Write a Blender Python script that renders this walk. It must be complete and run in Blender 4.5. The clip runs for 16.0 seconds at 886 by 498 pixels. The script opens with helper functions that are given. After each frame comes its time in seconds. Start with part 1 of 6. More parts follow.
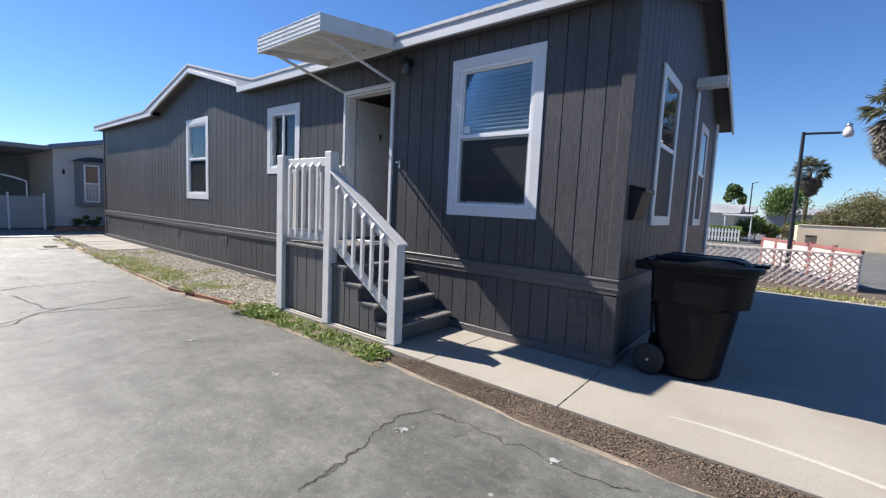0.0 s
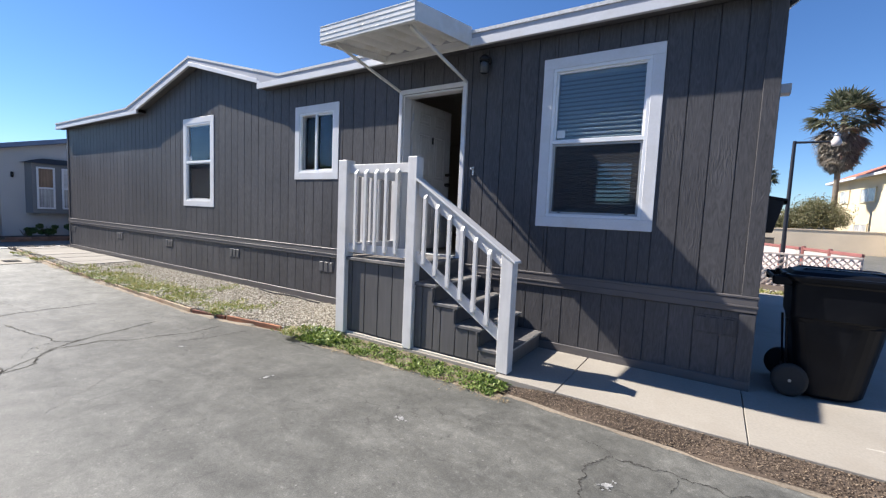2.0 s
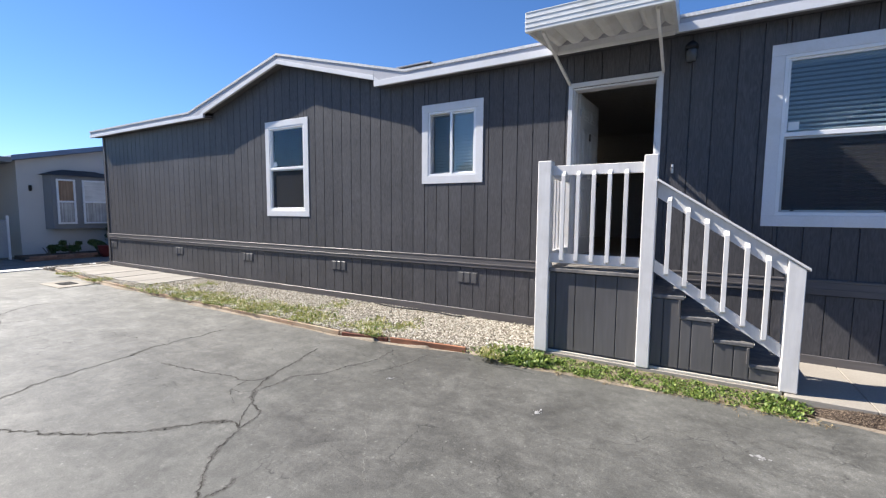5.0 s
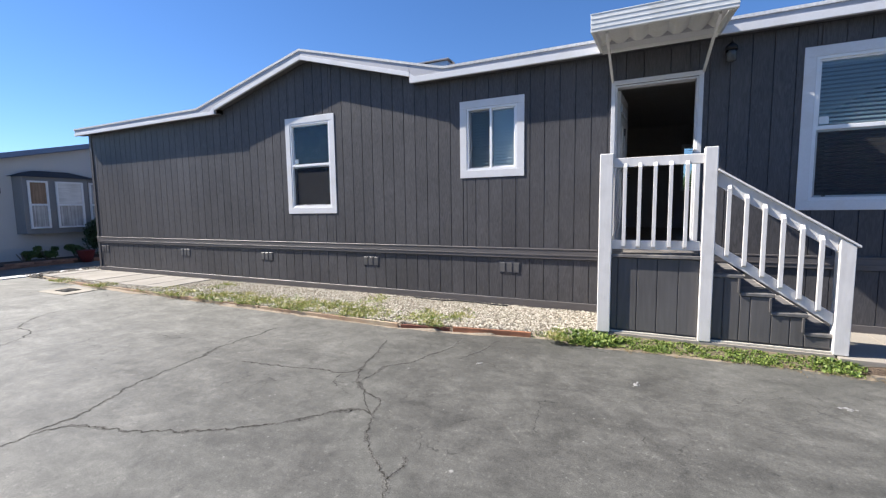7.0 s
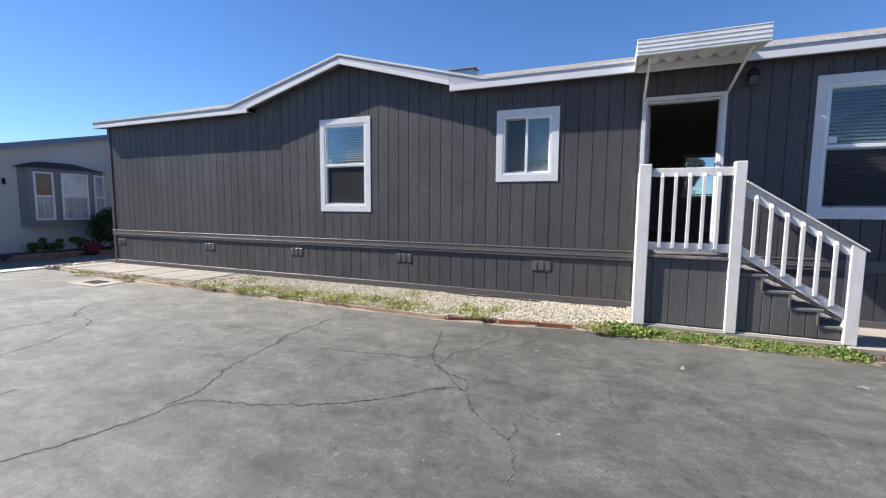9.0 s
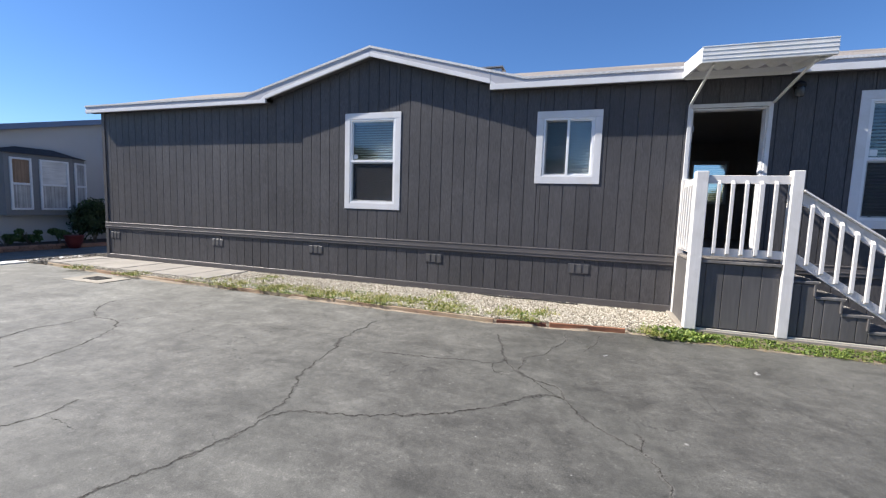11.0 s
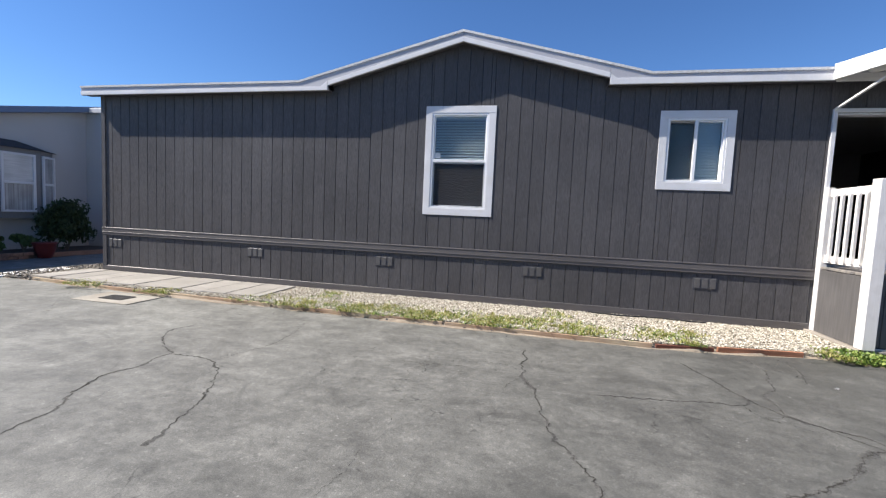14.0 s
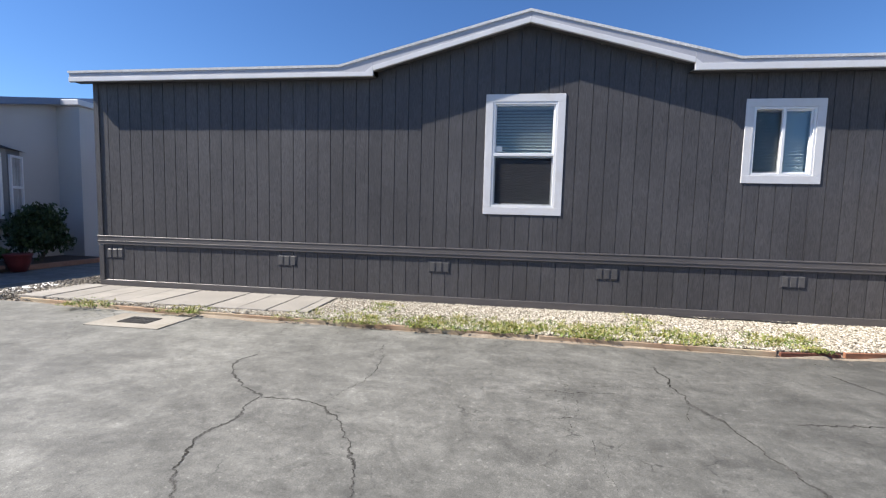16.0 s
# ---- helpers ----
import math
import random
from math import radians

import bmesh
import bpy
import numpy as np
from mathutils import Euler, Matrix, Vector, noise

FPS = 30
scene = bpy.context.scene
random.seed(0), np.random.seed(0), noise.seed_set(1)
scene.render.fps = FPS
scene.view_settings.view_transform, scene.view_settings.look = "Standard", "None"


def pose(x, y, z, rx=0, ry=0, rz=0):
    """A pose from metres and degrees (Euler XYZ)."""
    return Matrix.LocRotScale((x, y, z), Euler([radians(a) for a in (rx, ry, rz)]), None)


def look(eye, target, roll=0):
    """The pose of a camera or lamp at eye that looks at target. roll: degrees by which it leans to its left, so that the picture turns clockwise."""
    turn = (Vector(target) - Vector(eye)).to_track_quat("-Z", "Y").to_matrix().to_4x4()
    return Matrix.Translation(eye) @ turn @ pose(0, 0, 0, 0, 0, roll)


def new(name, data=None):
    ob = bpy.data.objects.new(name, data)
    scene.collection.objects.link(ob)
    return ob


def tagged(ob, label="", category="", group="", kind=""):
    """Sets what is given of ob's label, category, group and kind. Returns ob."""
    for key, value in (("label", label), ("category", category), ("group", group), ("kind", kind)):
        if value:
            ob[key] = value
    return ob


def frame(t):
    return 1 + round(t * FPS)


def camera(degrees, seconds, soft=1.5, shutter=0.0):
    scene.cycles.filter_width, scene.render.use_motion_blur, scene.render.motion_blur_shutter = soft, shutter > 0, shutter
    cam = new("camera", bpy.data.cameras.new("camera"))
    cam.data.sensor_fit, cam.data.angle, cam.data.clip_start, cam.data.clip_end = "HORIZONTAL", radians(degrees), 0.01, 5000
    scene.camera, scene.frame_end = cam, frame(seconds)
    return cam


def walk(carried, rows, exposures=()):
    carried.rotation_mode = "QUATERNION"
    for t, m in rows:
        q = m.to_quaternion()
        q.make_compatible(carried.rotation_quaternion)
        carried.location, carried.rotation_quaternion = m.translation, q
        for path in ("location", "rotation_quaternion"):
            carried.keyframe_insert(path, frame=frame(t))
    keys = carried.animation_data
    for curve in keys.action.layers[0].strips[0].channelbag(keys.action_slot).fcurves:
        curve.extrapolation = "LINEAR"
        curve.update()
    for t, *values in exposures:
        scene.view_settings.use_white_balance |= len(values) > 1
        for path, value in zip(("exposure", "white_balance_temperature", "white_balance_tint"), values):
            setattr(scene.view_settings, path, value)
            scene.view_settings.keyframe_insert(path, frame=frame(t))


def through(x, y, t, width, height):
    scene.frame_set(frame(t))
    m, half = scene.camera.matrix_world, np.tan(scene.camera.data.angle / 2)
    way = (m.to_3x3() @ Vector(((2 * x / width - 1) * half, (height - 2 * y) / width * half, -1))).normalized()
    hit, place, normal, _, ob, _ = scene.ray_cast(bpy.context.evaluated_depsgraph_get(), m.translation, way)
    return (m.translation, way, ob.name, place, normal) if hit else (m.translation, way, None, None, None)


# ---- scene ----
cam = camera(92.6, 16.0, soft=1.25)
PATH = [
    (0, (0.079, 0.051, 1.46), (-1.153, 1.614, 1.267), 2.7),
    (0.5, (-0.281, -0.067, 1.47), (-1.47, 1.529, 1.271), 2.5),
    (1, (-0.629, -0.259, 1.487), (-1.78, 1.365, 1.289), 2.4),
    (1.5, (-0.999, -0.391, 1.451), (-2.103, 1.267, 1.272), 2.5),
    (2, (-1.385, -0.428, 1.475), (-2.46, 1.25, 1.308), 2.5),
    (2.5, (-1.776, -0.581, 1.506), (-2.838, 1.106, 1.345), 2.5),
    (3, (-2.181, -0.653, 1.478), (-3.248, 1.032, 1.327), 2.4),
    (3.5, (-2.587, -0.767, 1.491), (-3.671, 0.906, 1.332), 2.1),
    (4, (-2.99, -0.975, 1.518), (-4.076, 0.696, 1.35), 1.7),
    (6.5, (-4.508, -1.746, 1.459), (-5.354, 0.057, 1.276), -0.9),
    (7, (-4.661, -1.994, 1.458), (-5.507, -0.191, 1.269), -0.8),
    (7.5, (-4.762, -2.262, 1.466), (-5.596, -0.454, 1.275), -0.5),
    (8, (-5.009, -2.455, 1.471), (-5.821, -0.637, 1.281), -0.2),
    (8.5, (-5.165, -2.622, 1.475), (-5.952, -0.793, 1.287), 0.1),
    (11, (-6.357, -2.989, 1.472), (-6.99, -1.102, 1.279), 1.9),
    (11.5, (-6.775, -3.032, 1.498), (-7.373, -1.132, 1.317), 2.0),
    (12, (-7.224, -2.987, 1.484), (-7.781, -1.074, 1.312), 1.9),
    (12.5, (-7.638, -2.954, 1.44), (-8.166, -1.032, 1.283), 2.1),
    (13, (-8.081, -2.939, 1.408), (-8.572, -1.006, 1.255), 2.2),
    (13.5, (-8.527, -2.829, 1.419), (-8.979, -0.888, 1.261), 2.3),
    (14, (-8.902, -2.733, 1.363), (-9.32, -0.783, 1.215), 2.6),
    (14.5, (-9.286, -2.624, 1.355), (-9.663, -0.666, 1.202), 2.6),
    (15, (-9.675, -2.497, 1.364), (-10.017, -0.533, 1.205), 2.4),
    (15.5, (-10.069, -2.445, 1.407), (-10.392, -0.478, 1.24), 2.0),
    (16, (-10.461, -2.325, 1.373), (-10.729, -0.349, 1.213), 1.5),
]
EXPOSURES = ((0, 1.09), (2, 1.17), (3.5, 1.28), (4.5, 1.27), (7.5, 1.21), (8.5, 1.17), (12, 1.09), (13.5, 1.07), (15, 1.11), (16, 1.12))
walk(cam, [(t, look(eye, target, roll)) for t, eye, target, roll in PATH], EXPOSURES)

SUN_WAY = Vector((0.97, 0.255, -1.0)).normalized()
world = bpy.data.worlds.new("sky")
scene.world = world
world.use_nodes = True
wn = world.node_tree.nodes
sky = wn.new("ShaderNodeTexSky")
sky.sky_type = "NISHITA"
sky.sun_disc = False
sky.sun_elevation = math.asin(-SUN_WAY.z)
sky.sun_rotation = math.atan2(-SUN_WAY.x, -SUN_WAY.y)
sky.altitude = 100
sky.air_density, sky.dust_density, sky.ozone_density = 1.0, 0.0, 3.0
clear = wn.new("ShaderNodeHueSaturation")
clear.inputs["Hue"].default_value = 0.5
clear.inputs["Saturation"].default_value = 1.1
world.node_tree.links.new(sky.outputs[0], clear.inputs["Color"])
air = wn.new("ShaderNodeMix")
air.data_type, air.blend_type = "RGBA", "MULTIPLY"
air.inputs[0].default_value = 1.0
air.inputs[7].default_value = (0.79, 0.97, 1.25, 1)
world.node_tree.links.new(clear.outputs[0], air.inputs[6])
world.node_tree.links.new(air.outputs[2], wn["Background"].inputs[0])
wn["Background"].inputs[1].default_value = 0.057
sun = new("sun", bpy.data.lights.new("sun", "SUN"))
sun.data.energy, sun.data.angle, sun.data.color = 5.0, radians(0.55), (1.0, 0.935, 0.845)
sun.rotation_mode = "QUATERNION"
sun.rotation_quaternion = SUN_WAY.to_track_quat("-Z", "Y")


# ---------------------------------------------------------------- materials
def nodes_of(name):
    m = bpy.data.materials.new(name)
    m.use_nodes = True
    return m, m.node_tree.nodes, m.node_tree.links, m.node_tree.nodes["Principled BSDF"]


def surface(name, colour, rough=0.6, metal=0.0, big=0.6, big_amount=0.15, small=40.0, small_amount=0.1,
            bump=0.1, stretch=(1, 1, 1), depth=0.004, piece=0.0, spec=0.5, tint=None, tint_amount=0.0, tint_scale=2.0,
            tint_low=0.5, tint_high=0.62):
    """Paint, metal, stone: two scales of variation, a fine relief, and stains of a second colour."""
    m, n, l, b = nodes_of(name)
    geo = n.new("ShaderNodeNewGeometry")
    mp = n.new("ShaderNodeMapping")
    mp.inputs["Scale"].default_value = stretch
    l.new(geo.outputs["Position"], mp.inputs[0])

    def noise_at(scale, detail, vec):
        x = n.new("ShaderNodeTexNoise")
        x.inputs["Scale"].default_value, x.inputs["Detail"].default_value = scale, detail
        l.new(vec, x.inputs["Vector"])
        return x.outputs["Fac"]

    def ranged(src, lo, hi, a=0.3, z=0.7):
        r = n.new("ShaderNodeMapRange")
        for k, v in zip((1, 2, 3, 4), (a, z, lo, hi)):
            r.inputs[k].default_value = v
        l.new(src, r.inputs[0])
        return r.outputs[0]

    def times(a, c):
        x = n.new("ShaderNodeMath")
        x.operation = "MULTIPLY"
        l.new(a, x.inputs[0])
        l.new(c, x.inputs[1])
        return x.outputs[0]

    coarse = noise_at(big, 5, geo.outputs["Position"])
    fine = noise_at(small, 4, mp.outputs[0])
    value = times(ranged(coarse, 1 - big_amount, 1 + big_amount), ranged(fine, 1 - small_amount, 1 + small_amount))
    if piece:
        info = n.new("ShaderNodeObjectInfo")
        value = times(value, ranged(info.outputs["Random"], 1 - piece, 1 + piece, 0, 1))
    hue = n.new("ShaderNodeHueSaturation")
    hue.inputs["Color"].default_value = (*colour, 1)
    l.new(value, hue.inputs["Value"])
    out = hue.outputs[0]
    if tint:
        mix = n.new("ShaderNodeMix")
        mix.data_type = "RGBA"
        mix.inputs[7].default_value = (*tint, 1)
        l.new(ranged(noise_at(tint_scale, 6, geo.outputs["Position"]), 0, tint_amount, tint_low, tint_high), mix.inputs[0])
        l.new(out, mix.inputs[6])
        out = mix.outputs[2]
    l.new(out, b.inputs["Base Color"])
    l.new(ranged(coarse, rough * 0.88, min(1, rough * 1.12)), b.inputs["Roughness"])
    b.inputs["Metallic"].default_value = metal
    b.inputs["Specular IOR Level"].default_value = spec
    if bump:
        bp = n.new("ShaderNodeBump")
        bp.inputs["Strength"].default_value, bp.inputs["Distance"].default_value = bump, depth
        l.new(fine, bp.inputs["Height"])
        l.new(bp.outputs[0], b.inputs["Normal"])
    return m


def siding_material(name, colour):
    """Painted hardboard siding with an embossed cedar grain that runs up the boards."""
    m, n, l, b = nodes_of(name)
    geo = n.new("ShaderNodeNewGeometry")
    info = n.new("ShaderNodeObjectInfo")
    mp = n.new("ShaderNodeMapping")
    mp.inputs["Scale"].default_value = (1, 1, 0.15)
    add = n.new("ShaderNodeVectorMath")
    add.operation = "ADD"
    comb = n.new("ShaderNodeCombineXYZ")
    mul = n.new("ShaderNodeMath")
    mul.operation = "MULTIPLY"
    mul.inputs[1].default_value = 37.0
    l.new(info.outputs["Random"], mul.inputs[0])
    l.new(mul.outputs[0], comb.inputs[2])
    l.new(geo.outputs["Position"], add.inputs[0])
    l.new(comb.outputs[0], add.inputs[1])
    l.new(add.outputs[0], mp.inputs[0])
    grain = n.new("ShaderNodeTexNoise")
    grain.inputs["Scale"].default_value, grain.inputs["Detail"].default_value, grain.inputs["Distortion"].default_value = 24, 5, 3.4
    l.new(mp.outputs[0], grain.inputs["Vector"])
    knots = n.new("ShaderNodeTexNoise")
    knots.inputs["Scale"].default_value, knots.inputs["Detail"].default_value = 3.0, 2
    l.new(add.outputs[0], knots.inputs["Vector"])
    where = n.new("ShaderNodeMapRange")
    for k, v in zip((1, 2, 3, 4), (0.47, 0.62, 0.12, 0.8)):
        where.inputs[k].default_value = v
    l.new(knots.outputs["Fac"], where.inputs[0])
    bp = n.new("ShaderNodeBump")
    bp.inputs["Distance"].default_value = 0.007
    l.new(where.outputs[0], bp.inputs["Strength"])
    l.new(grain.outputs["Fac"], bp.inputs["Height"])
    l.new(bp.outputs[0], b.inputs["Normal"])
    broad = n.new("ShaderNodeTexNoise")
    broad.inputs["Scale"].default_value, broad.inputs["Detail"].default_value = 0.9, 4
    l.new(geo.outputs["Position"], broad.inputs["Vector"])
    r1 = n.new("ShaderNodeMapRange")
    for k, v in zip((1, 2, 3, 4), (0.3, 0.7, 0.88, 1.12)):
        r1.inputs[k].default_value = v
    l.new(broad.outputs["Fac"], r1.inputs[0])
    r2 = n.new("ShaderNodeMapRange")
    for k, v in zip((1, 2, 3, 4), (0.3, 0.7, 0.74, 1.26)):
        r2.inputs[k].default_value = v
    l.new(grain.outputs["Fac"], r2.inputs[0])
    r3 = n.new("ShaderNodeMapRange")
    for k, v in zip((1, 2, 3, 4), (0, 1, 0.92, 1.08)):
        r3.inputs[k].default_value = v
    l.new(info.outputs["Random"], r3.inputs[0])
    m1 = n.new("ShaderNodeMath")
    m1.operation = "MULTIPLY"
    l.new(r1.outputs[0], m1.inputs[0])
    l.new(r2.outputs[0], m1.inputs[1])
    m2 = n.new("ShaderNodeMath")
    m2.operation = "MULTIPLY"
    l.new(m1.outputs[0], m2.inputs[0])
    l.new(r3.outputs[0], m2.inputs[1])
    hue = n.new("ShaderNodeHueSaturation")
    hue.inputs["Color"].default_value = (*colour, 1)
    l.new(m2.outputs[0], hue.inputs["Value"])
    l.new(hue.outputs[0], b.inputs["Base Color"])
    b.inputs["Roughness"].default_value = 0.5
    b.inputs["Specular IOR Level"].default_value = 0.22
    return m


def asphalt_material():
    """Old grey asphalt: aggregate, pale worn patches, dark damp-looking stains, a few paint specks, sun sheen painted
    along x.
    """
    m, n, l, b = nodes_of("worn_asphalt_sheen")
    geo = n.new("ShaderNodeNewGeometry")

    def nz(scale, detail=5, rough=0.55, dist=0.0):
        x = n.new("ShaderNodeTexNoise")
        x.inputs["Scale"].default_value, x.inputs["Detail"].default_value = scale, detail
        x.inputs["Roughness"].default_value, x.inputs["Distortion"].default_value = rough, dist
        l.new(geo.outputs["Position"], x.inputs["Vector"])
        return x.outputs["Fac"]

    def rg(src, a, z, lo, hi):
        r = n.new("ShaderNodeMapRange")
        for k, v in zip((1, 2, 3, 4), (a, z, lo, hi)):
            r.inputs[k].default_value = v
        l.new(src, r.inputs[0])
        return r.outputs[0]

    def mul(a, c):
        x = n.new("ShaderNodeMath")
        x.operation = "MULTIPLY"
        l.new(a, x.inputs[0])
        l.new(c, x.inputs[1])
        return x.outputs[0]

    v = mul(rg(nz(0.45, 6, 0.6, 0.6), 0.32, 0.68, 0.82, 1.16), rg(nz(2.2, 6, 0.62, 0.8), 0.3, 0.7, 0.74, 1.25))
    v = mul(v, rg(nz(0.9, 7, 0.7, 2.5), 0.35, 0.65, 0.84, 1.12))
    v = mul(v, rg(nz(16, 4), 0.3, 0.7, 0.9, 1.1))
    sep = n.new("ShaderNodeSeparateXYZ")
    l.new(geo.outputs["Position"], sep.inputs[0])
    # Ramps along x paint the sunward sheen into the base colour.
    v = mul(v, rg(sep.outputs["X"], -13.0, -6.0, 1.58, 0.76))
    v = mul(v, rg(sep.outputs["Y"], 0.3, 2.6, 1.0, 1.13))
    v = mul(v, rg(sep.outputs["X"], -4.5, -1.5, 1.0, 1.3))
    sweep = n.new("ShaderNodeMapping")
    sweep.inputs["Scale"].default_value = (0.5, 2.6, 1)
    sweep.inputs["Rotation"].default_value = (0, 0, 0.2)
    l.new(geo.outputs["Position"], sweep.inputs[0])
    scuff = n.new("ShaderNodeTexNoise")
    scuff.inputs["Scale"].default_value, scuff.inputs["Detail"].default_value, scuff.inputs["Distortion"].default_value = 1.7, 8, 1.2
    scuff.inputs["Roughness"].default_value = 0.68
    l.new(sweep.outputs[0], scuff.inputs["Vector"])
    v = mul(v, rg(scuff.outputs["Fac"], 0.34, 0.66, 0.86, 1.14))
    v = mul(v, rg(nz(6.5, 9, 0.8, 0.6), 0.33, 0.67, 0.76, 1.24))
    v = mul(v, rg(nz(38, 3, 0.6), 0.60, 0.72, 1.0, 1.55))
    v = mul(v, rg(nz(20, 5, 0.75, 0.5), 0.28, 0.42, 0.55, 1.0))
    # soft dark smears and hairline crazing
    v = mul(v, rg(nz(1.5, 8, 0.62, 1.8), 0.56, 0.70, 1.0, 0.74))
    bent = n.new("ShaderNodeTexNoise")
    bent.inputs["Scale"].default_value, bent.inputs["Detail"].default_value = 5.0, 5
    l.new(geo.outputs["Position"], bent.inputs["Vector"])
    warp = n.new("ShaderNodeMix")
    warp.data_type, warp.blend_type = "RGBA", "LINEAR_LIGHT"
    warp.inputs[0].default_value = 0.12
    l.new(geo.outputs["Position"], warp.inputs[6])
    l.new(bent.outputs["Color"], warp.inputs[7])
    craze = n.new("ShaderNodeTexVoronoi")
    craze.feature = "DISTANCE_TO_EDGE"
    craze.inputs["Scale"].default_value = 2.4
    l.new(warp.outputs[2], craze.inputs["Vector"])
    hair = mul(rg(craze.outputs["Distance"], 0.004, 0.014, 0.5, 0.0), mul(rg(nz(0.8, 3, 0.5), 0.53, 0.60, 0.0, 1.0), rg(nz(9, 3, 0.5), 0.45, 0.58, 0.0, 1.0)))
    keep = n.new("ShaderNodeMath")
    keep.operation = "SUBTRACT"
    keep.inputs[0].default_value = 1.0
    l.new(hair, keep.inputs[1])
    v = mul(v, keep.outputs[0])
    pale = rg(nz(1.1, 3, 0.6), 0.52, 0.66, 0.0, 1.0)
    fleck = rg(nz(30, 4, 0.75, 0.8), 0.58, 0.70, 0.0, 0.45)
    lift = n.new("ShaderNodeMath")
    lift.operation = "ADD"
    lift.inputs[1].default_value = 1.0
    l.new(mul(pale, fleck), lift.inputs[0])
    v = mul(v, lift.outputs[0])
    grit = nz(120, 4, 0.75)
    v = mul(v, rg(grit, 0.3, 0.7, 0.62, 1.38))
    hue = n.new("ShaderNodeHueSaturation")
    hue.inputs["Color"].default_value = (0.101, 0.1005, 0.092, 1)
    l.new(v, hue.inputs["Value"])
    vor = n.new("ShaderNodeTexVoronoi")
    vor.inputs["Scale"].default_value = 2.6
    l.new(geo.outputs["Position"], vor.inputs["Vector"])
    speck = rg(vor.outputs["Distance"], 0.02, 0.05, 0.5, 0.0)
    mix = n.new("ShaderNodeMix")
    mix.data_type = "RGBA"
    mix.inputs[7].default_value = (0.42, 0.42, 0.40, 1)
    l.new(mul(speck, rg(nz(1.3, 2), 0.5, 0.6, 0, 1)), mix.inputs[0])
    l.new(hue.outputs[0], mix.inputs[6])
    tiny = n.new("ShaderNodeTexVoronoi")
    tiny.inputs["Scale"].default_value = 11.0
    l.new(geo.outputs["Position"], tiny.inputs["Vector"])
    dots = n.new("ShaderNodeMix")
    dots.data_type = "RGBA"
    dots.inputs[7].default_value = (0.30, 0.30, 0.285, 1)
    l.new(mul(rg(tiny.outputs["Distance"], 0.03, 0.10, 0.8, 0.0), rg(nz(1.7, 4, 0.6), 0.50, 0.62, 0, 1)), dots.inputs[0])
    l.new(mix.outputs[2], dots.inputs[6])
    l.new(dots.outputs[2], b.inputs["Base Color"])
    b.inputs["Roughness"].default_value = 0.58
    b.inputs["Specular IOR Level"].default_value = 0.55
    bp = n.new("ShaderNodeBump")
    bp.inputs["Strength"].default_value, bp.inputs["Distance"].default_value = 0.35, 0.004
    l.new(grit, bp.inputs["Height"])
    l.new(bp.outputs[0], b.inputs["Normal"])
    return m


def glass_material(name, tint=(0.85, 0.9, 0.9), screen=0.0):
    m, n, l, b = nodes_of(name)
    tr = n.new("ShaderNodeBsdfTransparent")
    tr.inputs[0].default_value = (*tint, 1)
    gl = n.new("ShaderNodeBsdfGlossy")
    gl.inputs["Roughness"].default_value = 0.02 + 0.2 * screen
    gl.inputs["Color"].default_value = (0.95, 0.97, 1.0, 1)
    fr = n.new("ShaderNodeFresnel")
    fr.inputs[0].default_value = 1.6
    mix = n.new("ShaderNodeMixShader")
    l.new(fr.outputs[0], mix.inputs[0])
    l.new(tr.outputs[0], mix.inputs[1])
    l.new(gl.outputs[0], mix.inputs[2])
    l.new(mix.outputs[0], n["Material Output"].inputs[0])
    return m


def lamp_material(name, colour, strength):
    m, n, l, b = nodes_of(name)
    b.inputs["Base Color"].default_value = (*colour, 1)
    b.inputs["Emission Color"].default_value = (*colour, 1)
    b.inputs["Emission Strength"].default_value = strength
    return m


SIDING = siding_material("dark_siding_paint", (0.0755, 0.073, 0.077))
SIDING_TRIM = surface("dark_trim_paint", (0.096, 0.088, 0.089), 0.5, big_amount=0.08, small=30, stretch=(0.15, 1, 1), bump=0.25)
GROOVE = surface("groove_paint", (0.060, 0.060, 0.068), 0.7, bump=0)
WHITE = surface("white_trim_paint", (0.64, 0.64, 0.66), 0.4, big=1.5, big_amount=0.04, small=60, small_amount=0.03, bump=0.12,
                tint=(0.5, 0.47, 0.42), tint_amount=0.18, tint_scale=5)
WHITE_WOOD = surface("white_porch_paint", (0.66, 0.64, 0.625), 0.45, big=3, big_amount=0.05, small=18, small_amount=0.04, bump=0.3,
                     stretch=(3, 3, 0.25), tint=(0.5, 0.48, 0.45), tint_amount=0.25, tint_scale=7)
VINYL = surface("white_vinyl", (0.74, 0.75, 0.77), 0.3, big=2, big_amount=0.03, small=60, small_amount=0.02, bump=0.03)
ALUMINIUM = surface("white_aluminium", (0.66, 0.66, 0.65), 0.35, big=2.5, big_amount=0.06, small=25, small_amount=0.03, bump=0.06,
                    tint=(0.5, 0.46, 0.38), tint_amount=0.25, tint_scale=4)
SHINGLE = surface("roof_shingle", (0.20, 0.18, 0.165), 0.9, big=1.2, big_amount=0.2, small=35, small_amount=0.3, bump=0.5)
BLIND = surface("blind_slat", (0.72, 0.73, 0.72), 0.5, big_amount=0.03, small_amount=0.02, bump=0)
GLASS = glass_material("window_glass", (0.86, 0.92, 0.94))
SCREEN_FRAME = surface("screen_frame", (0.36, 0.37, 0.38), 0.4, metal=0.3, bump=0)
ROOM = surface("room_wall_paint", (0.48, 0.46, 0.43), 0.9, big_amount=0.05, bump=0.05)
ROOM_FLOOR = surface("room_floor", (0.22, 0.18, 0.14), 0.5, bump=0.05)
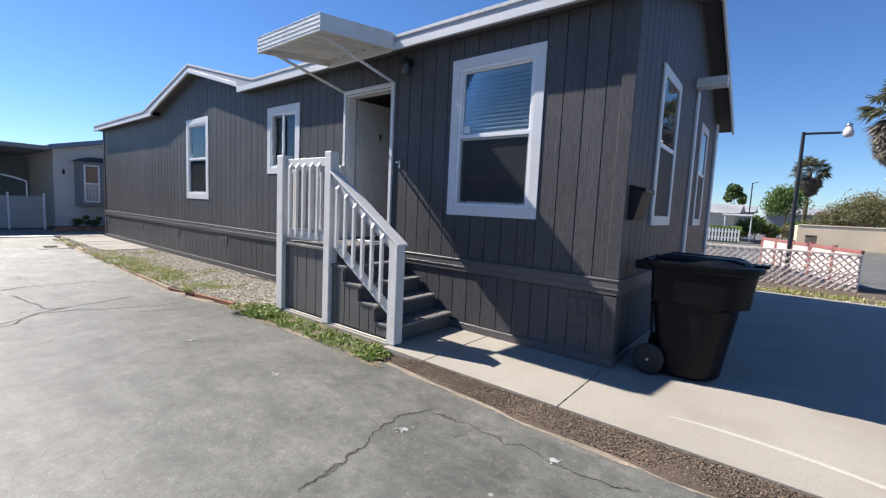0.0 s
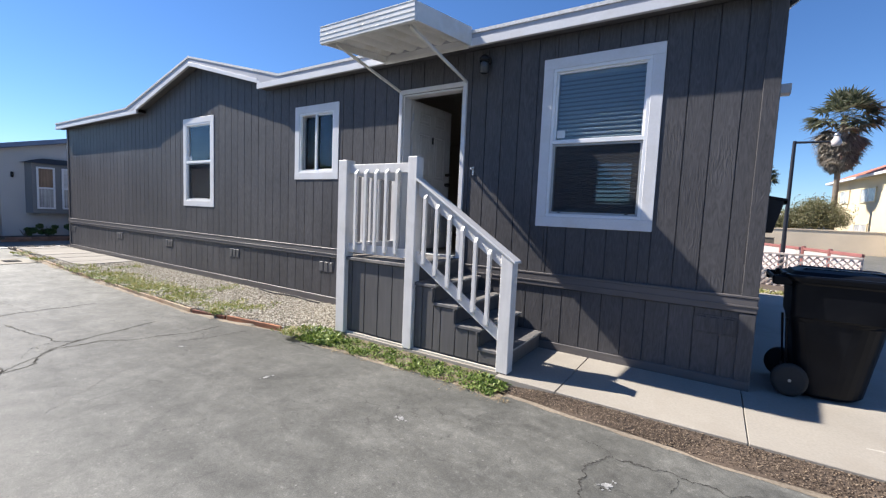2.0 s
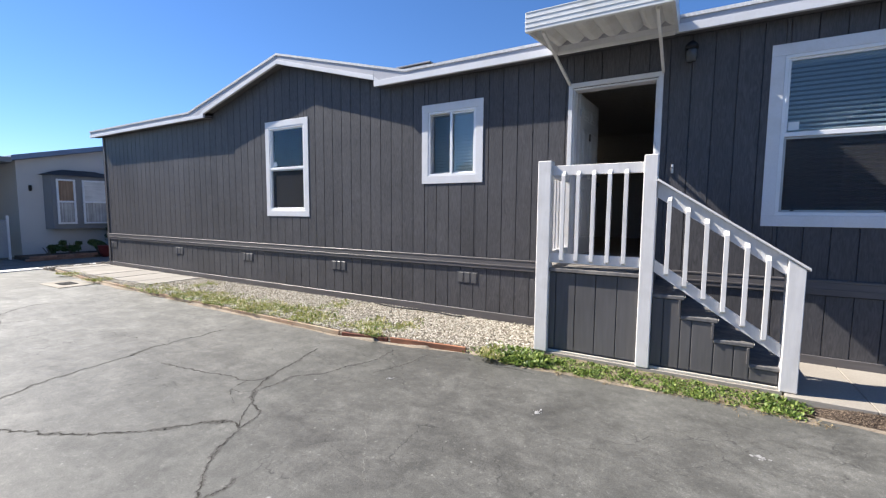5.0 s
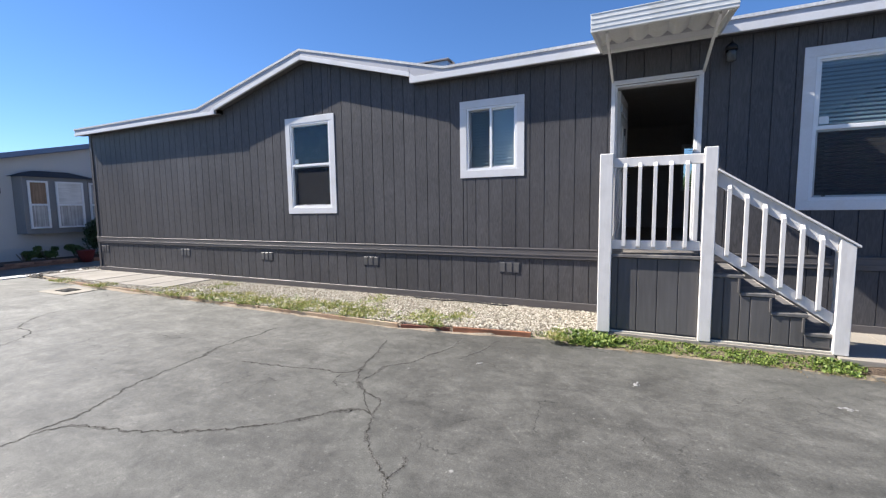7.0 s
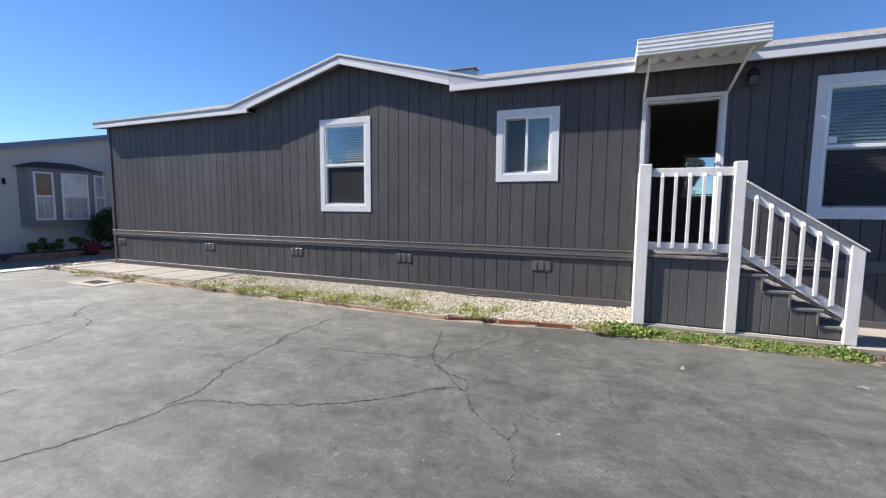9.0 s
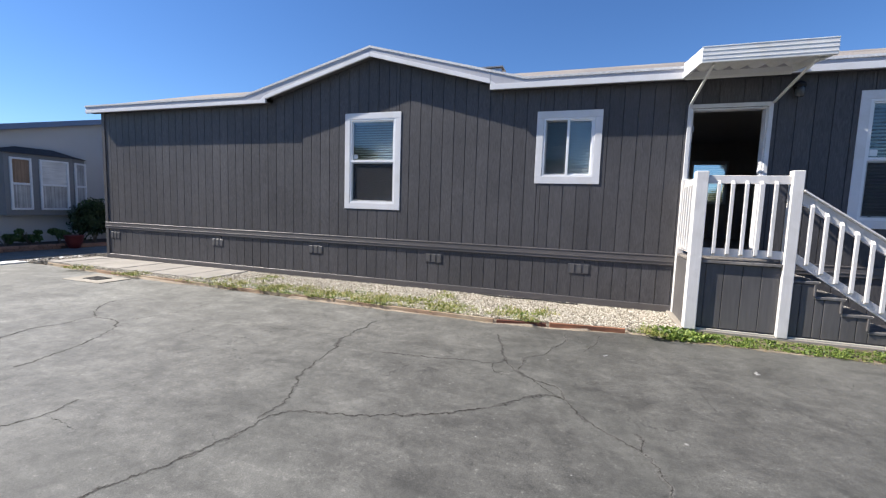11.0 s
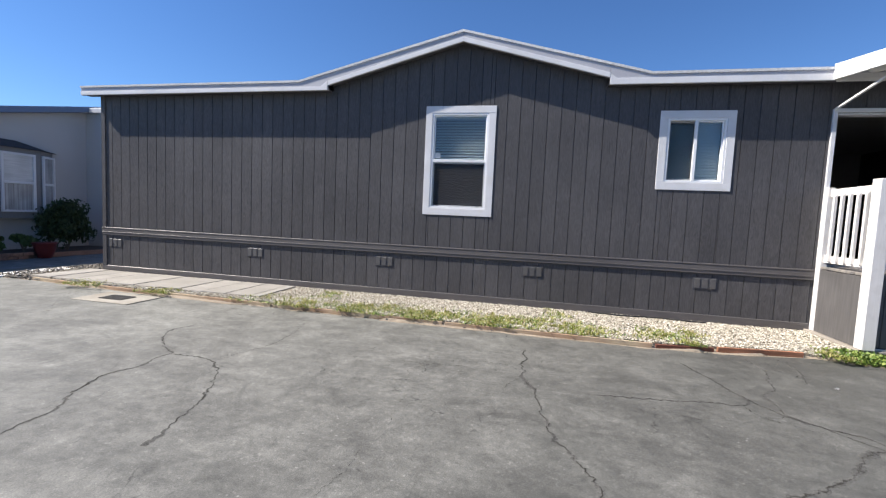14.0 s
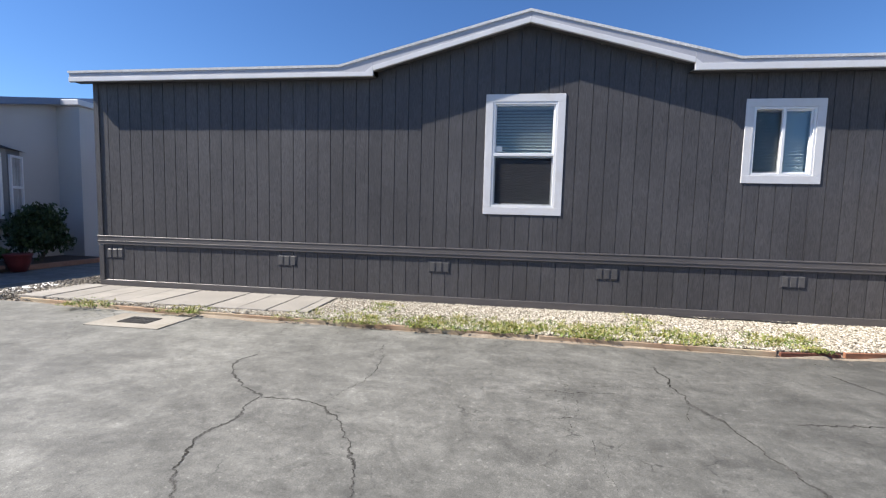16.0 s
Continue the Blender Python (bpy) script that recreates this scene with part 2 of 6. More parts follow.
DOOR = surface("door_paint", (0.50, 0.49, 0.48), 0.45, big_amount=0.05, small=40, stretch=(1, 1, 0.2), bump=0.15)
BRASS = surface("dark_bronze", (0.05, 0.045, 0.04), 0.35, metal=0.8, bump=0)
STEEL = surface("worn_steel", (0.42, 0.42, 0.43), 0.35, metal=0.9, small_amount=0.1, bump=0.05)
DECK = surface("deck_paint", (0.14, 0.13, 0.125), 0.7, big=3, big_amount=0.15, small=22, small_amount=0.2, stretch=(1, 0.2, 1), bump=0.35,
               tint=(0.36, 0.32, 0.27), tint_amount=0.4, tint_scale=6)
STEP_EDGE = surface("worn_tread", (0.12, 0.115, 0.115), 0.75, big=3, big_amount=0.15, small=25, small_amount=0.2, bump=0.3,
                    tint=(0.3, 0.27, 0.23), tint_amount=0.3, tint_scale=8)
SKIRT = surface("porch_panel_paint", (0.095, 0.09, 0.09), 0.55, big=2, big_amount=0.1, small=28, small_amount=0.12, stretch=(1, 1, 0.1), bump=0.4)
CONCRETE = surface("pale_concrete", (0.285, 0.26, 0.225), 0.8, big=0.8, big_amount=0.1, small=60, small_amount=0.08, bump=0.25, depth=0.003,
                   tint=(0.24, 0.21, 0.175), tint_amount=0.5, tint_scale=1.3)
OLD_CONCRETE = surface("old_concrete", (0.28, 0.26, 0.225), 0.9, big=1.5, big_amount=0.18, small=45, small_amount=0.15, bump=0.4, piece=0.08,
                       tint=(0.22, 0.19, 0.15), tint_amount=0.55, tint_scale=2.2)
PAVER = surface("grey_paver", (0.28, 0.262, 0.237), 0.9, big=2, big_amount=0.12, small=70, small_amount=0.12, bump=0.35, piece=0.1,
                tint=(0.24, 0.225, 0.2), tint_amount=0.5, tint_scale=3)
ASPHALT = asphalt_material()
CRACK = surface("crack_dark", (0.045, 0.043, 0.039), 1.0, big=6, big_amount=0.3, bump=0, spec=0.1)
SOIL = surface("dry_soil", (0.085, 0.062, 0.046), 1.0, big=2, big_amount=0.25, small=50, small_amount=0.3, bump=0.6)
SAND = surface("sandy_seam", (0.23, 0.19, 0.145), 1.0, big=3, big_amount=0.25, small=60, small_amount=0.25, bump=0.5)
TIMBER = surface("weathered_timber", (0.30, 0.20, 0.13), 0.85, big=2, big_amount=0.25, small=20, small_amount=0.25, stretch=(0.15, 1, 1), bump=0.5,
                 tint=(0.40, 0.33, 0.23), tint_amount=0.85, tint_scale=1.6, tint_low=0.42)
RED_TIMBER = surface("red_timber", (0.14, 0.05, 0.03), 0.8, big=3, big_amount=0.3, small=20, small_amount=0.3, stretch=(0.15, 1, 1), bump=0.5)


def pebble_material(name, a, c, d):
    """Loose stones: every piece takes its own tone."""
    m, n, l, b = nodes_of(name)
    geo = n.new("ShaderNodeNewGeometry")
    ramp = n.new("ShaderNodeValToRGB")
    ramp.color_ramp.elements[0].color = (*a, 1)
    ramp.color_ramp.elements[1].color = (*d, 1)
    e = ramp.color_ramp.elements.new(0.45)
    e.color = (*c, 1)
    l.new(geo.outputs["Random Per Island"], ramp.inputs[0])
    l.new(ramp.outputs[0], b.inputs["Base Color"])
    b.inputs["Roughness"].default_value = 0.85
    return m


PEBBLE = pebble_material("pale_gravel", (0.14, 0.115, 0.085), (0.41, 0.37, 0.295), (0.67, 0.63, 0.55))
GREY_PEBBLE = pebble_material("grey_gravel", (0.08, 0.072, 0.062), (0.15, 0.135, 0.115), (0.25, 0.225, 0.19))
BARK = pebble_material("bark_chips", (0.035, 0.024, 0.017), (0.085, 0.058, 0.04), (0.27, 0.205, 0.145))


def leaf_material(name, a, c, d, through=0.25):
    m = pebble_material(name, a, c, d)
    b = m.node_tree.nodes["Principled BSDF"]
    b.inputs["Roughness"].default_value = 0.55
    n, l = m.node_tree.nodes, m.node_tree.links
    tl = n.new("ShaderNodeBsdfTranslucent")
    l.new(n["Color Ramp"].outputs[0], tl.inputs[0])
    mix = n.new("ShaderNodeMixShader")
    mix.inputs[0].default_value = through
    l.new(b.outputs[0], mix.inputs[1])
    l.new(tl.outputs[0], mix.inputs[2])
    l.new(mix.outputs[0], n["Material Output"].inputs[0])
    return m


WEED = leaf_material("weed_leaf", (0.05, 0.10, 0.016), (0.135, 0.205, 0.036), (0.28, 0.335, 0.085))
STRAW = leaf_material("dry_stem", (0.16, 0.11, 0.055), (0.28, 0.21, 0.11), (0.42, 0.34, 0.20))
DRY_WEED = leaf_material("dry_weed", (0.15, 0.18, 0.035), (0.27, 0.28, 0.07), (0.40, 0.34, 0.16))
DARK_LEAF = leaf_material("dark_shrub_leaf", (0.012, 0.03, 0.008), (0.03, 0.06, 0.016), (0.06, 0.09, 0.03), 0.15)
FOLIAGE = leaf_material("tree_leaf", (0.03, 0.07, 0.015), (0.07, 0.12, 0.03), (0.13, 0.17, 0.05))
OLIVE = leaf_material("olive_leaf", (0.10, 0.105, 0.045), (0.165, 0.16, 0.08), (0.24, 0.215, 0.12), 0.4)
PALM_LEAF = leaf_material("palm_leaf", (0.06, 0.072, 0.045), (0.115, 0.13, 0.08), (0.21, 0.215, 0.15))
PALM_DEAD = leaf_material("palm_thatch", (0.13, 0.11, 0.09), (0.23, 0.20, 0.17), (0.36, 0.32, 0.27))
BARKWOOD = surface("trunk_bark", (0.16, 0.13, 0.10), 0.95, big=4, big_amount=0.3, small=20, small_amount=0.3, bump=0.8, depth=0.02)
BLACK_PLASTIC = surface("black_plastic", (0.0045, 0.0052, 0.0075), 0.42, big=3, big_amount=0.2, small=120, small_amount=0.15, bump=0.12,
                        tint=(0.010, 0.010, 0.011), tint_amount=0.4, tint_scale=6, spec=0.17)
RUBBER = surface("rubber", (0.02, 0.02, 0.02), 0.8, bump=0.1)
BLACK_METAL = surface("black_metal", (0.012, 0.012, 0.014), 0.5, metal=0.0, spec=0.25, bump=0.05)
TEAL_METAL = surface("lamp_post_paint", (0.02, 0.022, 0.03), 0.45, metal=0.3, bump=0.05)
MILK = surface("milky_plastic", (0.58, 0.53, 0.52), 0.35, bump=0)
FROST = surface("frosted_jar", (0.06, 0.064, 0.07), 0.25, bump=0.02)
LATTICE = surface("lattice_paint", (0.66, 0.58, 0.53), 0.7, big=2, big_amount=0.15, bump=0.2, tint=(0.4, 0.28, 0.22), tint_amount=0.5, tint_scale=3)
RED_PAINT = surface("red_fence_paint", (0.25, 0.095, 0.085), 0.6, big=2, big_amount=0.2, bump=0.15)
PINK_PANEL = surface("faded_panel", (0.48, 0.39, 0.37), 0.7, big=2, big_amount=0.12, bump=0.1)
TAN_WALL = surface("tan_stucco", (0.62, 0.51, 0.38), 0.95, big=0.5, big_amount=0.12, small=30, small_amount=0.08, bump=0.4)
CREAM_WALL = surface("cream_stucco", (0.62, 0.52, 0.36), 0.95, big=0.5, big_amount=0.08, small=30, small_amount=0.05, bump=0.3)
TILE = surface("clay_tile", (0.36, 0.12, 0.075), 0.85, big=1.2, big_amount=0.25, small=12, small_amount=0.25, bump=0.4, piece=0.2)
GREY_STUCCO = surface("grey_stucco", (0.52, 0.51, 0.50), 0.9, big=0.7, big_amount=0.06, small=50, small_amount=0.06, bump=0.3)
GREY_TRIM = surface("slate_trim", (0.21, 0.215, 0.225), 0.7, big_amount=0.08, bump=0.1)
BRICK = surface("planter_brick", (0.30, 0.17, 0.12), 0.9, big=3, big_amount=0.2, small=30, small_amount=0.2, bump=0.4, piece=0.25)
TERRACOTTA = surface("red_pot", (0.17, 0.025, 0.022), 0.5, big=3, big_amount=0.15, bump=0.1)
FAR_ROOF = surface("far_roof", (0.24, 0.25, 0.27), 0.85, big=0.4, big_amount=0.15, bump=0.2)
FAR_HILL = surface("far_hill", (0.22, 0.25, 0.27), 1.0, big=0.01, big_amount=0.15, small=0.1, small_amount=0.15, bump=0)
HEDGE = surface("hedge_core", (0.03, 0.05, 0.015), 0.9, small=12, small_amount=0.4, bump=0.6)
LAMP_ON = lamp_material("lit_lamp", (1.0, 0.85, 0.65), 6.0)
DARK_SCREEN = surface("dark_screen", (0.035, 0.035, 0.038), 0.6, big_amount=0.08, small=200, small_amount=0.15, bump=0, spec=0.25)
DARK_GLASS = surface("dark_glass", (0.03, 0.035, 0.04), 0.02, big_amount=0.05, bump=0, spec=0.8)
BACK_WALL = surface("beige_siding", (0.46, 0.42, 0.35), 0.8, big=0.5, big_amount=0.08, small=20, small_amount=0.05, stretch=(0.1, 1, 1), bump=0.2)


# ---------------------------------------------------------------- mesh helpers
def mesh_of(name, bm, material):
    bmesh.ops.recalc_face_normals(bm, faces=bm.faces)
    me = bpy.data.meshes.new(name)
    bm.to_mesh(me)
    bm.free()
    if material:
        me.materials.append(material)
    return me


def part(name, bm, material, parent, label=""):
    ob = new(name, mesh_of(name, bm, material))
    ob.parent = parent
    return tagged(ob, label)


def thing(name, label, category, place=(0, 0, 0), group="", kind=""):
    ob = new(name)
    ob.location = place
    ob.empty_display_size = 0.1
    return tagged(ob, label, category, group, kind)


def structure(name, bm, material, label, category):
    return tagged(new(name, mesh_of(name, bm, material)), label, category, "", "structure")


def box(x0, x1, y0, y1, z0, z1, bevel=0.0, bm=None, m=None):
    """An upright box, its edges broken by bevel; added to bm when that is given."""
    own = bmesh.new()
    bmesh.ops.create_cube(own, size=1)
    for v in own.verts:
        v.co = Vector(((x0 + x1) / 2 + v.co.x * (x1 - x0), (y0 + y1) / 2 + v.co.y * (y1 - y0), (z0 + z1) / 2 + v.co.z * (z1 - z0)))
    if bevel:
        bmesh.ops.bevel(own, geom=own.edges[:], offset=bevel, segments=1, affect="EDGES")
    if m:
        bmesh.ops.transform(own, matrix=m, verts=own.verts)
    return joined(bm, own)


def joined(bm, own):
    if bm is None:
        return own
    me = bpy.data.meshes.new("tmp")
    own.to_mesh(me)
    own.free()
    bm.from_mesh(me)
    bpy.data.meshes.remove(me)
    return bm


def prism(points, axis, a, z, bevel=0.0, bm=None):
    """A polygon (2D points) drawn out along an axis from a to z. axis x: points are (y, z); y: (x, z); z: (x, y)."""
    own = bmesh.new()

    def at(p, d):
        return {"x": (d, p[0], p[1]), "y": (p[0], d, p[1]), "z": (p[0], p[1], d)}[axis]

    low = [own.verts.new(at(p, a)) for p in points]
    top = [own.verts.new(at(p, z)) for p in points]
    own.faces.new(low[::-1])
    own.faces.new(top)
    k = len(points)
    for i in range(k):
        own.faces.new((low[i], low[(i + 1) % k], top[(i + 1) % k], top[i]))
    bmesh.ops.recalc_face_normals(own, faces=own.faces)
    if bevel:
        bmesh.ops.bevel(own, geom=own.edges[:], offset=bevel, segments=1, affect="EDGES")
    return joined(bm, own)


def beam(p, q, w, h, bevel=0.0, bm=None, up=(0, 0, 1)):
    """A bar of width w and height h from p to q."""
    p, q = Vector(p), Vector(q)
    d = (q - p).normalized()
    side = d.cross(Vector(up)).normalized()
    top = side.cross(d)
    m = Matrix((side, d, top)).transposed().to_4x4()
    m.translation = (p + q) / 2
    n = (q - p).length
    return box(-w / 2, w / 2, -n / 2, n / 2, -h / 2, h / 2, bevel, bm, m)


def tube(p, q, r0, r1=None, sides=12, bm=None):
    p, q = Vector(p), Vector(q)
    own = bmesh.new()
    bmesh.ops.create_cone(own, cap_ends=True, segments=sides, radius1=r0, radius2=r0 if r1 is None else r1, depth=(q - p).length)
    m = (q - p).to_track_quat("Z", "Y").to_matrix().to_4x4()
    m.translation = (p + q) / 2
    bmesh.ops.transform(own, matrix=m, verts=own.verts)
    return joined(bm, own)


def lathe(profile, centre=(0, 0, 0), sides=20, bm=None):
    """A turned body: profile is (radius, height) from the foot up."""
    own = bmesh.new()
    rings = []
    for r, h in profile:
        rings.append([own.verts.new((centre[0] + r * math.cos(a), centre[1] + r * math.sin(a), centre[2] + h))
                      for a in (2 * math.pi * i / sides for i in range(sides))])
    for a, c in zip(rings, rings[1:]):
        for i in range(sides):
            own.faces.new((a[i], a[(i + 1) % sides], c[(i + 1) % sides], c[i])).smooth = True
    own.faces.new(rings[0][::-1])
    own.faces.new(rings[-1])
    return joined(bm, own)


def frame_bm(x0, x1, z0, z1, w, y0, y1, bevel=0.003, bottom=None):
    """Four boards round an opening in a wall that faces -y, butted at the corners."""
    b = bottom if bottom is not None else w
    bm = box(x0, x1, y0, y1, z1 - w, z1, bevel)
    if b:
        box(x0, x1, y0, y1, z0, z0 + b, bevel, bm)
    for a, c in ((x0, x0 + w), (x1 - w, x1)):
        box(a, c, y0 + 0.001, y1, z0 + b, z1 - w, bevel, bm)
    return bm


# ---------------------------------------------------------------- ground
GROUND_Z, WALK_Z = -0.06, 0.03
bm = bmesh.new()
bmesh.ops.create_grid(bm, x_segments=2, y_segments=2, size=600)
for v in bm.verts:
    v.co.z = GROUND_Z
ground = structure("ground", bm, ASPHALT, "worn grey asphalt lane with pale patches, painted-in sun sheen and long cracks", "asphalt")


CRUMBLE = surface("crumbled_asphalt", (0.08, 0.078, 0.073), 0.9, big=5, big_amount=0.3, small=90, small_amount=0.5, bump=0.6)


FILLED = surface("crack_dust", (0.175, 0.172, 0.162), 1.0, big=6, big_amount=0.3, bump=0, spec=0.1)


def cracked(name, points, width, seed, levels=5, rough=0.23, pale=False):
    """A crack: a jagged dark ribbon along a line of corners, wider and thinner by turns, ending in a point."""
    rnd = random.Random(seed)
    line = [Vector((x, y)) for x, y in points]
    ends_ = [line[0] * 2 - line[1]] + line + [line[-1] * 2 - line[-2]]
    line = [line[0]]
    for a, p, q, c in zip(ends_, ends_[1:], ends_[2:], ends_[3:]):
        for u in (0.25, 0.5, 0.75, 1.0):
            line.append(0.5 * (2 * p + (q - a) * u + (2 * a - 5 * p + 4 * q - c) * u * u + (3 * p - 3 * q + c - a) * u ** 3))
    for level in range(levels):
        out = [line[0]]
        for a, c in zip(line, line[1:]):
            d = c - a
            if d.length < 0.016:
                out.append(c)
                continue
            mid = (a + c) / 2 + Vector((-d.y, d.x)) * rnd.uniform(-rough, rough)
            out += [mid, c]
        line = out
    me = bmesh.new()
    last = None
    for i, p in enumerate(line):
        a, c = line[max(0, i - 1)], line[min(len(line) - 1, i + 1)]
        d = (c - a).normalized()
        side = Vector((-d.y, d.x))
        ends = min(1.0, i / 5, (len(line) - 1 - i) / 5)
        w = 0.62 * width * rnd.uniform(0.05, 1.0) * (0.15 + 0.85 * ends) * (0.35 + 1.5 * abs(noise.noise(Vector((p.x * 3.1, p.y * 3.1, seed + 0.5)))))
        if rnd.random() < 0.12:
            w *= rnd.uniform(1.6, 2.6)
        pair = [me.verts.new((*(p + side * w * rnd.uniform(0.3, 0.7)), GROUND_Z + 0.003)),
                me.verts.new((*(p - side * w * rnd.uniform(0.3, 0.7)), GROUND_Z + 0.003))]
        if last:
            me.faces.new((last[0], last[1], pair[1], pair[0]))
        last = pair
    part(name, me, FILLED if pale else CRACK, ground, "crack filled with pale dust" if pale else "dark jagged crack in the asphalt")
    if pale or width < 0.012:
        return
    rim = bmesh.new()
    last = None
    for i, p in enumerate(line):
        a, c = line[max(0, i - 1)], line[min(len(line) - 1, i + 1)]
        d = (c - a).normalized()
        side = Vector((-d.y, d.x))
        w = width * (0.35 + 1.9 * abs(noise.noise(Vector((p.x * 5, p.y * 5, seed)))))
        pair = [rim.verts.new((*(p + side * w * rnd.uniform(0.4, 1.1)), GROUND_Z + 0.0015)), rim.verts.new((*(p - side * w * rnd.uniform(0.4, 1.1)), GROUND_Z + 0.0015))]
        if last:
            rim.faces.new((last[0], last[1], pair[1], pair[0]))
        last = pair
    part("crack_rim", rim, CRUMBLE, ground, "crumbled grey rim of a crack")


cracked("crack", ((-8.95, -2.2), (-8.7, -1.6), (-8.52, -1.13), (-8.45, -0.81), (-8.38, -0.53), (-7.95, -0.39), (-7.47, -0.19), (-7.12, 0.03), (-6.96, 0.15), (-6.76, 0.39), (-6.57, 0.54), (-6.44, 0.51)), 0.022, 11)
cracked("crack", ((-8.49, -0.67), (-8.49, -0.38), (-8.71, 0.14), (-8.82, 0.8), (-8.94, 1.2), (-8.92, 1.98)), 0.018, 12)
cracked("crack", ((-5.80, -0.55), (-5.86, -0.23), (-5.93, -0.09), (-6.11, 0.05), (-6.25, 0.19), (-6.44, 0.51)), 0.024, 15)
cracked("crack", ((-6.44, 0.51), (-6.51, 0.73), (-6.73, 0.82), (-6.91, 0.98), (-7.07, 1.26), (-7.17, 1.64), (-7.32, 2.08)), 0.022, 16)
cracked("crack", ((-5.93, -0.09), (-5.90, 0.06), (-5.94, 0.14)), 0.016, 17)
cracked("crack", ((-6.90, 1.02), (-6.87, 1.16), (-6.87, 1.39), (-6.69, 1.57), (-6.61, 1.87), (-6.51, 2.12), (-6.52, 2.50)), 0.018, 18)
cracked("crack", ((-7.04, 1.23), (-7.16, 1.08), (-7.43, 1.06), (-7.81, 0.97), (-8.31, 0.92)), 0.015, 19)
cracked("crack", ((-7.16, 1.08), (-7.11, 0.89), (-6.91, 0.77), (-6.75, 0.71)), 0.010, 20)
cracked("crack", ((-7.11, 0.89), (-6.98, 0.90), (-6.90, 0.98)), 0.009, 21)
cracked("crack", ((-6.73, 0.82), (-6.57, 0.62), (-6.44, 0.51)), 0.014, 79)
cracked("crack", ((-6.30, 1.84), (-6.27, 1.90), (-6.17, 2.16), (-6.13, 2.45), (-6.10, 2.56)), 0.013, 80)
cracked("crack", ((-5.39, 2.59), (-5.15, 2.64), (-4.94, 2.62)), 0.013, 78)
cracked("filled_crack", ((-5.81, 1.24), (-5.68, 1.00), (-5.57, 0.87), (-5.42, 0.68), (-5.25, 0.48)), 0.010, 81, pale=True)
cracked("filled_crack", ((-6.09, 1.76), (-5.94, 1.87), (-5.83, 2.02)), 0.014, 82, pale=True)
cracked("filled_crack", ((-9.32, 1.22), (-8.9, 1.27), (-8.4, 1.30), (-8.0, 1.36)), 0.012, 83, pale=True)
cracked("filled_crack", ((-10.2, 1.10), (-9.86, 1.12), (-9.5, 1.20)), 0.010, 84, pale=True)
cracked("filled_crack", ((-8.85, 1.75), (-8.90, 1.45), (-8.93, 1.2)), 0.010, 85, pale=True)
cracked("crack", ((-9.09, 0.69), (-9.04, 0.94), (-8.95, 1.1)), 0.010, 13)
cracked("crack", ((-8.94, 1.2), (-9.1, 1.41), (-9.65, 1.35)), 0.007, 14)
cracked("crack", ((-10.04, -1.59), (-9.97, -1.44), (-9.86, -1.2), (-9.91, -0.94)), 0.014, 22)
cracked("crack", ((-9.91, -0.94), (-9.85, -0.61), (-9.86, -0.38)), 0.007, 23)
cracked("crack", ((-9.86, -1.2), (-9.66, -1.2), (-9.44, -1.24)), 0.009, 24)
cracked("crack", ((-9.94, 0.44), (-9.91, 1.17), (-9.76, 1.42)), 0.007, 27)
cracked("crack", ((-14.84, 1.3), (-15.49, 1.99)), 0.006, 28)
cracked("crack", ((-11.68, 1.6), (-11.81, 2.41)), 0.006, 29)
cracked("crack", ((-11.97, -0.96), (-12.01, -0.73), (-12.02, -0.54), (-12.20, -0.28), (-12.30, 0.02), (-12.22, 0.26), (-12.27, 0.46), (-12.25, 0.63)), 0.016, 30)
cracked("crack", ((-12.25, 0.63), (-12.52, 0.80), (-12.77, 1.05), (-12.90, 1.31), (-12.81, 1.51)), 0.013, 31)
cracked("crack", ((-12.25, 0.63), (-11.93, 0.62), (-11.75, 0.57), (-11.48, 0.31), (-11.29, -0.00), (-11.19, -0.30), (-11.10, -0.59), (-11.08, -0.75)), 0.014, 32)
cracked("crack", ((-11.74, 0.58), (-11.68, 0.81), (-11.57, 1.11), (-11.56, 1.50), (-11.69, 2.12)), 0.010, 33)
cracked("crack", ((-11.79, 0.64), (-11.58, 1.0)), 0.007, 34)
cracked("crack", ((-10.66, 0.53), (-10.21, 0.62), (-9.83, 0.76)), 0.008, 35)
cracked("crack", ((-9.89, 1.52), (-9.84, 0.96), (-9.87, 0.75)), 0.007, 36)
cracked("crack", ((-9.84, 0.45), (-9.81, -0.12)), 0.006, 37)
cracked("crack", ((-10.31, 1.16), (-9.8, 1.18), (-9.42, 1.24)), 0.008, 38)
cracked("crack", ((-7.8, 1.84), (-7.54, 1.71)), 0.008, 42)
cracked("crack", ((-1.76, 1.26), (-1.84, 1.73), (-1.95, 2.17), (-1.83, 2.43)), 0.020, 26)
cracked("crack", ((-1.81, 2.41), (-1.31, 2.45), (-0.62, 2.44), (-0.39, 2.51)), 0.012, 27)
cracked("crack", ((-1.82, 2.41), (-1.91, 2.50), (-2.18, 2.53)), 0.010, 75)
cracked("crack", ((-1.46, 2.43), (-1.45, 2.34), (-1.49, 2.22)), 0.009, 76)
cracked("crack", ((-1.90, 2.0), (-1.72, 2.08), (-1.60, 2.04)), 0.006, 77)

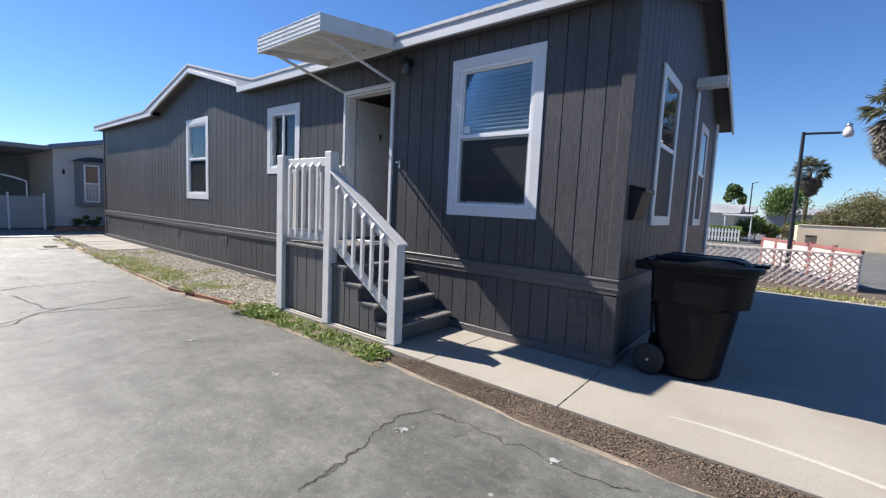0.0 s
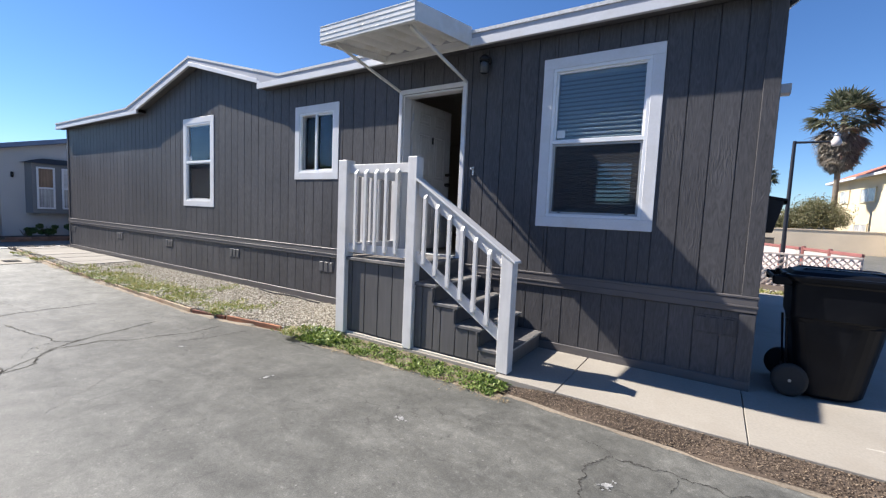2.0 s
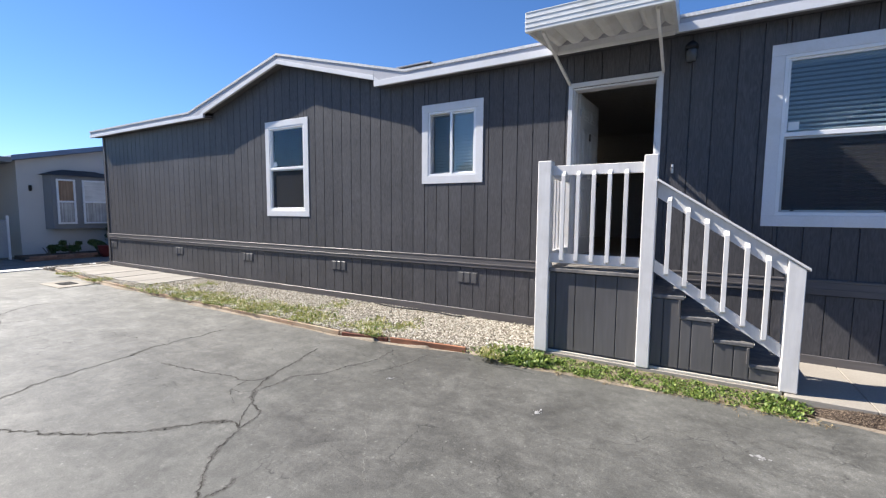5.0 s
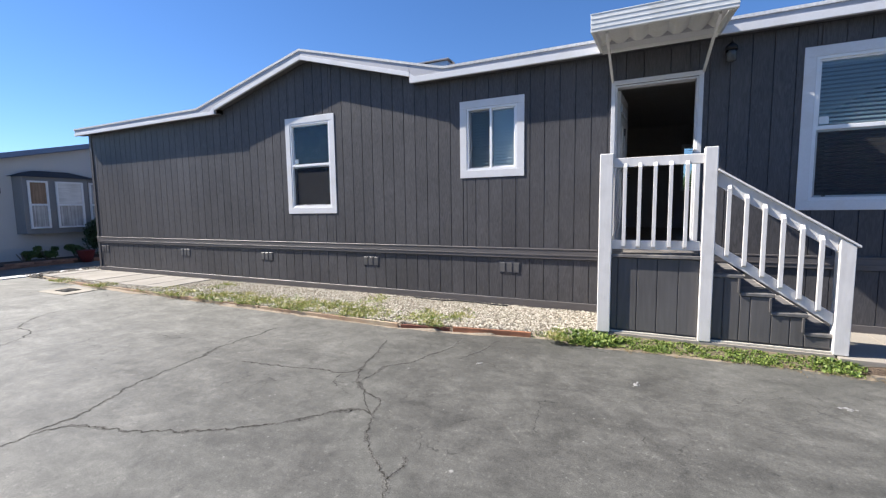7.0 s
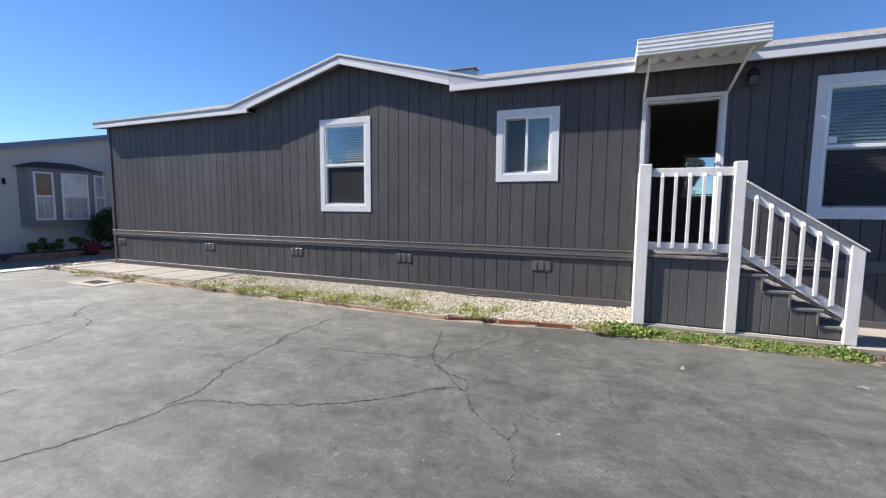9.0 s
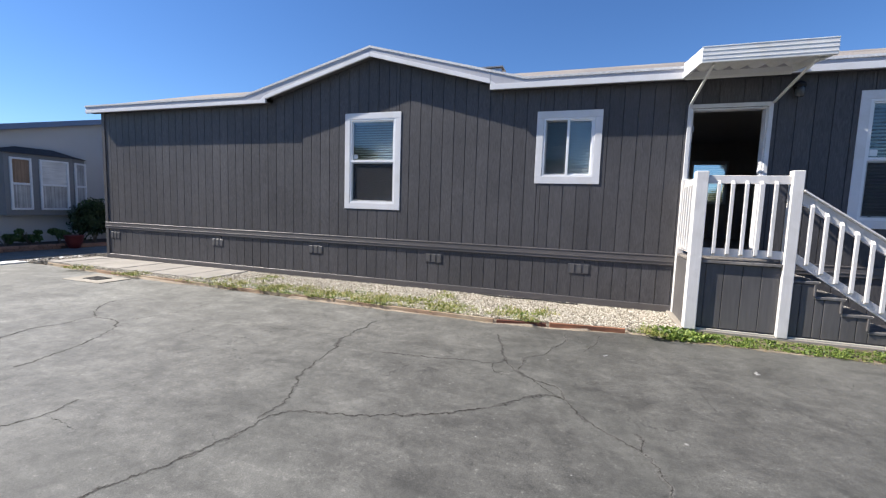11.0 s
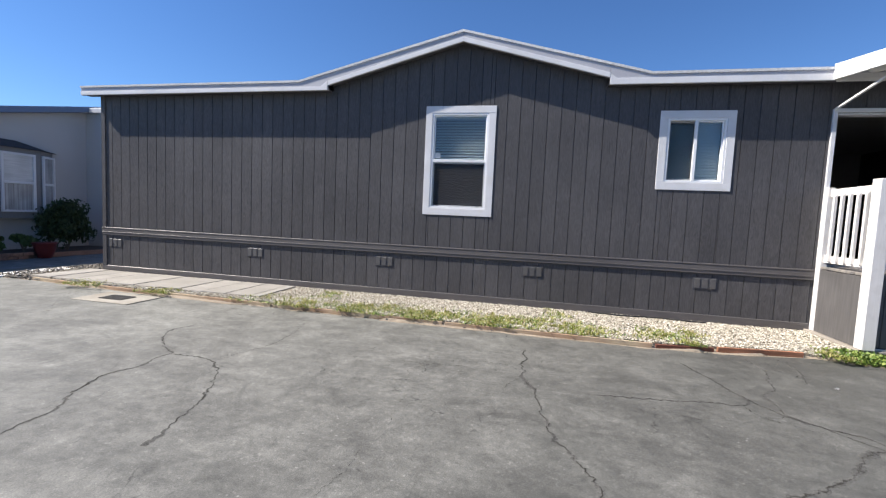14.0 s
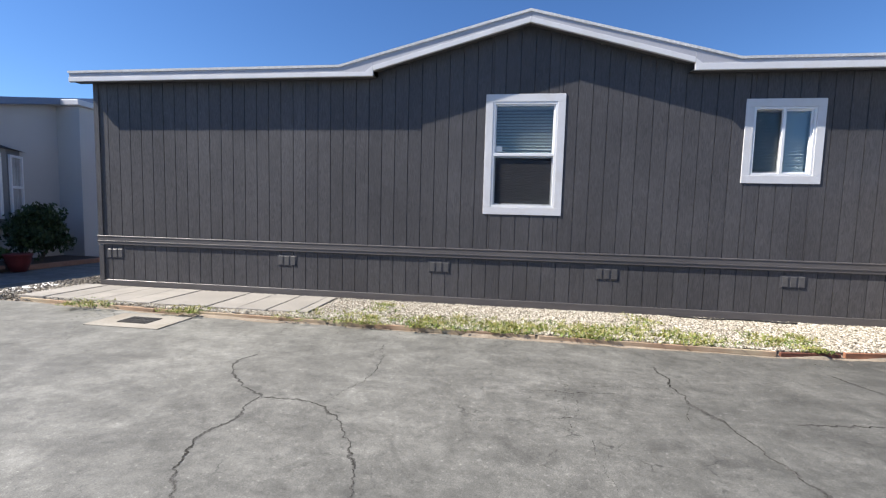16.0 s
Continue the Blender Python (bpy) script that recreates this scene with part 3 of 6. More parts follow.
# concrete walk beside the house and the drive past its end
walk_thing = thing("walkway", "pale concrete walkway and drive in cast slabs", "concrete walkway", (0, 0, 0), "", "structure")
for x0, x1, y0, y1 in ((-2.96, -2.408, 3.0, 4.13), (-2.402, -1.088, 3.0, 4.13), (-1.082, 1.9, 3.0, 6.9), (-1.082, 1.9, 6.906, 11.2),
                       (1.906, 5.4, 3.0, 6.9), (1.906, 5.4, 6.906, 11.2)):
    part("slab", box(x0, x1, y0, y1, -0.12, WALK_Z, 0.004), CONCRETE, walk_thing)
# Streak of reflected sunlight on the drive, modelled as a low pale ribbon.
bm = bmesh.new()
last = None
for i in range(25):
    u = i / 24
    x, y, h, w = -0.42 + 1.5 * u, 3.43 + 0.05 * math.sin(u * 3.0) - 0.22 * u * u, 0.007 * min(1, u * 8), 0.010 + 0.014 * min(1.0, u * 3)
    ring = [bm.verts.new((x + a * 0.3, y + a, WALK_Z + b)) for a, b in ((-w, 0.0005), (-w * 0.4, h), (w * 0.4, h), (w, 0.0005))]
    if last:
        for k in range(3):
            bm.faces.new((last[k], ring[k], ring[k + 1], last[k + 1]))
    last = ring
bmesh.ops.recalc_face_normals(bm, faces=bm.faces)
part("cement_seam", bm, surface("sun_streak_pale", (0.36, 0.335, 0.295), 0.85, big=3, big_amount=0.06, small=60, small_amount=0.06, bump=0.15), walk_thing, "thin pale ribbon painted as a streak of reflected sun on the drive")
part("porch_footing", box(-5.13, -2.97, 3.07, 4.12, -0.12, 0.035, 0.004), CONCRETE, walk_thing, "narrow concrete footing under the porch")

def mulch_top(x):
    return -0.045 + 0.057 * min(1.0, max(0.0, (x + 2.95) / 0.5))


def mulch_front(x):
    return 2.765 + 0.14 * max(0.0, 1 - (x + 2.95) / 1.7)


# a strip of bark mulch between asphalt and walk
bm = bmesh.new()
n = 40
for i in range(n):
    x0, x1 = -2.95 + 8.2 * i / n, -2.95 + 8.2 * (i + 1) / n
    e0, e1 = [mulch_front(x) + 0.05 * noise.noise(Vector((x * 2.1, 0, 0))) + 0.02 * noise.noise(Vector((x * 9, 3, 0))) for x in (x0, x1)]
    f = [bm.verts.new(c) for c in ((x0, e0, GROUND_Z + 0.004), (x1, e1, GROUND_Z + 0.004), (x1, 2.998, mulch_top(x1)), (x0, 2.998, mulch_top(x0)))]
    bm.faces.new(f)
bmesh.ops.remove_doubles(bm, verts=bm.verts, dist=1e-4)
bm2 = bmesh.new()
last = None
for i in range(90):
    x = -2.95 + 6.2 * i / 89
    w = 0.035 + 0.06 * noise.noise(Vector((x * 2.3, 17, 0))) + 0.03 * noise.noise(Vector((x * 8, 21, 0)))
    pair = [bm2.verts.new((x, 2.96, GROUND_Z + 0.002)), bm2.verts.new((x, mulch_front(x) - 0.01 - max(0.0, w), GROUND_Z + 0.002))]
    if last:
        bm2.faces.new((last[0], last[1], pair[1], pair[0]))
    last = pair
part("sandy_edge", bm2, SAND, ground, "pale sandy seam along the mulch")
structure("mulch_bed", bm, SOIL, "strip of brown soil and bark along the walk", "soil")

# the line of the edging along the bed
EDGE = ((-17.6, 3.0), (-15.1, 2.80), (-12.6, 2.735), (-10.0, 2.645), (-7.45, 2.60), (-5.8, 2.83), (-4.9, 2.86))


def edge_y(x):
    for (xa, ya), (xc, yc) in zip(EDGE, EDGE[1:]):
        if x <= xc:
            return ya + (yc - ya) * max(0.0, (x - xa) / (xc - xa))
    return EDGE[-1][1]


# gravel bed under the long wall
bm = bmesh.new()
bmesh.ops.create_grid(bm, x_segments=120, y_segments=14, size=0.5)
for v in bm.verts:
    v.co = Vector((-12.05 + v.co.x * 13.9, 3.38 + v.co.y * 1.6, 0.0))
    v.co.z = -0.012 + 0.015 * noise.noise(Vector((v.co.x * 3, v.co.y * 3, 0)))
    if v.co.x < -17.2:
        v.co.z -= 0.03
    if v.co.x > -6.15:
        v.co.z -= max(0.0, 2.98 - v.co.y) * 0.3
    if v.co.y < edge_y(v.co.x) + 0.02:
        v.co.z = -0.064
gravel_bed = structure("gravel_bed", bm, SAND, "soil bed under the gravel along the house", "soil")


def scatter(name, count, place, size, material, label, category, flat=0.6, seed=1):
    """Many small angular stones or chips as one object; place(rnd) gives x, y, z."""
    rnd = random.Random(seed)
    base = [Vector(p) for p in ((1, 0, 0), (-1, 0, 0), (0, 1, 0), (0, -1, 0), (0, 0, 1), (0, 0, -1))]
    tri = ((0, 2, 4), (2, 1, 4), (1, 3, 4), (3, 0, 4), (2, 0, 5), (1, 2, 5), (3, 1, 5), (0, 3, 5))
    verts, faces = [], []
    for i in range(count):
        c = Vector(place(rnd))
        s = size * rnd.uniform(0.5, 1.25)
        q = Euler((rnd.uniform(-0.5, 0.5), rnd.uniform(-0.5, 0.5), rnd.uniform(0, 6.28))).to_matrix()
        k = len(verts)
        for p in base:
            d = Vector((p.x * s * rnd.uniform(0.6, 1.2), p.y * s * rnd.uniform(0.6, 1.2), p.z * s * flat * rnd.uniform(0.6, 1.1)))
            verts.append(c + q @ d)
        faces += [tuple(k + j for j in t) for t in tri]
    me = bpy.data.meshes.new(name)
    me.from_pydata([tuple(v) for v in verts], [], faces)
    me.materials.append(material)
    return tagged(new(name, me), label, category, "", "stuff")


def in_gravel(rnd):
    while True:
        x, y = rnd.uniform(-17.9, -5.1), rnd.uniform(2.60, 4.1)
        if y < edge_y(x) + 0.03:
            continue
        if -17.62 < x < -12.98 and 2.99 < y < 4.06:
            continue
        if x < -17.25 and rnd.random() < 0.85:
            continue
        return x, y, rnd.uniform(-0.005, 0.012) - max(0.0, 2.98 - y) * 0.3 * min(1.0, max(0.0, (x + 5.95) * 4))


scatter("white_gravel", 42000, in_gravel, 0.0155, PEBBLE, "loose pale crushed gravel in the bed along the house", "gravel", seed=3)
scatter("grey_gravel", 2600, lambda r: (r.uniform(-18.5, -17.3), r.uniform(2.95, 5.6), r.uniform(-0.055, -0.02)), 0.03, GREY_PEBBLE,
        "loose grey gravel past the house corner", "gravel", seed=4)
scatter("bark_mulch", 20000, lambda r: (lambda x, u: (x, 2.995 - (2.985 - mulch_front(x)) * u, mulch_top(x) * (1 - u) - 0.052 * u + r.uniform(0, 0.008)))(r.uniform(-2.95, 3.2), r.random()), 0.006, BARK,
        "brown bark chips beside the concrete walk", "mulch", 0.4, 5)
scatter("asphalt_grit", 420, lambda r: (r.uniform(-16, -5.6), 2.62 - abs(r.gauss(0, 0.22)), GROUND_Z + 0.003), 0.007, GREY_PEBBLE,
        "grit scattered on the asphalt by the edging", "gravel", 0.5, 6)

# pale sandy seam where the asphalt meets the bed
bm = bmesh.new()
last = None
for i in range(140):
    x = -17.6 + 14.8 * i / 139
    y1 = edge_y(x) - 0.01 if x < -5.2 else 2.81
    w = 0.05 + 0.09 * noise.noise(Vector((x * 1.3, 7, 0))) + 0.04 * noise.noise(Vector((x * 6, 1, 0)))
    pair = [bm.verts.new((x, y1 + 0.3, GROUND_Z + 0.002)), bm.verts.new((x, y1 - max(0.015, w), GROUND_Z + 0.002))]
    if last:
        bm.faces.new((last[0], last[1], pair[1], pair[0]))
    last = pair
part("sandy_edge", bm, SAND, ground, "pale sandy seam along the asphalt edge")

EARTH = surface("bank_earth", (0.145, 0.115, 0.08), 1.0, big=4, big_amount=0.3, small=60, small_amount=0.3, bump=0.6)
# a low bank of earth against the porch footing
bm = bmesh.new()
last = None
for i in range(60):
    x = -5.13 + 2.19 * i / 59
    w = 0.03 * noise.noise(Vector((x * 4, 2, 0)))
    ring = [bm.verts.new(c) for c in ((x, 2.82 + w, GROUND_Z + 0.001), (x, 2.92 + w, GROUND_Z + 0.03 + 0.3 * w), (x, 3.068, 0.005 + 0.3 * w), (x, 3.068, -0.1), (x, 2.82 + w, -0.1))]
    if last:
        for k in range(5):
            bm.faces.new((last[k], last[(k + 1) % 5], ring[(k + 1) % 5], ring[k]))
    last = ring
structure("soil_bank", bm, EARTH, "low bank of sandy soil along the porch footing", "soil")

# pavers at the far end of the bed
paving = thing("paver_path", "row of pale grey concrete pavers laid in gravel", "paving", (0, 0, 0), "", "structure")
rnd = random.Random(8)
x = -17.56
while x < -13.1:
    w = min(0.44, -13.0 - x)
    ob = part("paver", box(-w / 2 + 0.006, w / 2 - 0.006, -0.52, 0.52, -0.05, 0, 0.006), PAVER, paving)
    ob.location = (x + w / 2, 3.53 + rnd.uniform(-0.008, 0.008), 0.022 + rnd.uniform(-0.004, 0.004))
    ob.rotation_euler.z = radians(rnd.uniform(-0.5, 0.5))
    x += w

# timber edging
OLD_RED = surface("faded_red_timber", (0.30, 0.135, 0.075), 0.85, big=3, big_amount=0.3, small=20, small_amount=0.3, stretch=(0.15, 1, 1), bump=0.5)
edging = thing("timber_edging", "weathered timber edging boards between asphalt and gravel", "edging", (0, 0, 0), "", "structure")
for x0, x1, mat_, h in ((-17.5, -15.12, TIMBER, 0.015), (-15.08, -12.62, TIMBER, 0.02), (-12.58, -10.02, TIMBER, 0.02), (-9.98, -7.47, TIMBER, 0.02), (-7.43, -6.78, RED_TIMBER, 0.012), (-6.74, -5.80, OLD_RED, 0.026)):
    part("board", beam((x0, edge_y(x0), GROUND_Z + 0.02 + h / 2), (x1, edge_y(x1), GROUND_Z + 0.02 + h / 2), 0.03, 0.036 + h, 0.004), mat_, edging)

# drain
GRATE = surface("rusty_grate", (0.10, 0.095, 0.09), 0.8, big=8, big_amount=0.2, bump=0.2)
drain = thing("yard_drain", "concrete drain collar with a dark metal grate", "drain", (-14.92, 2.42, GROUND_Z), "", "")
part("collar", box(-0.5, 0.5, -0.36, 0.22, 0.0, 0.012, 0.004), OLD_CONCRETE, drain, "pale concrete collar flush with the asphalt")
# No hole is cut: the shade inside is a flat dark plate.
part("pit", box(-0.2, 0.2, -0.2, 0.06, 0.012, 0.016, 0.001), CRACK, drain, "flat dark plate painted for the shade down the pit")
for i in range(9):
    part("grate_bar", box(-0.195 + i * 0.046, -0.177 + i * 0.046, -0.2, 0.06, 0.016, 0.024, 0.001), GRATE, drain)

# ---------------------------------------------------------------- the house
WALL_Y, WEST, EAST, BACK = 4.10, -17.30, -1.05, 9.85
EAVE_Y, EAVE_Z0, EAVE_Z1 = 3.93, 3.385, 3.55
APEX_X, PITCH, RIDGE_Y = -10.156, 0.333, 7.05
WEST_END, EAST_END = -17.58, -0.80
house = thing("manufactured_home", "long dark grey single-storey home with white trim and vertical siding", "house", (0, 0, 0))

OPEN_1 = (-2.975, -2.01, 1.49, 3.06)      # large window
OPEN_2 = (-7.10, -6.315, 2.025, 2.955)    # slider
OPEN_3 = (-10.64, -9.705, 1.51, 3.055)    # gable window
OPEN_D = (-5.007, -4.083, 0.93, 3.01)    # door
OPENINGS = (OPEN_1, OPEN_2, OPEN_3, OPEN_D)


def under_roof(x):
    d = abs(x - APEX_X)
    return 4.09 - 0.272 * d if d < 2.25 else EAVE_Z0


def free_spans(x, z0, z1, holes):
    spans = [(z0, z1)]
    for a, c, lo, hi in holes:
        if a < x < c:
            spans = [s for p, q in spans for s in ((p, min(q, lo)), (max(p, hi), q)) if s[1] - s[0] > 0.01]
    return spans


def wall_cells(bm, x0, x1, y0, y1, z0, top, holes, cuts=()):
    """A wall that faces -y as boxes butted round its openings."""
    xs = sorted({x0, x1, *cuts, *(v for h in holes for v in h[:2] if x0 < v < x1)})
    zs = sorted({z0, *(v for h in holes for v in h[2:])})
    for a, c in zip(xs, xs[1:]):
        column = [z for z in zs if z < top((a + c) / 2)] + [top((a + c) / 2)]
        for p, q in zip(column, column[1:]):
            if free_spans((a + c) / 2, p, q, holes):
                bm.faces.new([bm.verts.new((x, y0, z)) for x, z in ((a, p), (c, p), (c, q), (a, q))])
    bmesh.ops.remove_doubles(bm, verts=bm.verts, dist=1e-4)
    ex = bmesh.ops.extrude_face_region(bm, geom=bm.faces[:])
    for v in ex["geom"]:
        if isinstance(v, bmesh.types.BMVert):
            v.co.y = y1
    return bm


# wall core with real openings
core_cuts = [APEX_X + 0.25 * k for k in range(-9, 10)]
front_core = part("front_wall", wall_cells(bmesh.new(), WEST + 0.01, EAST - 0.02, WALL_Y + 0.011, WALL_Y + 0.13, 0.0, lambda x: under_roof(x) + 0.05, OPENINGS, core_cuts), GROOVE, house,
                  "dark grey front wall of vertical grooved siding")
end_core = part("end_wall", prism([(WALL_Y + 0.132, 0.0), (BACK, 0.0), (BACK, 3.50), (RIDGE_Y, 4.50), (WALL_Y + 0.132, 3.52)], "x", EAST - 0.13, EAST - 0.011), GROOVE, house,
                "dark grey gable end wall")
part("far_end_wall", prism([(WALL_Y + 0.132, 0.0), (BACK, 0.0), (BACK, 3.50), (RIDGE_Y, 4.50), (WALL_Y + 0.132, 3.52)], "x", WEST, WEST + 0.12), SIDING, house)
back_holes = ((-3.79, -3.05, 1.85, 2.85),)
part("back_wall", wall_cells(bmesh.new(), WEST + 0.13, EAST - 0.14, BACK - 0.12, BACK, 0.0, lambda x: 3.48, back_holes), ROOM, house)


def plank_mesh(x0, x1, spans, face=0.0):
    """One siding board between two grooves, front at y = face, its long edges broken."""
    bm = bmesh.new()
    for lo, hi in spans:
        ring = ((x0, face + 0.0115), (x0 + 0.0025, face), (x1 - 0.0025, face), (x1, face + 0.0115))
        low = [bm.verts.new((x, y, lo)) for x, y in ring]
        up = [bm.verts.new((x, y, hi)) for x, y in ring]
        for i in range(3):
            bm.faces.new((low[i], low[i + 1], up[i + 1], up[i]))
        bm.faces.new(low[::-1])
        bm.faces.new(up)
    return bm


# band, base board, corner boards
band = part("belt_trim", box(WEST - 0.03, EAST + 0.02, WALL_Y - 0.024, WALL_Y, 0.725, 0.850, 0.003), SIDING_TRIM, house, "projecting dark grey belt board with two ledges")
part("ledge", box(WEST - 0.04, EAST + 0.03, WALL_Y - 0.029, WALL_Y, 0.851, 0.873, 0.004), SIDING_TRIM, band)
part("ledge", box(WEST - 0.04, EAST + 0.03, WALL_Y - 0.031, WALL_Y - 0.0245, 0.772, 0.788, 0.002), SIDING_TRIM, band)
part("base_board", box(WEST - 0.02, EAST + 0.02, WALL_Y - 0.017, WALL_Y, -0.03, 0.115, 0.005), SIDING_TRIM, house)
part("base_board", box(EAST, EAST + 0.025, WALL_Y + 0.01, BACK, -0.03, 0.115, 0.006), SIDING_TRIM, house)
part("belt_trim", box(EAST, EAST + 0.025, WALL_Y, BACK, 0.715, 0.86, 0.004), SIDING_TRIM, house)
for z0, z1 in ((0.873, 3.46), (0.116, 0.714)):
    part("corner_board", box(EAST - 0.10, EAST + 0.02, WALL_Y - 0.02, WALL_Y - 0.0005, z0, z1, 0.004), SIDING, house)
    part("corner_board", box(EAST + 0.0005, EAST + 0.02, WALL_Y, WALL_Y + 0.10, z0, z1, 0.004), SIDING, house)
    part("corner_board", box(WEST - 0.02, WEST + 0.075, WALL_Y - 0.02, WALL_Y - 0.0005, z0, z1, 0.004), SIDING, house)

# roof, eaves and fascias
LX, RX = -12.42, -7.965
zr = EAVE_Z1 + PITCH * (RIDGE_Y - EAVE_Y + 0.03)
yb = RIDGE_Y + (RIDGE_Y - EAVE_Y) + 0.03
for xa, xc, ys in ((WEST_END, LX, EAVE_Y - 0.008), (LX, RX, WALL_Y + 0.10), (RX, EAST_END, EAVE_Y - 0.008)):
    zs = EAVE_Z1 + PITCH * (ys - EAVE_Y)
    part("roof", prism([(ys, zs), (RIDGE_Y, zr), (yb, EAVE_Z1 - 0.235), (yb, EAVE_Z1 - 0.265), (RIDGE_Y, zr - 0.03), (ys, zs - 0.03)], "x", xa, xc), SHINGLE, house, "low brown-grey shingle roof")
ya = EAVE_Y - 0.03 + (4.27 - EAVE_Z1) / PITCH
own = bmesh.new()
fr = [own.verts.new(c) for c in ((APEX_X - 2.82, EAVE_Y - 0.008, EAVE_Z1 + 0.004), (APEX_X, EAVE_Y - 0.008, 4.262), (APEX_X + 2.82, EAVE_Y - 0.008, EAVE_Z1 + 0.004), (APEX_X, ya, 4.268))]
own.faces.new((fr[0], fr[1], fr[3]))
own.faces.new((fr[1], fr[2], fr[3]))
ex = bmesh.ops.extrude_face_region(own, geom=own.faces[:])
for v in ex["geom"]:
    if isinstance(v, bmesh.types.BMVert):
        v.co.z -= 0.028
part("dormer_roof", own, SHINGLE, house, "shallow gable over the wide window")


def fascia_run(x0, x1, lo0, lo1, hi0, hi1):
    return prism([(x0, lo0), (x1, lo1), (x1, hi1), (x0, hi0)], "y", EAVE_Y - 0.012, EAVE_Y + 0.025, 0.003)


def rake_low(x):
    return 4.09 - 0.272 * abs(x - APEX_X)


def rake_high(x):
    return 4.235 - 0.247 * abs(x - APEX_X)


EAVE_PAINT = surface("grey_eave_paint", (0.40, 0.40, 0.44), 0.55, big=1.5, big_amount=0.06, small=40, small_amount=0.05, bump=0.1)
part("fascia", prism([(WEST_END, EAVE_Z0 + 0.012), (LX, EAVE_Z0 + 0.012), (LX, rake_high(LX)), (-12.95, EAVE_Z1 - 0.02), (WEST_END, EAVE_Z1 - 0.02)], "y", EAVE_Y - 0.012, EAVE_Y + 0.025, 0.003), EAVE_PAINT, house, "grey upper eave board")
part("fascia", prism([(RX, EAVE_Z0 + 0.012), (EAST_END, EAVE_Z0), (EAST_END, EAVE_Z1 - 0.025), (-7.40, EAVE_Z1 - 0.022), (RX, rake_high(RX))], "y", EAVE_Y - 0.012, EAVE_Y + 0.025, 0.003), EAVE_PAINT, house, "grey upper eave board")
part("rake_board", fascia_run(LX + 0.002, APEX_X - 0.001, rake_low(LX), rake_low(APEX_X), rake_high(LX), rake_high(APEX_X)), EAVE_PAINT, house, "grey upper gable board")
part("rake_board", fascia_run(APEX_X + 0.001, RX - 0.002, rake_low(APEX_X), rake_low(RX), rake_high(APEX_X), rake_high(RX)), EAVE_PAINT, house, "grey upper gable board")
# the lower boards stand a little proud and are white
for xa, za, xc, zc, h in ((WEST_END, EAVE_Z0 + 0.012, LX, EAVE_Z0 + 0.012, 0.062), (LX + 0.002, rake_low(LX), APEX_X - 0.001, rake_low(APEX_X), 0.072),
                          (APEX_X + 0.001, rake_low(APEX_X), RX - 0.002, rake_low(RX), 0.072), (RX, EAVE_Z0 + 0.012, EAST_END, EAVE_Z0, 0.085)):
    part("eave_strip", prism([(xa, za), (xc, zc), (xc, zc + h), (xa, za + h)], "y", EAVE_Y - 0.023, EAVE_Y - 0.0125, 0.002), WHITE, house, "white lower eave strip")
for x0 in (LX - 0.004, RX + 0.004):
    part("eave_strip", prism([(x0, EAVE_Z0 + 0.012), (x0 + (0.12 if x0 > APEX_X else -0.12), EAVE_Z0 + 0.074), (x0, rake_low(LX) + 0.074)], "y", EAVE_Y - 0.0225, EAVE_Y - 0.0126), WHITE, house)
GRIT_EDGE = surface("shingle_edge", (0.56, 0.56, 0.57), 0.8, big_amount=0.15, small=30, small_amount=0.2, bump=0.3)
# drip edge lying on the boards
for pts in (((WEST_END - 0.01, EAVE_Z1 - 0.018), (-12.95, EAVE_Z1 - 0.018), (APEX_X, 4.237), (-7.40, EAVE_Z1 - 0.02), (EAST_END + 0.01, EAVE_Z1 - 0.022)),):
    for (xa, za), (xc, zc) in zip(pts, pts[1:]):
        part("drip_edge", prism([(xa, za), (xc, zc), (xc, zc + 0.034), (xa, za + 0.034)], "y", EAVE_Y - 0.026, EAVE_Y + 0.05), GRIT_EDGE, house)
# soffits
soff = bmesh.new()
for xa, xc in ((WEST_END, LX), (RX, EAST_END)):
    box(xa, xc, EAVE_Y + 0.026, WALL_Y + 0.012, EAVE_Z0 + 0.03, EAVE_Z0 + 0.045, 0, soff)
for xa, xc in ((LX, APEX_X), (APEX_X, RX)):
    za, zc = rake_low(xa) + 0.03, rake_low(xc) + 0.03
    prism([(xa, za), (xc, zc), (xc, zc + 0.015), (xa, za + 0.015)], "y", EAVE_Y + 0.026, WALL_Y + 0.012, 0, soff)
part("soffit", soff, GROOVE, house, "dark painted soffit")
# gable end: rake boards and overhang
for y0, z0, y1, z1 in ((EAVE_Y, EAVE_Z0, RIDGE_Y, EAVE_Z0 + PITCH * (RIDGE_Y - EAVE_Y)), (RIDGE_Y, EAVE_Z0 + PITCH * (RIDGE_Y - EAVE_Y), yb - 0.03, EAVE_Z0 - 0.235)):
    part("rake_board", prism([(y0, z0), (y1, z1), (y1, z1 + 0.16), (y0, z0 + 0.16)], "x", EAST_END - 0.024, EAST_END + 0.006, 0.003), WHITE, house)
    part("rake_board", prism([(y0, z0), (y1, z1), (y1, z1 + 0.16), (y0, z0 + 0.16)], "x", WEST_END - 0.006, WEST_END + 0.024, 0.003), WHITE, house)
    part("soffit", prism([(y0, z0 + 0.05), (y1, z1 + 0.05), (y1, z1 + 0.065), (y0, z0 + 0.065)], "x", EAST - 0.02, EAST_END - 0.025), GROOVE, house)
# return beam and white corner posts on the gable end
part("return_beam", box(EAST + 0.001, EAST_END + 0.13, 7.16, 7.34, 3.34, 3.47, 0.004), WHITE, house, "white boxed return under the gable overhang")
part("corner_post", box(EAST + 0.001, EAST + 0.035, 7.28, 7.42, 0.0, 3.33, 0.004), WHITE, house)
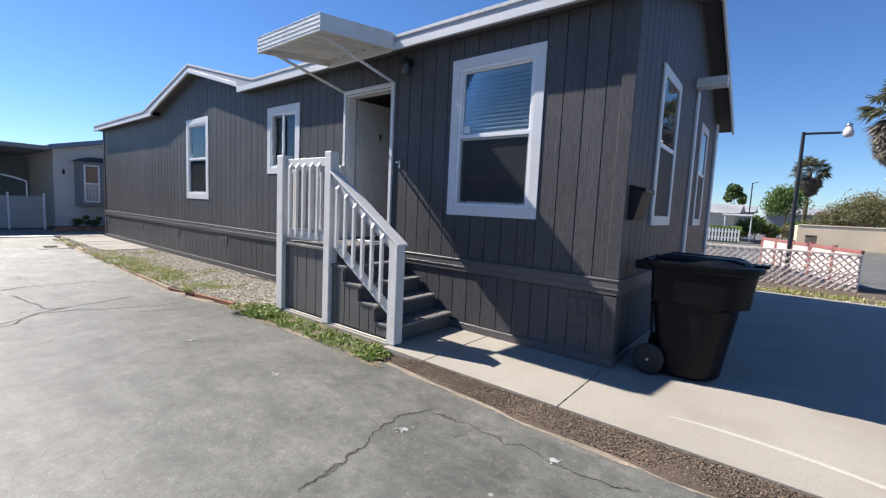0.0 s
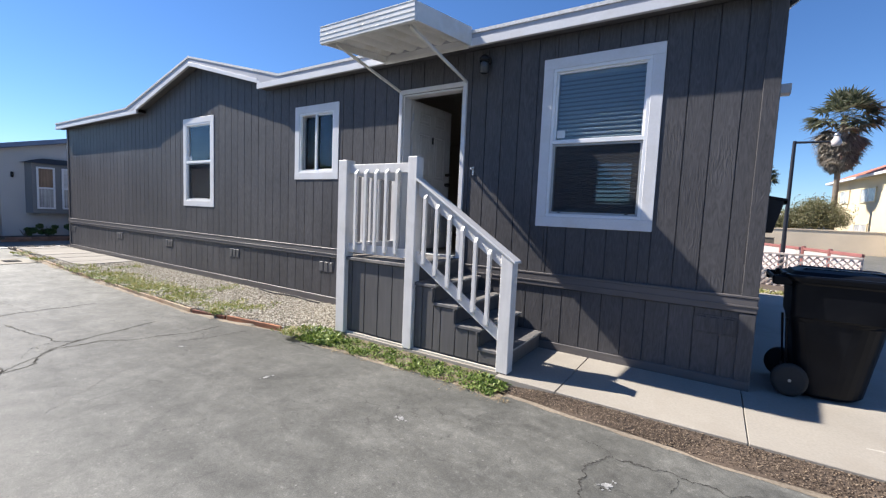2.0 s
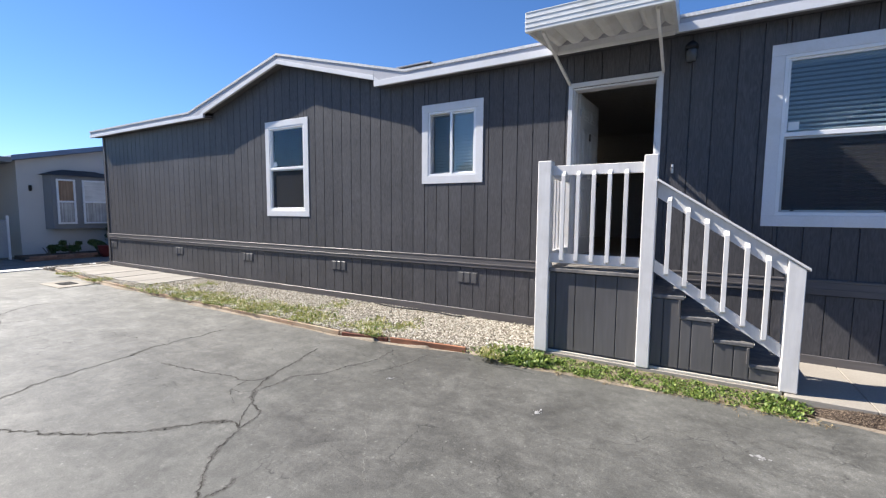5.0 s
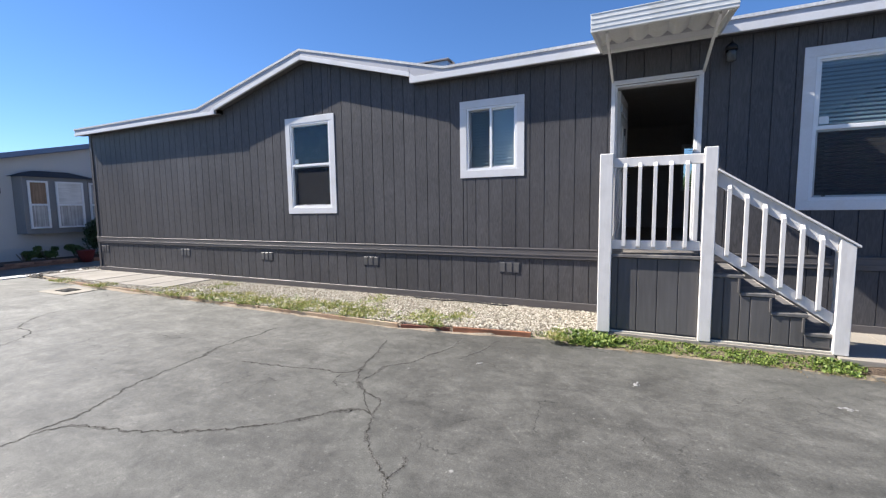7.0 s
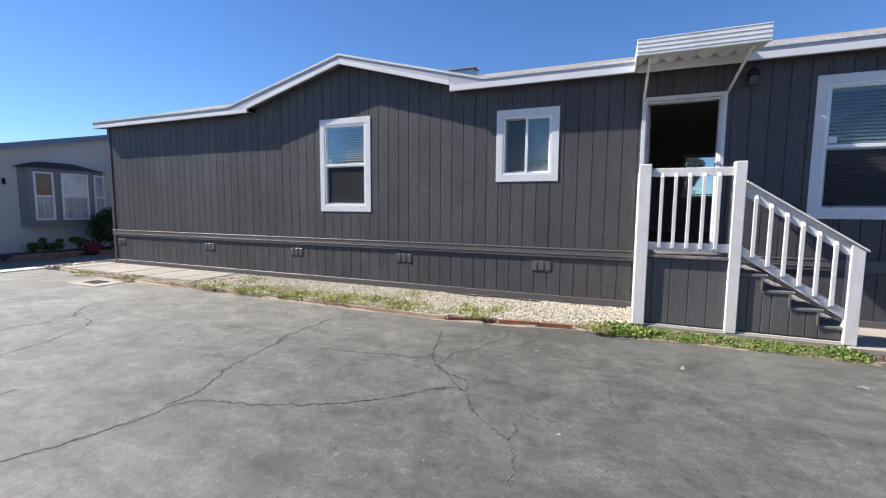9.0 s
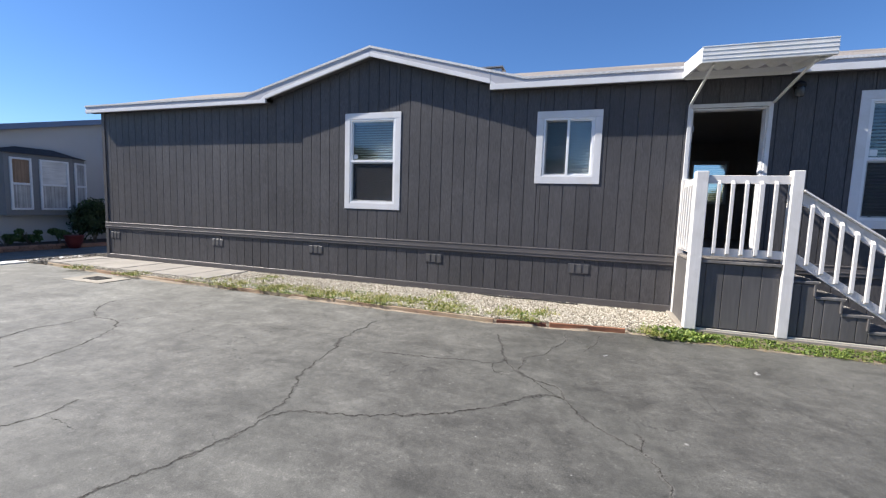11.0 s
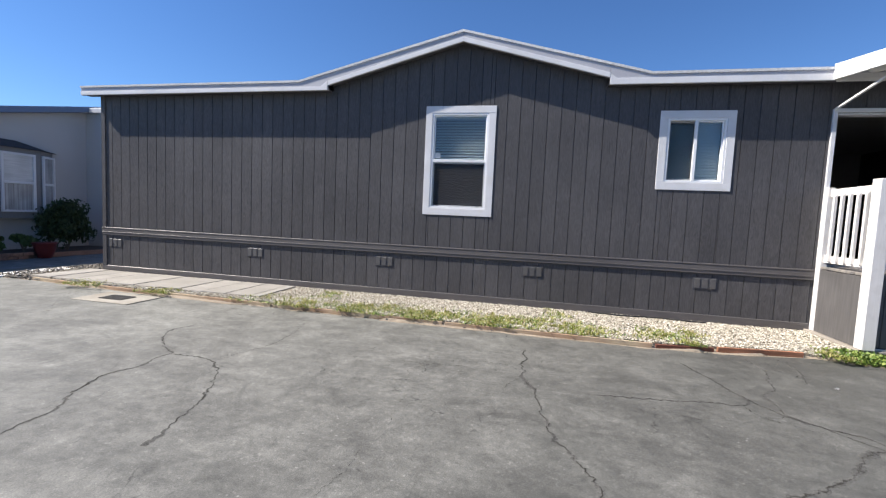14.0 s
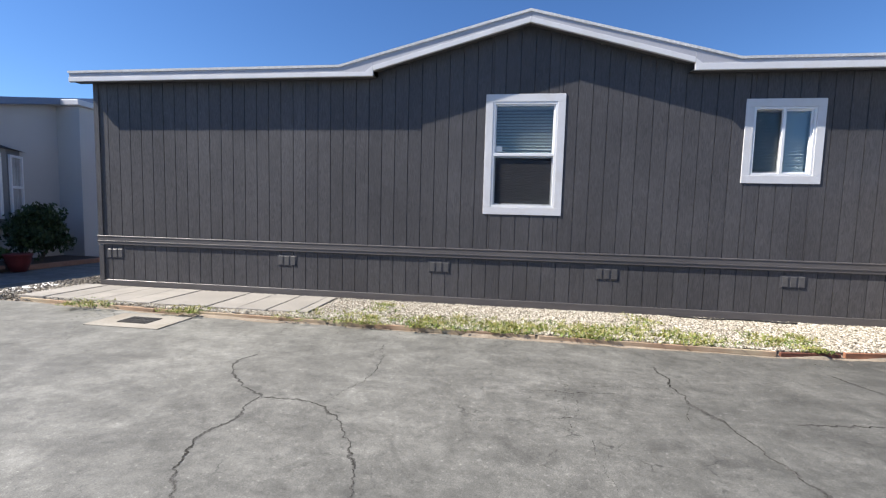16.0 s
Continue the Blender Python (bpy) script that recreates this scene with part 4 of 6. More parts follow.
part("corner_post", box(EAST + 0.001, EAST + 0.035, 9.68, BACK + 0.03, 0.0, 3.29, 0.004), WHITE, house)

# ceiling, floor and inner walls
part("room_ceiling", box(WEST + 0.13, EAST - 0.14, WALL_Y + 0.14, BACK - 0.13, 3.36, 3.40), ROOM, house)
part("room_floor", box(WEST + 0.13, EAST - 0.14, WALL_Y + 0.135, BACK - 0.13, 0.88, 0.925), ROOM_FLOOR, house)
part("partition", box(-8.25, -8.15, WALL_Y + 0.14, BACK - 0.13, 0.93, 3.355), ROOM, house)
lining = wall_cells(bmesh.new(), WEST + 0.13, EAST - 0.14, WALL_Y + 0.131, WALL_Y + 0.145, 0.93, lambda x: 3.355, OPENINGS)
part("wall_lining", lining, ROOM, house)


# ---------------------------------------------------------------- windows
def blind_bm(x0, x1, z0, z1, y, pitch=0.045, tilt=-16):
    bm = bmesh.new()
    z = z1 - 0.05
    box(x0, x1, y - 0.02, y + 0.02, z1 - 0.04, z1, 0.003, bm)
    while z > z0:
        m = pose(0, y, z, tilt)
        box(x0 + 0.004, x1 - 0.004, -0.024, 0.024, -0.001, 0.001, 0, bm, m)
        z -= pitch
    box(x0, x1, y - 0.02, y + 0.02, z0 - 0.01, z0 + 0.012, 0.002, bm)
    for x in (x0 + 0.12, x1 - 0.12):
        box(x - 0.001, x + 0.001, y - 0.029, y - 0.027, z0, z1, 0, bm)
    return bm


def trim_boards(name, x0, x1, z0, z1, w, label):
    """Head board of the window as the window's own mesh, the other trim boards under it."""
    y0, y1 = WALL_Y - 0.011, WALL_Y + 0.002
    head = part(name, box(x0, x1, y0, y1, z1 - w, z1, 0.003), WHITE, house, label)
    part("trim_board", box(x0, x1, y0, y1, z0, z0 + w, 0.003), WHITE, head)
    for a, c in ((x0, x0 + w), (x1 - w, x1)):
        part("trim_board", box(a, c, y0 + 0.001, y1, z0 + w, z1 - w, 0.003), WHITE, head)
    return head


def hung_window(name, outer, hole, mid, blind_to, label):
    """Double-hung window: trim boards, vinyl frame, two sashes, panes, an insect screen below, a blind behind."""
    x0, x1, z0, z1 = outer
    a, c, lo, hi = hole
    w = trim_boards(name, x0, x1, z0, z1, a - x0 + 0.004, label)
    part("frame", frame_bm(a + 0.004, c - 0.004, lo + 0.004, hi - 0.004, 0.032, WALL_Y - 0.005, WALL_Y + 0.09), VINYL, w, "white vinyl frame")
    a, c, lo, hi = a + 0.036, c - 0.036, lo + 0.036, hi - 0.036
    part("upper_sash", frame_bm(a, c, mid - 0.02, hi, 0.022, WALL_Y + 0.018, WALL_Y + 0.05, 0.002), VINYL, w)
    part("lower_sash", frame_bm(a, c, lo, mid + 0.018, 0.028, WALL_Y + 0.052, WALL_Y + 0.085, 0.002), VINYL, w)
    part("meeting_rail", box(a, c, WALL_Y - 0.004, WALL_Y + 0.017, mid - 0.022, mid + 0.022, 0.003), VINYL, w)
    part("screen_frame", frame_bm(a + 0.003, c - 0.003, lo + 0.003, mid - 0.024, 0.02, WALL_Y + 0.02, WALL_Y + 0.032, 0.001), SCREEN_FRAME, w, "thin grey insect-screen frame")
    for k, (za, zc, y, g) in enumerate(((mid, hi - 0.02, WALL_Y + 0.034, GLASS), (lo + 0.02, mid - 0.005, WALL_Y + 0.066, GLASS))):
        p = part("pane", box(a + 0.018, c - 0.018, y, y + 0.004, za, zc), g, w)
        p.visible_shadow = False
    part("insect_screen", box(a + 0.02, c - 0.02, WALL_Y + 0.026, WALL_Y + 0.027, lo + 0.02, mid - 0.04), SCREEN_MESH, w, "fine grey insect screen")
    part("sticker", box(a + 0.03, a + 0.115, WALL_Y + 0.0305, WALL_Y + 0.0325, mid + 0.045, mid + 0.125), BLIND, w, "small white label on the glass")
    part("blind", blind_bm(a + 0.01, c - 0.01, blind_to, hi, WALL_Y + 0.125), BLIND, w, "white horizontal slat blind")["kind"] = "stuff"
    for x in (a + 0.09, c - 0.12):
        part("screen_tab", box(x, x + 0.03, WALL_Y + 0.012, WALL_Y + 0.02, lo + 0.01, lo + 0.022), BLACK_METAL, w)
    return w


SCREEN_MESH, n_, l_ = nodes_of("insect_screen")[:3]
tr_ = n_.new("ShaderNodeBsdfTransparent")
tr_.inputs[0].default_value = (0.8, 0.8, 0.8, 1)
di_ = n_.new("ShaderNodeBsdfDiffuse")
di_.inputs[0].default_value = (0.07, 0.072, 0.08, 1)
mx_ = n_.new("ShaderNodeMixShader")
mx_.inputs[0].default_value = 0.42
l_.new(tr_.outputs[0], mx_.inputs[1])
l_.new(di_.outputs[0], mx_.inputs[2])
l_.new(mx_.outputs[0], n_["Material Output"].inputs[0])

hung_window("window", (-3.08, -1.905, 1.385, 3.165), OPEN_1, 2.29, 1.56, "large white-trimmed double-hung window with a slat blind")
hung_window("window", (-10.745, -9.60, 1.405, 3.16), OPEN_3, 2.29, 1.60, "white-trimmed double-hung window under the gable")

# slider
THIN_SCREEN = SCREEN_MESH.copy()
THIN_SCREEN.name = "thin_screen"
THIN_SCREEN.node_tree.nodes["Mix Shader"].inputs[0].default_value = 0.05
w2 = trim_boards("window", -7.205, -6.21, 1.92, 3.06, 0.108, "small white-trimmed sliding window")
a, c, lo, hi = OPEN_2
part("frame", frame_bm(a + 0.004, c - 0.004, lo + 0.004, hi - 0.004, 0.03, WALL_Y - 0.005, WALL_Y + 0.09), VINYL, w2, "white vinyl frame")
xm = (a + c) / 2 - 0.005
part("fixed_sash", frame_bm(xm - 0.02, c - 0.034, lo + 0.034, hi - 0.034, 0.022, WALL_Y + 0.02, WALL_Y + 0.05, 0.002), VINYL, w2)
part("sliding_sash", frame_bm(a + 0.034, xm + 0.018, lo + 0.034, hi - 0.034, 0.026, WALL_Y + 0.052, WALL_Y + 0.085, 0.002), VINYL, w2)
part("mullion", box(xm - 0.02, xm + 0.02, WALL_Y - 0.004, WALL_Y + 0.019, lo + 0.034, hi - 0.034, 0.003), VINYL, w2)
for xa, xc, y in ((xm + 0.0, c - 0.05, WALL_Y + 0.034), (a + 0.05, xm, WALL_Y + 0.066)):
    p = part("pane", box(xa, xc, y, y + 0.004, lo + 0.05, hi - 0.05), GLASS, w2)
    p.visible_shadow = False
part("insect_screen", box(a + 0.04, xm - 0.021, WALL_Y + 0.026, WALL_Y + 0.027, lo + 0.04, hi - 0.04), THIN_SCREEN, w2, "fine grey insect screen")
part("blind", blind_bm(a + 0.04, c - 0.04, lo + 0.06, hi - 0.04, WALL_Y + 0.125, 0.045, -46), BLIND, w2, "white horizontal slat blind")["kind"] = "stuff"


def side_window(y0, y1, z0, z1):
    w = part("end_window", box(EAST + 0.0006, EAST + 0.024, y0, y1, z1 - 0.11, z1, 0.003), WHITE, house, "white-trimmed tall window in the end wall")
    bm = box(EAST + 0.0006, EAST + 0.024, y0, y1, z0, z0 + 0.11, 0.003)
    box(EAST + 0.0006, EAST + 0.023, y0, y0 + 0.11, z0 + 0.11, z1 - 0.11, 0.003, bm)
    box(EAST + 0.0006, EAST + 0.023, y1 - 0.11, y1, z0 + 0.11, z1 - 0.11, 0.003, bm)
    part("trim_board", bm, WHITE, w)
    zm = (z0 + z1) / 2 + 0.03
    bm = box(EAST + 0.0005, EAST + 0.016, y0 + 0.11, y1 - 0.11, zm - 0.025, zm + 0.025, 0.002)
    part("meeting_rail", bm, VINYL, w)
    part("pane", box(EAST + 0.0008, EAST + 0.008, y0 + 0.11, y1 - 0.11, zm + 0.025, z1 - 0.11), DARK_GLASS, w)
    part("insect_screen", box(EAST + 0.0008, EAST + 0.009, y0 + 0.11, y1 - 0.11, z0 + 0.11, zm - 0.025), DARK_SCREEN, w, "dark insect screen over the lower pane")
    return w


for args in ((5.12, 6.10, 1.375, 3.11), (7.95, 8.74, 1.365, 3.0)):
    side_window(*args)
# windows of the back wall, seen through the open door
for xa, xc, za, zc in back_holes:
    w = part("back_window", frame_bm(xa - 0.05, xc + 0.05, za - 0.05, zc + 0.05, 0.054, BACK - 0.14, BACK - 0.121), VINYL, house)
    part("blind", blind_bm(xa + 0.01, xc - 0.01, za + 0.03, zc, BACK - 0.10, 0.05, -4), BLIND, w)["kind"] = "stuff"
    p = part("pane", box(xa, xc, BACK - 0.03, BACK - 0.026, za, zc), GLASS, w)
    p.visible_shadow = False
for x, y in ((-6.23, 9.32), (-5.6, 6.72)):
    part("downlight", lathe([(0.038, 0.0), (0.042, 0.012)], (x, y, 3.347)), LAMP_ON, house, "small lit ceiling downlight")

# ---------------------------------------------------------------- door
door_frame = part("door_frame", frame_bm(-5.06, -4.03, 0.93, 3.068, 0.052, WALL_Y - 0.03, WALL_Y + 0.002, 0.003, 0), WHITE, house, "white door casing")
jamb = box(-5.01, -4.988, WALL_Y + 0.002, WALL_Y + 0.15, 0.935, 3.012, 0.002)
box(-4.102, -4.08, WALL_Y + 0.002, WALL_Y + 0.15, 0.935, 3.012, 0.002, jamb)
box(-4.988, -4.102, WALL_Y + 0.002, WALL_Y + 0.15, 2.99, 3.012, 0.002, jamb)
part("jamb", jamb, WHITE, door_frame)
part("threshold", box(-4.987, -4.103, WALL_Y - 0.03, WALL_Y + 0.15, 0.925, 0.95, 0.004), SCREEN_FRAME, door_frame, "metal threshold")
leaf = box(0.0, 0.87, -0.022, 0.022, 0.0, 2.03, 0.003)
door = part("door", leaf, DOOR, house, "pale six-panel front door standing open into the house")
door.matrix_local = pose(-4.975, WALL_Y + 0.16, 0.955, 0, 0, 86)
for x0, x1, z0, z1 in ((0.12, 0.38, 0.22, 0.86), (0.465, 0.725, 0.22, 0.86), (0.12, 0.38, 1.0, 1.62), (0.465, 0.725, 1.0, 1.62), (0.12, 0.38, 1.74, 1.9), (0.465, 0.725, 1.74, 1.9)):
    for y0, y1 in ((-0.034, -0.0215), (0.0215, 0.034)):
        part("panel", frame_bm(x0, x1, z0, z1, 0.022, y0, y1, 0.005), DOOR, door)
        part("panel", box(x0 + 0.045, x1 - 0.045, y0, y1, z0 + 0.045, z1 - 0.045, 0.006), DOOR, door)
part("knocker", box(0.405, 0.44, -0.045, -0.0225, 1.5, 1.6, 0.008), BRASS, door, "dark door knocker with a peephole")
for z in (0.95, 1.1):
    part("knob", tube((0.785, -0.085, z), (0.785, 0.085, z), 0.028 if z < 1 else 0.022, None, 16), BRASS, door, "dark round knob")
for z in (0.2, 1.0, 1.75):
    part("hinge", tube((-0.012, -0.03, z), (-0.012, -0.03, z + 0.09), 0.009), STEEL, door)

# vents in the skirt
VENT_PAINT = surface("vent_paint", (0.086, 0.083, 0.085), 0.5, big_amount=0.1, small=30, small_amount=0.1, bump=0.1)
for x in (-17.08, -13.88, -11.385, -8.905, -6.425, -1.33):
    xm = x if x > -17 else x + 0.06
    # East vent: its fading into shade is put into colour by siding material.
    v = part("skirt_vent", box(xm - 0.165, xm + 0.165, WALL_Y - 0.006, WALL_Y - 0.0005, 0.487, 0.662, 0.002), GROOVE if x < -2 else SIDING, house,
             "painted skirt vent with three louvred slots")
    for k in (-1, 0, 1):
        xv = xm + k * 0.106
        part("louvre", prism([(WALL_Y - 0.0065, 0.50), (WALL_Y - 0.013, 0.505), (WALL_Y - 0.011, 0.64), (WALL_Y - 0.0065, 0.645)], "x", xv - 0.036, xv + 0.036), VENT_PAINT if x < -2 else SIDING, v)

# roof jacks
for x, y, w, h in ((-8.56, 6.0, 0.36, 0.22),):
    z = EAVE_Z1 + PITCH * (y - EAVE_Y)
    v = part("roof_vent", box(x - w, x + w, y - 0.12, y + 0.12, z - 0.06, z + h * 0.6, 0.01), STEEL, house, "low metal roof vent")
    part("cap", box(x - w - 0.04, x + w + 0.04, y - 0.17, y + 0.17, z + h * 0.6, z + h * 0.6 + 0.03, 0.008), STEEL, v)

# siding boards, one by one
PITCH_X = 0.2065
k0 = math.ceil((WEST + 9.226) / PITCH_X) - 1
grooves = [g for g in (-9.226 + (k0 + k) * PITCH_X for k in range(90)) if g < -4.5]
grooves += [g for g in (-1.70 + k * PITCH_X for k in range(-20, 4)) if -4.5 <= g < EAST - 0.04] + [EAST - 0.02]
for x, x_next in zip(grooves, grooves[1:]):
    a, c = max(x, WEST + 0.02) + 0.003, min(x_next, EAST - 0.02) - 0.003
    if c - a > 0.02:
        xs = sorted({a, c, *(v for h in OPENINGS for v in h[:2] if a < v < c)})
        top = (lambda u: under_roof(u) + 0.02)
        for p, q in zip(xs, xs[1:]):
            for span in free_spans((p + q) / 2, 0.872, top((p + q) / 2), OPENINGS):
                part("siding_board", plank_mesh(p, q, (span,), WALL_Y), SIDING, front_core)
        part("skirt_board", plank_mesh(a, c, ((0.113, 0.716),), WALL_Y), SIDING, front_core)
y = WALL_Y + 0.10
while y < BACK - 0.05:
    a, c = y + 0.004, min(y + PITCH_X, BACK) - 0.004
    ym = (a + c) / 2
    for name, lo, hi in (("siding_board", 0.86, min(3.44 + PITCH * (ym - EAVE_Y), 3.44 + PITCH * (yb - ym)) - 0.03), ("skirt_board", 0.113, 0.716)):
        bm = plank_mesh(a, c, ((lo, hi),), 0.0)
        bmesh.ops.transform(bm, matrix=pose(EAST, 0, 0, 0, 0, 90), verts=bm.verts)
        part(name, bm, SIDING, end_core)
    y += PITCH_X

# ---------------------------------------------------------------- porch
porch = thing("porch_stairs", "white-railed porch with dark grey panels and four steps", "porch", (0, 0, 0))
PY, RISE, RUN, DECK_Z = 3.125, 0.178, 0.266, 0.93
P1, P2, P3, P0 = (-5.018, PY), (-4.037, PY), (-2.935, PY), (-5.03, 4.03)


def post(p, z1, w=0.118):
    bm = box(p[0] - w / 2, p[0] + w / 2, p[1] - w / 2, p[1] + w / 2, 0.036, z1, 0.007)
    part("post", bm, WHITE_WOOD, porch, "square white-painted post")


post((P1[0] - 0.008, P1[1]), 2.035, 0.138)
post(P2, 2.045)
post(P0, 2.0, 0.09)


def baluster(x, y, z0, z1, out, axis="y", s=0.036):
    """A square picket with its top cut to a slant on the outer side."""
    h = s / 2
    prof = [(-h, z0 + 0.02), (h, z0), (h, z1), (-h, z1 - 0.045)] if out > 0 else [(-h, z0), (h, z0 + 0.02), (h, z1 - 0.045), (-h, z1)]
    if axis == "y":
        bm = prism([(y + a, z) for a, z in prof], "x", x - h, x + h, 0.002)
    else:
        bm = prism([(x + a, z) for a, z in prof], "y", y - h, y + h, 0.002)
    part("baluster", bm, WHITE_WOOD, porch)


X0, X1 = P1[0] + 0.06, P2[0] - 0.06
part("top_rail", box(X0, X1, PY - 0.02, PY + 0.02, 1.885, 1.985, 0.004), WHITE_WOOD, porch)
part("bottom_rail", box(X0, X1, PY - 0.02, PY + 0.02, 0.985, 1.085, 0.004), WHITE_WOOD, porch)
for k in range(5):
    baluster(-4.835 + 0.148 * k, PY - 0.0385, 1.0, 1.925, 1)
ry0, ry1 = PY + 0.06, P0[1] - 0.046
part("top_rail", box(P1[0] - 0.02, P1[0] + 0.02, ry0, ry1, 1.875, 1.975, 0.004), WHITE_WOOD, porch)
part("bottom_rail", box(P1[0] - 0.02, P1[0] + 0.02, ry0, ry1, 0.985, 1.085, 0.004), WHITE_WOOD, porch)
for k in range(5):
    baluster(P1[0] - 0.0385, PY + 0.17 + 0.14 * k, 1.0, 1.92, 1, "x")

# stair rail
sx0 = P2[0] + 0.06
SLOPE = -0.665


def rail_z(z_at_top, x):
    return z_at_top + SLOPE * (x - sx0)


for name, za, h, x_end in (("stair_rail", 1.80, 0.145, P3[0] - 0.06), ("stair_bottom_rail", 1.075, 0.115, P3[0] - 0.06)):
    pts = [(sx0, za), (x_end, rail_z(za, x_end)), (x_end, rail_z(za, x_end) - h), (sx0, za - h)]
    part(name, prism(pts, "y", PY - 0.02, PY + 0.02, 0.004), WHITE_WOOD, porch)
xa, xc = P3[0] - 0.059, P3[0] + 0.059
part("post", prism([(xa, 0.036), (xc, 0.036), (xc, rail_z(1.797, xc)), (xa, rail_z(1.797, xa))], "y", PY - 0.059, PY + 0.059, 0.005), WHITE_WOOD, porch, "square white-painted post cut to the rail's slope")
cap_a, cap_c = (sx0, rail_z(1.80, sx0)), (P3[0] + 0.085, rail_z(1.80, P3[0] + 0.085))
part("rail_cap", prism([cap_a, cap_c, (cap_c[0], cap_c[1] + 0.024), (cap_a[0], cap_a[1] + 0.024)], "y", PY - 0.075, PY + 0.07, 0.004), WHITE_WOOD, porch)
for k in range(6):
    x = sx0 + 0.106 + 0.15 * k
    baluster(x, PY - 0.0385, rail_z(1.0, x), rail_z(1.735, x), 1)

# Worn nosing, paled further to paint in the treads' lit front edge.
PALE_NOSE = surface("pale_nosing", (0.36, 0.34, 0.31), 0.7, big=3, big_amount=0.15, small=40, small_amount=0.15, bump=0.2)
# deck boards, treads, risers
for k in range(7):
    y0 = 3.075 + k * 0.1445
    part("deck_board", box(-5.06, -3.985, y0, y0 + 0.139, DECK_Z - 0.036, DECK_Z, 0.004), DECK, porch)
for k in range(4):
    z = DECK_Z - RISE * (k + 1)
    x0 = -4.0 + RUN * k
    part("tread", box(x0 - 0.005, x0 + RUN + 0.022, 3.10, 3.57, z - 0.036, z, 0.006), STEP_EDGE, porch, "worn grey wooden tread")
    part("tread", box(x0 - 0.005, x0 + RUN + 0.022, 3.576, 4.085, z - 0.036, z, 0.006), STEP_EDGE, porch, "worn grey wooden tread")
for k in range(5):
    z1 = DECK_Z - RISE * k - 0.037
    x = -4.0 + RUN * k
    if k < 4:
        part("nosing", box(x + RUN + 0.023, x + RUN + 0.029, 3.098, 4.08, z1 - RISE + 0.022, z1 - RISE + 0.037, 0.002), PALE_NOSE, porch, "pale worn nosing strip with its lit edge painted in")
    part("riser", box(x - 0.024, x - 0.006, 3.086, 4.08, max(0.036, z1 - RISE + 0.037), z1, 0.002), SKIRT, porch)
# panels: grooved sheets closing the front, the stepped side and the end
def panel_run(x0, x1, z1, first):
    x = x0
    while x < x1 - 0.01:
        c = min(x + (0.2 if x > x0 else first), x1)
        part("panel_board", box(x + 0.004, c - 0.004, PY - 0.014, PY - 0.001, 0.075, z1, 0.003), SKIRT, porch)
        x = c
    part("panel", box(x0, x1, PY - 0.003, PY + 0.014, 0.04, z1 - 0.002), GROOVE, porch, "dark grey grooved skirt panel")


panel_run(X0, X1, DECK_Z - 0.045, 0.07)
for k in range(4):
    x0 = -4.0 + RUN * k if k else P2[0] + 0.06
    panel_run(x0, min(-4.0 + RUN * (k + 1), P3[0] - 0.062), DECK_Z - RISE * (k + 1) - 0.04, (0.1, 0.09, 0.15, 0.2)[k])
# Pale strips below the panels paint in the footing's sunlit top edge.
LIT_EDGE = surface("lit_footing_edge", (0.50, 0.47, 0.41), 0.8, big=3, big_amount=0.15, small=40, small_amount=0.1, bump=0.2)
part("end_panel", box(-5.065, -5.048, PY + 0.062, P0[1] - 0.046, 0.04, DECK_Z - 0.042, 0.002), SKIRT, porch)
part("sill_plate", box(X0, X1, PY - 0.034, PY - 0.015, 0.036, 0.058, 0.003), LIT_EDGE, porch)
part("sill_plate", box(P2[0] + 0.06, P3[0] - 0.061, PY - 0.034, PY - 0.015, 0.036, 0.058, 0.003), LIT_EDGE, porch)

# wall rail bracket with its short grab post
grab = thing("handrail_bracket", "small white rail bracket screwed to the dark wall", "bracket", (-3.90, WALL_Y, 2.0))
part("plate", box(-0.012, 0.012, -0.012, -0.0005, -0.05, 0.05, 0.002), STEEL, grab)
part("arm", box(-0.01, 0.01, -0.07, -0.012, 0.012, 0.036, 0.002), WHITE, grab)

# ---------------------------------------------------------------- awning
awning = thing("door_awning", "white ribbed aluminium awning above the door on two braces", "awning", (0, 0, 0))
AX0, AX1, AY0, AY1, AD = -5.195, -3.90, 2.83, 3.915, 0.035
gutter = part("front_gutter", box(AX0, AX1, AY0 + 0.007, AY0 + 0.05, AD + 3.225, AD + 3.412, 0.004), ALUMINIUM, awning, "ribbed white front gutter")
for k in range(4):
    part("rib", box(AX0 - 0.002, AX1 + 0.002, AY0 + 0.003, AY0 + 0.0065, AD + 3.258 + k * 0.047, AD + 3.268 + k * 0.047, 0.002), ALUMINIUM, gutter)
for x0, x1 in ((AX0, AX0 + 0.03), (AX1 - 0.03, AX1)):
    part("side_fascia", prism([(AY0 + 0.051, AD + 3.235), (AY1, 3.395), (AY1, 3.60), (AY0 + 0.051, AD + 3.412)], "x", x0, x1, 0.003), ALUMINIUM, awning)


def aw_z(y):
    return 3.30 + (y - AY0) * 0.135


# corrugated pan
bm = bmesh.new()
rows = []
nx = 48
for i in range(nx + 1):
    u = i / nx
    x = AX0 + 0.032 + (AX1 - AX0 - 0.064) * u
    dz = 0.055 * max(0.0, 1 - abs(((u * 6) % 1.0) - 0.5) * 3.2)
    rows.append([bm.verts.new((x, y, aw_z(y) + 0.03 + dz)) for y in (AY0 + 0.05, AY1)])
for a, c in zip(rows, rows[1:]):
    bm.faces.new((a[0], a[1], c[1], c[0]))
ex = bmesh.ops.extrude_face_region(bm, geom=bm.faces[:])
for v in ex["geom"]:
    if isinstance(v, bmesh.types.BMVert):
        v.co.z += 0.004
part("roof_pan", bm, ALUMINIUM, awning, "corrugated white pan roof")
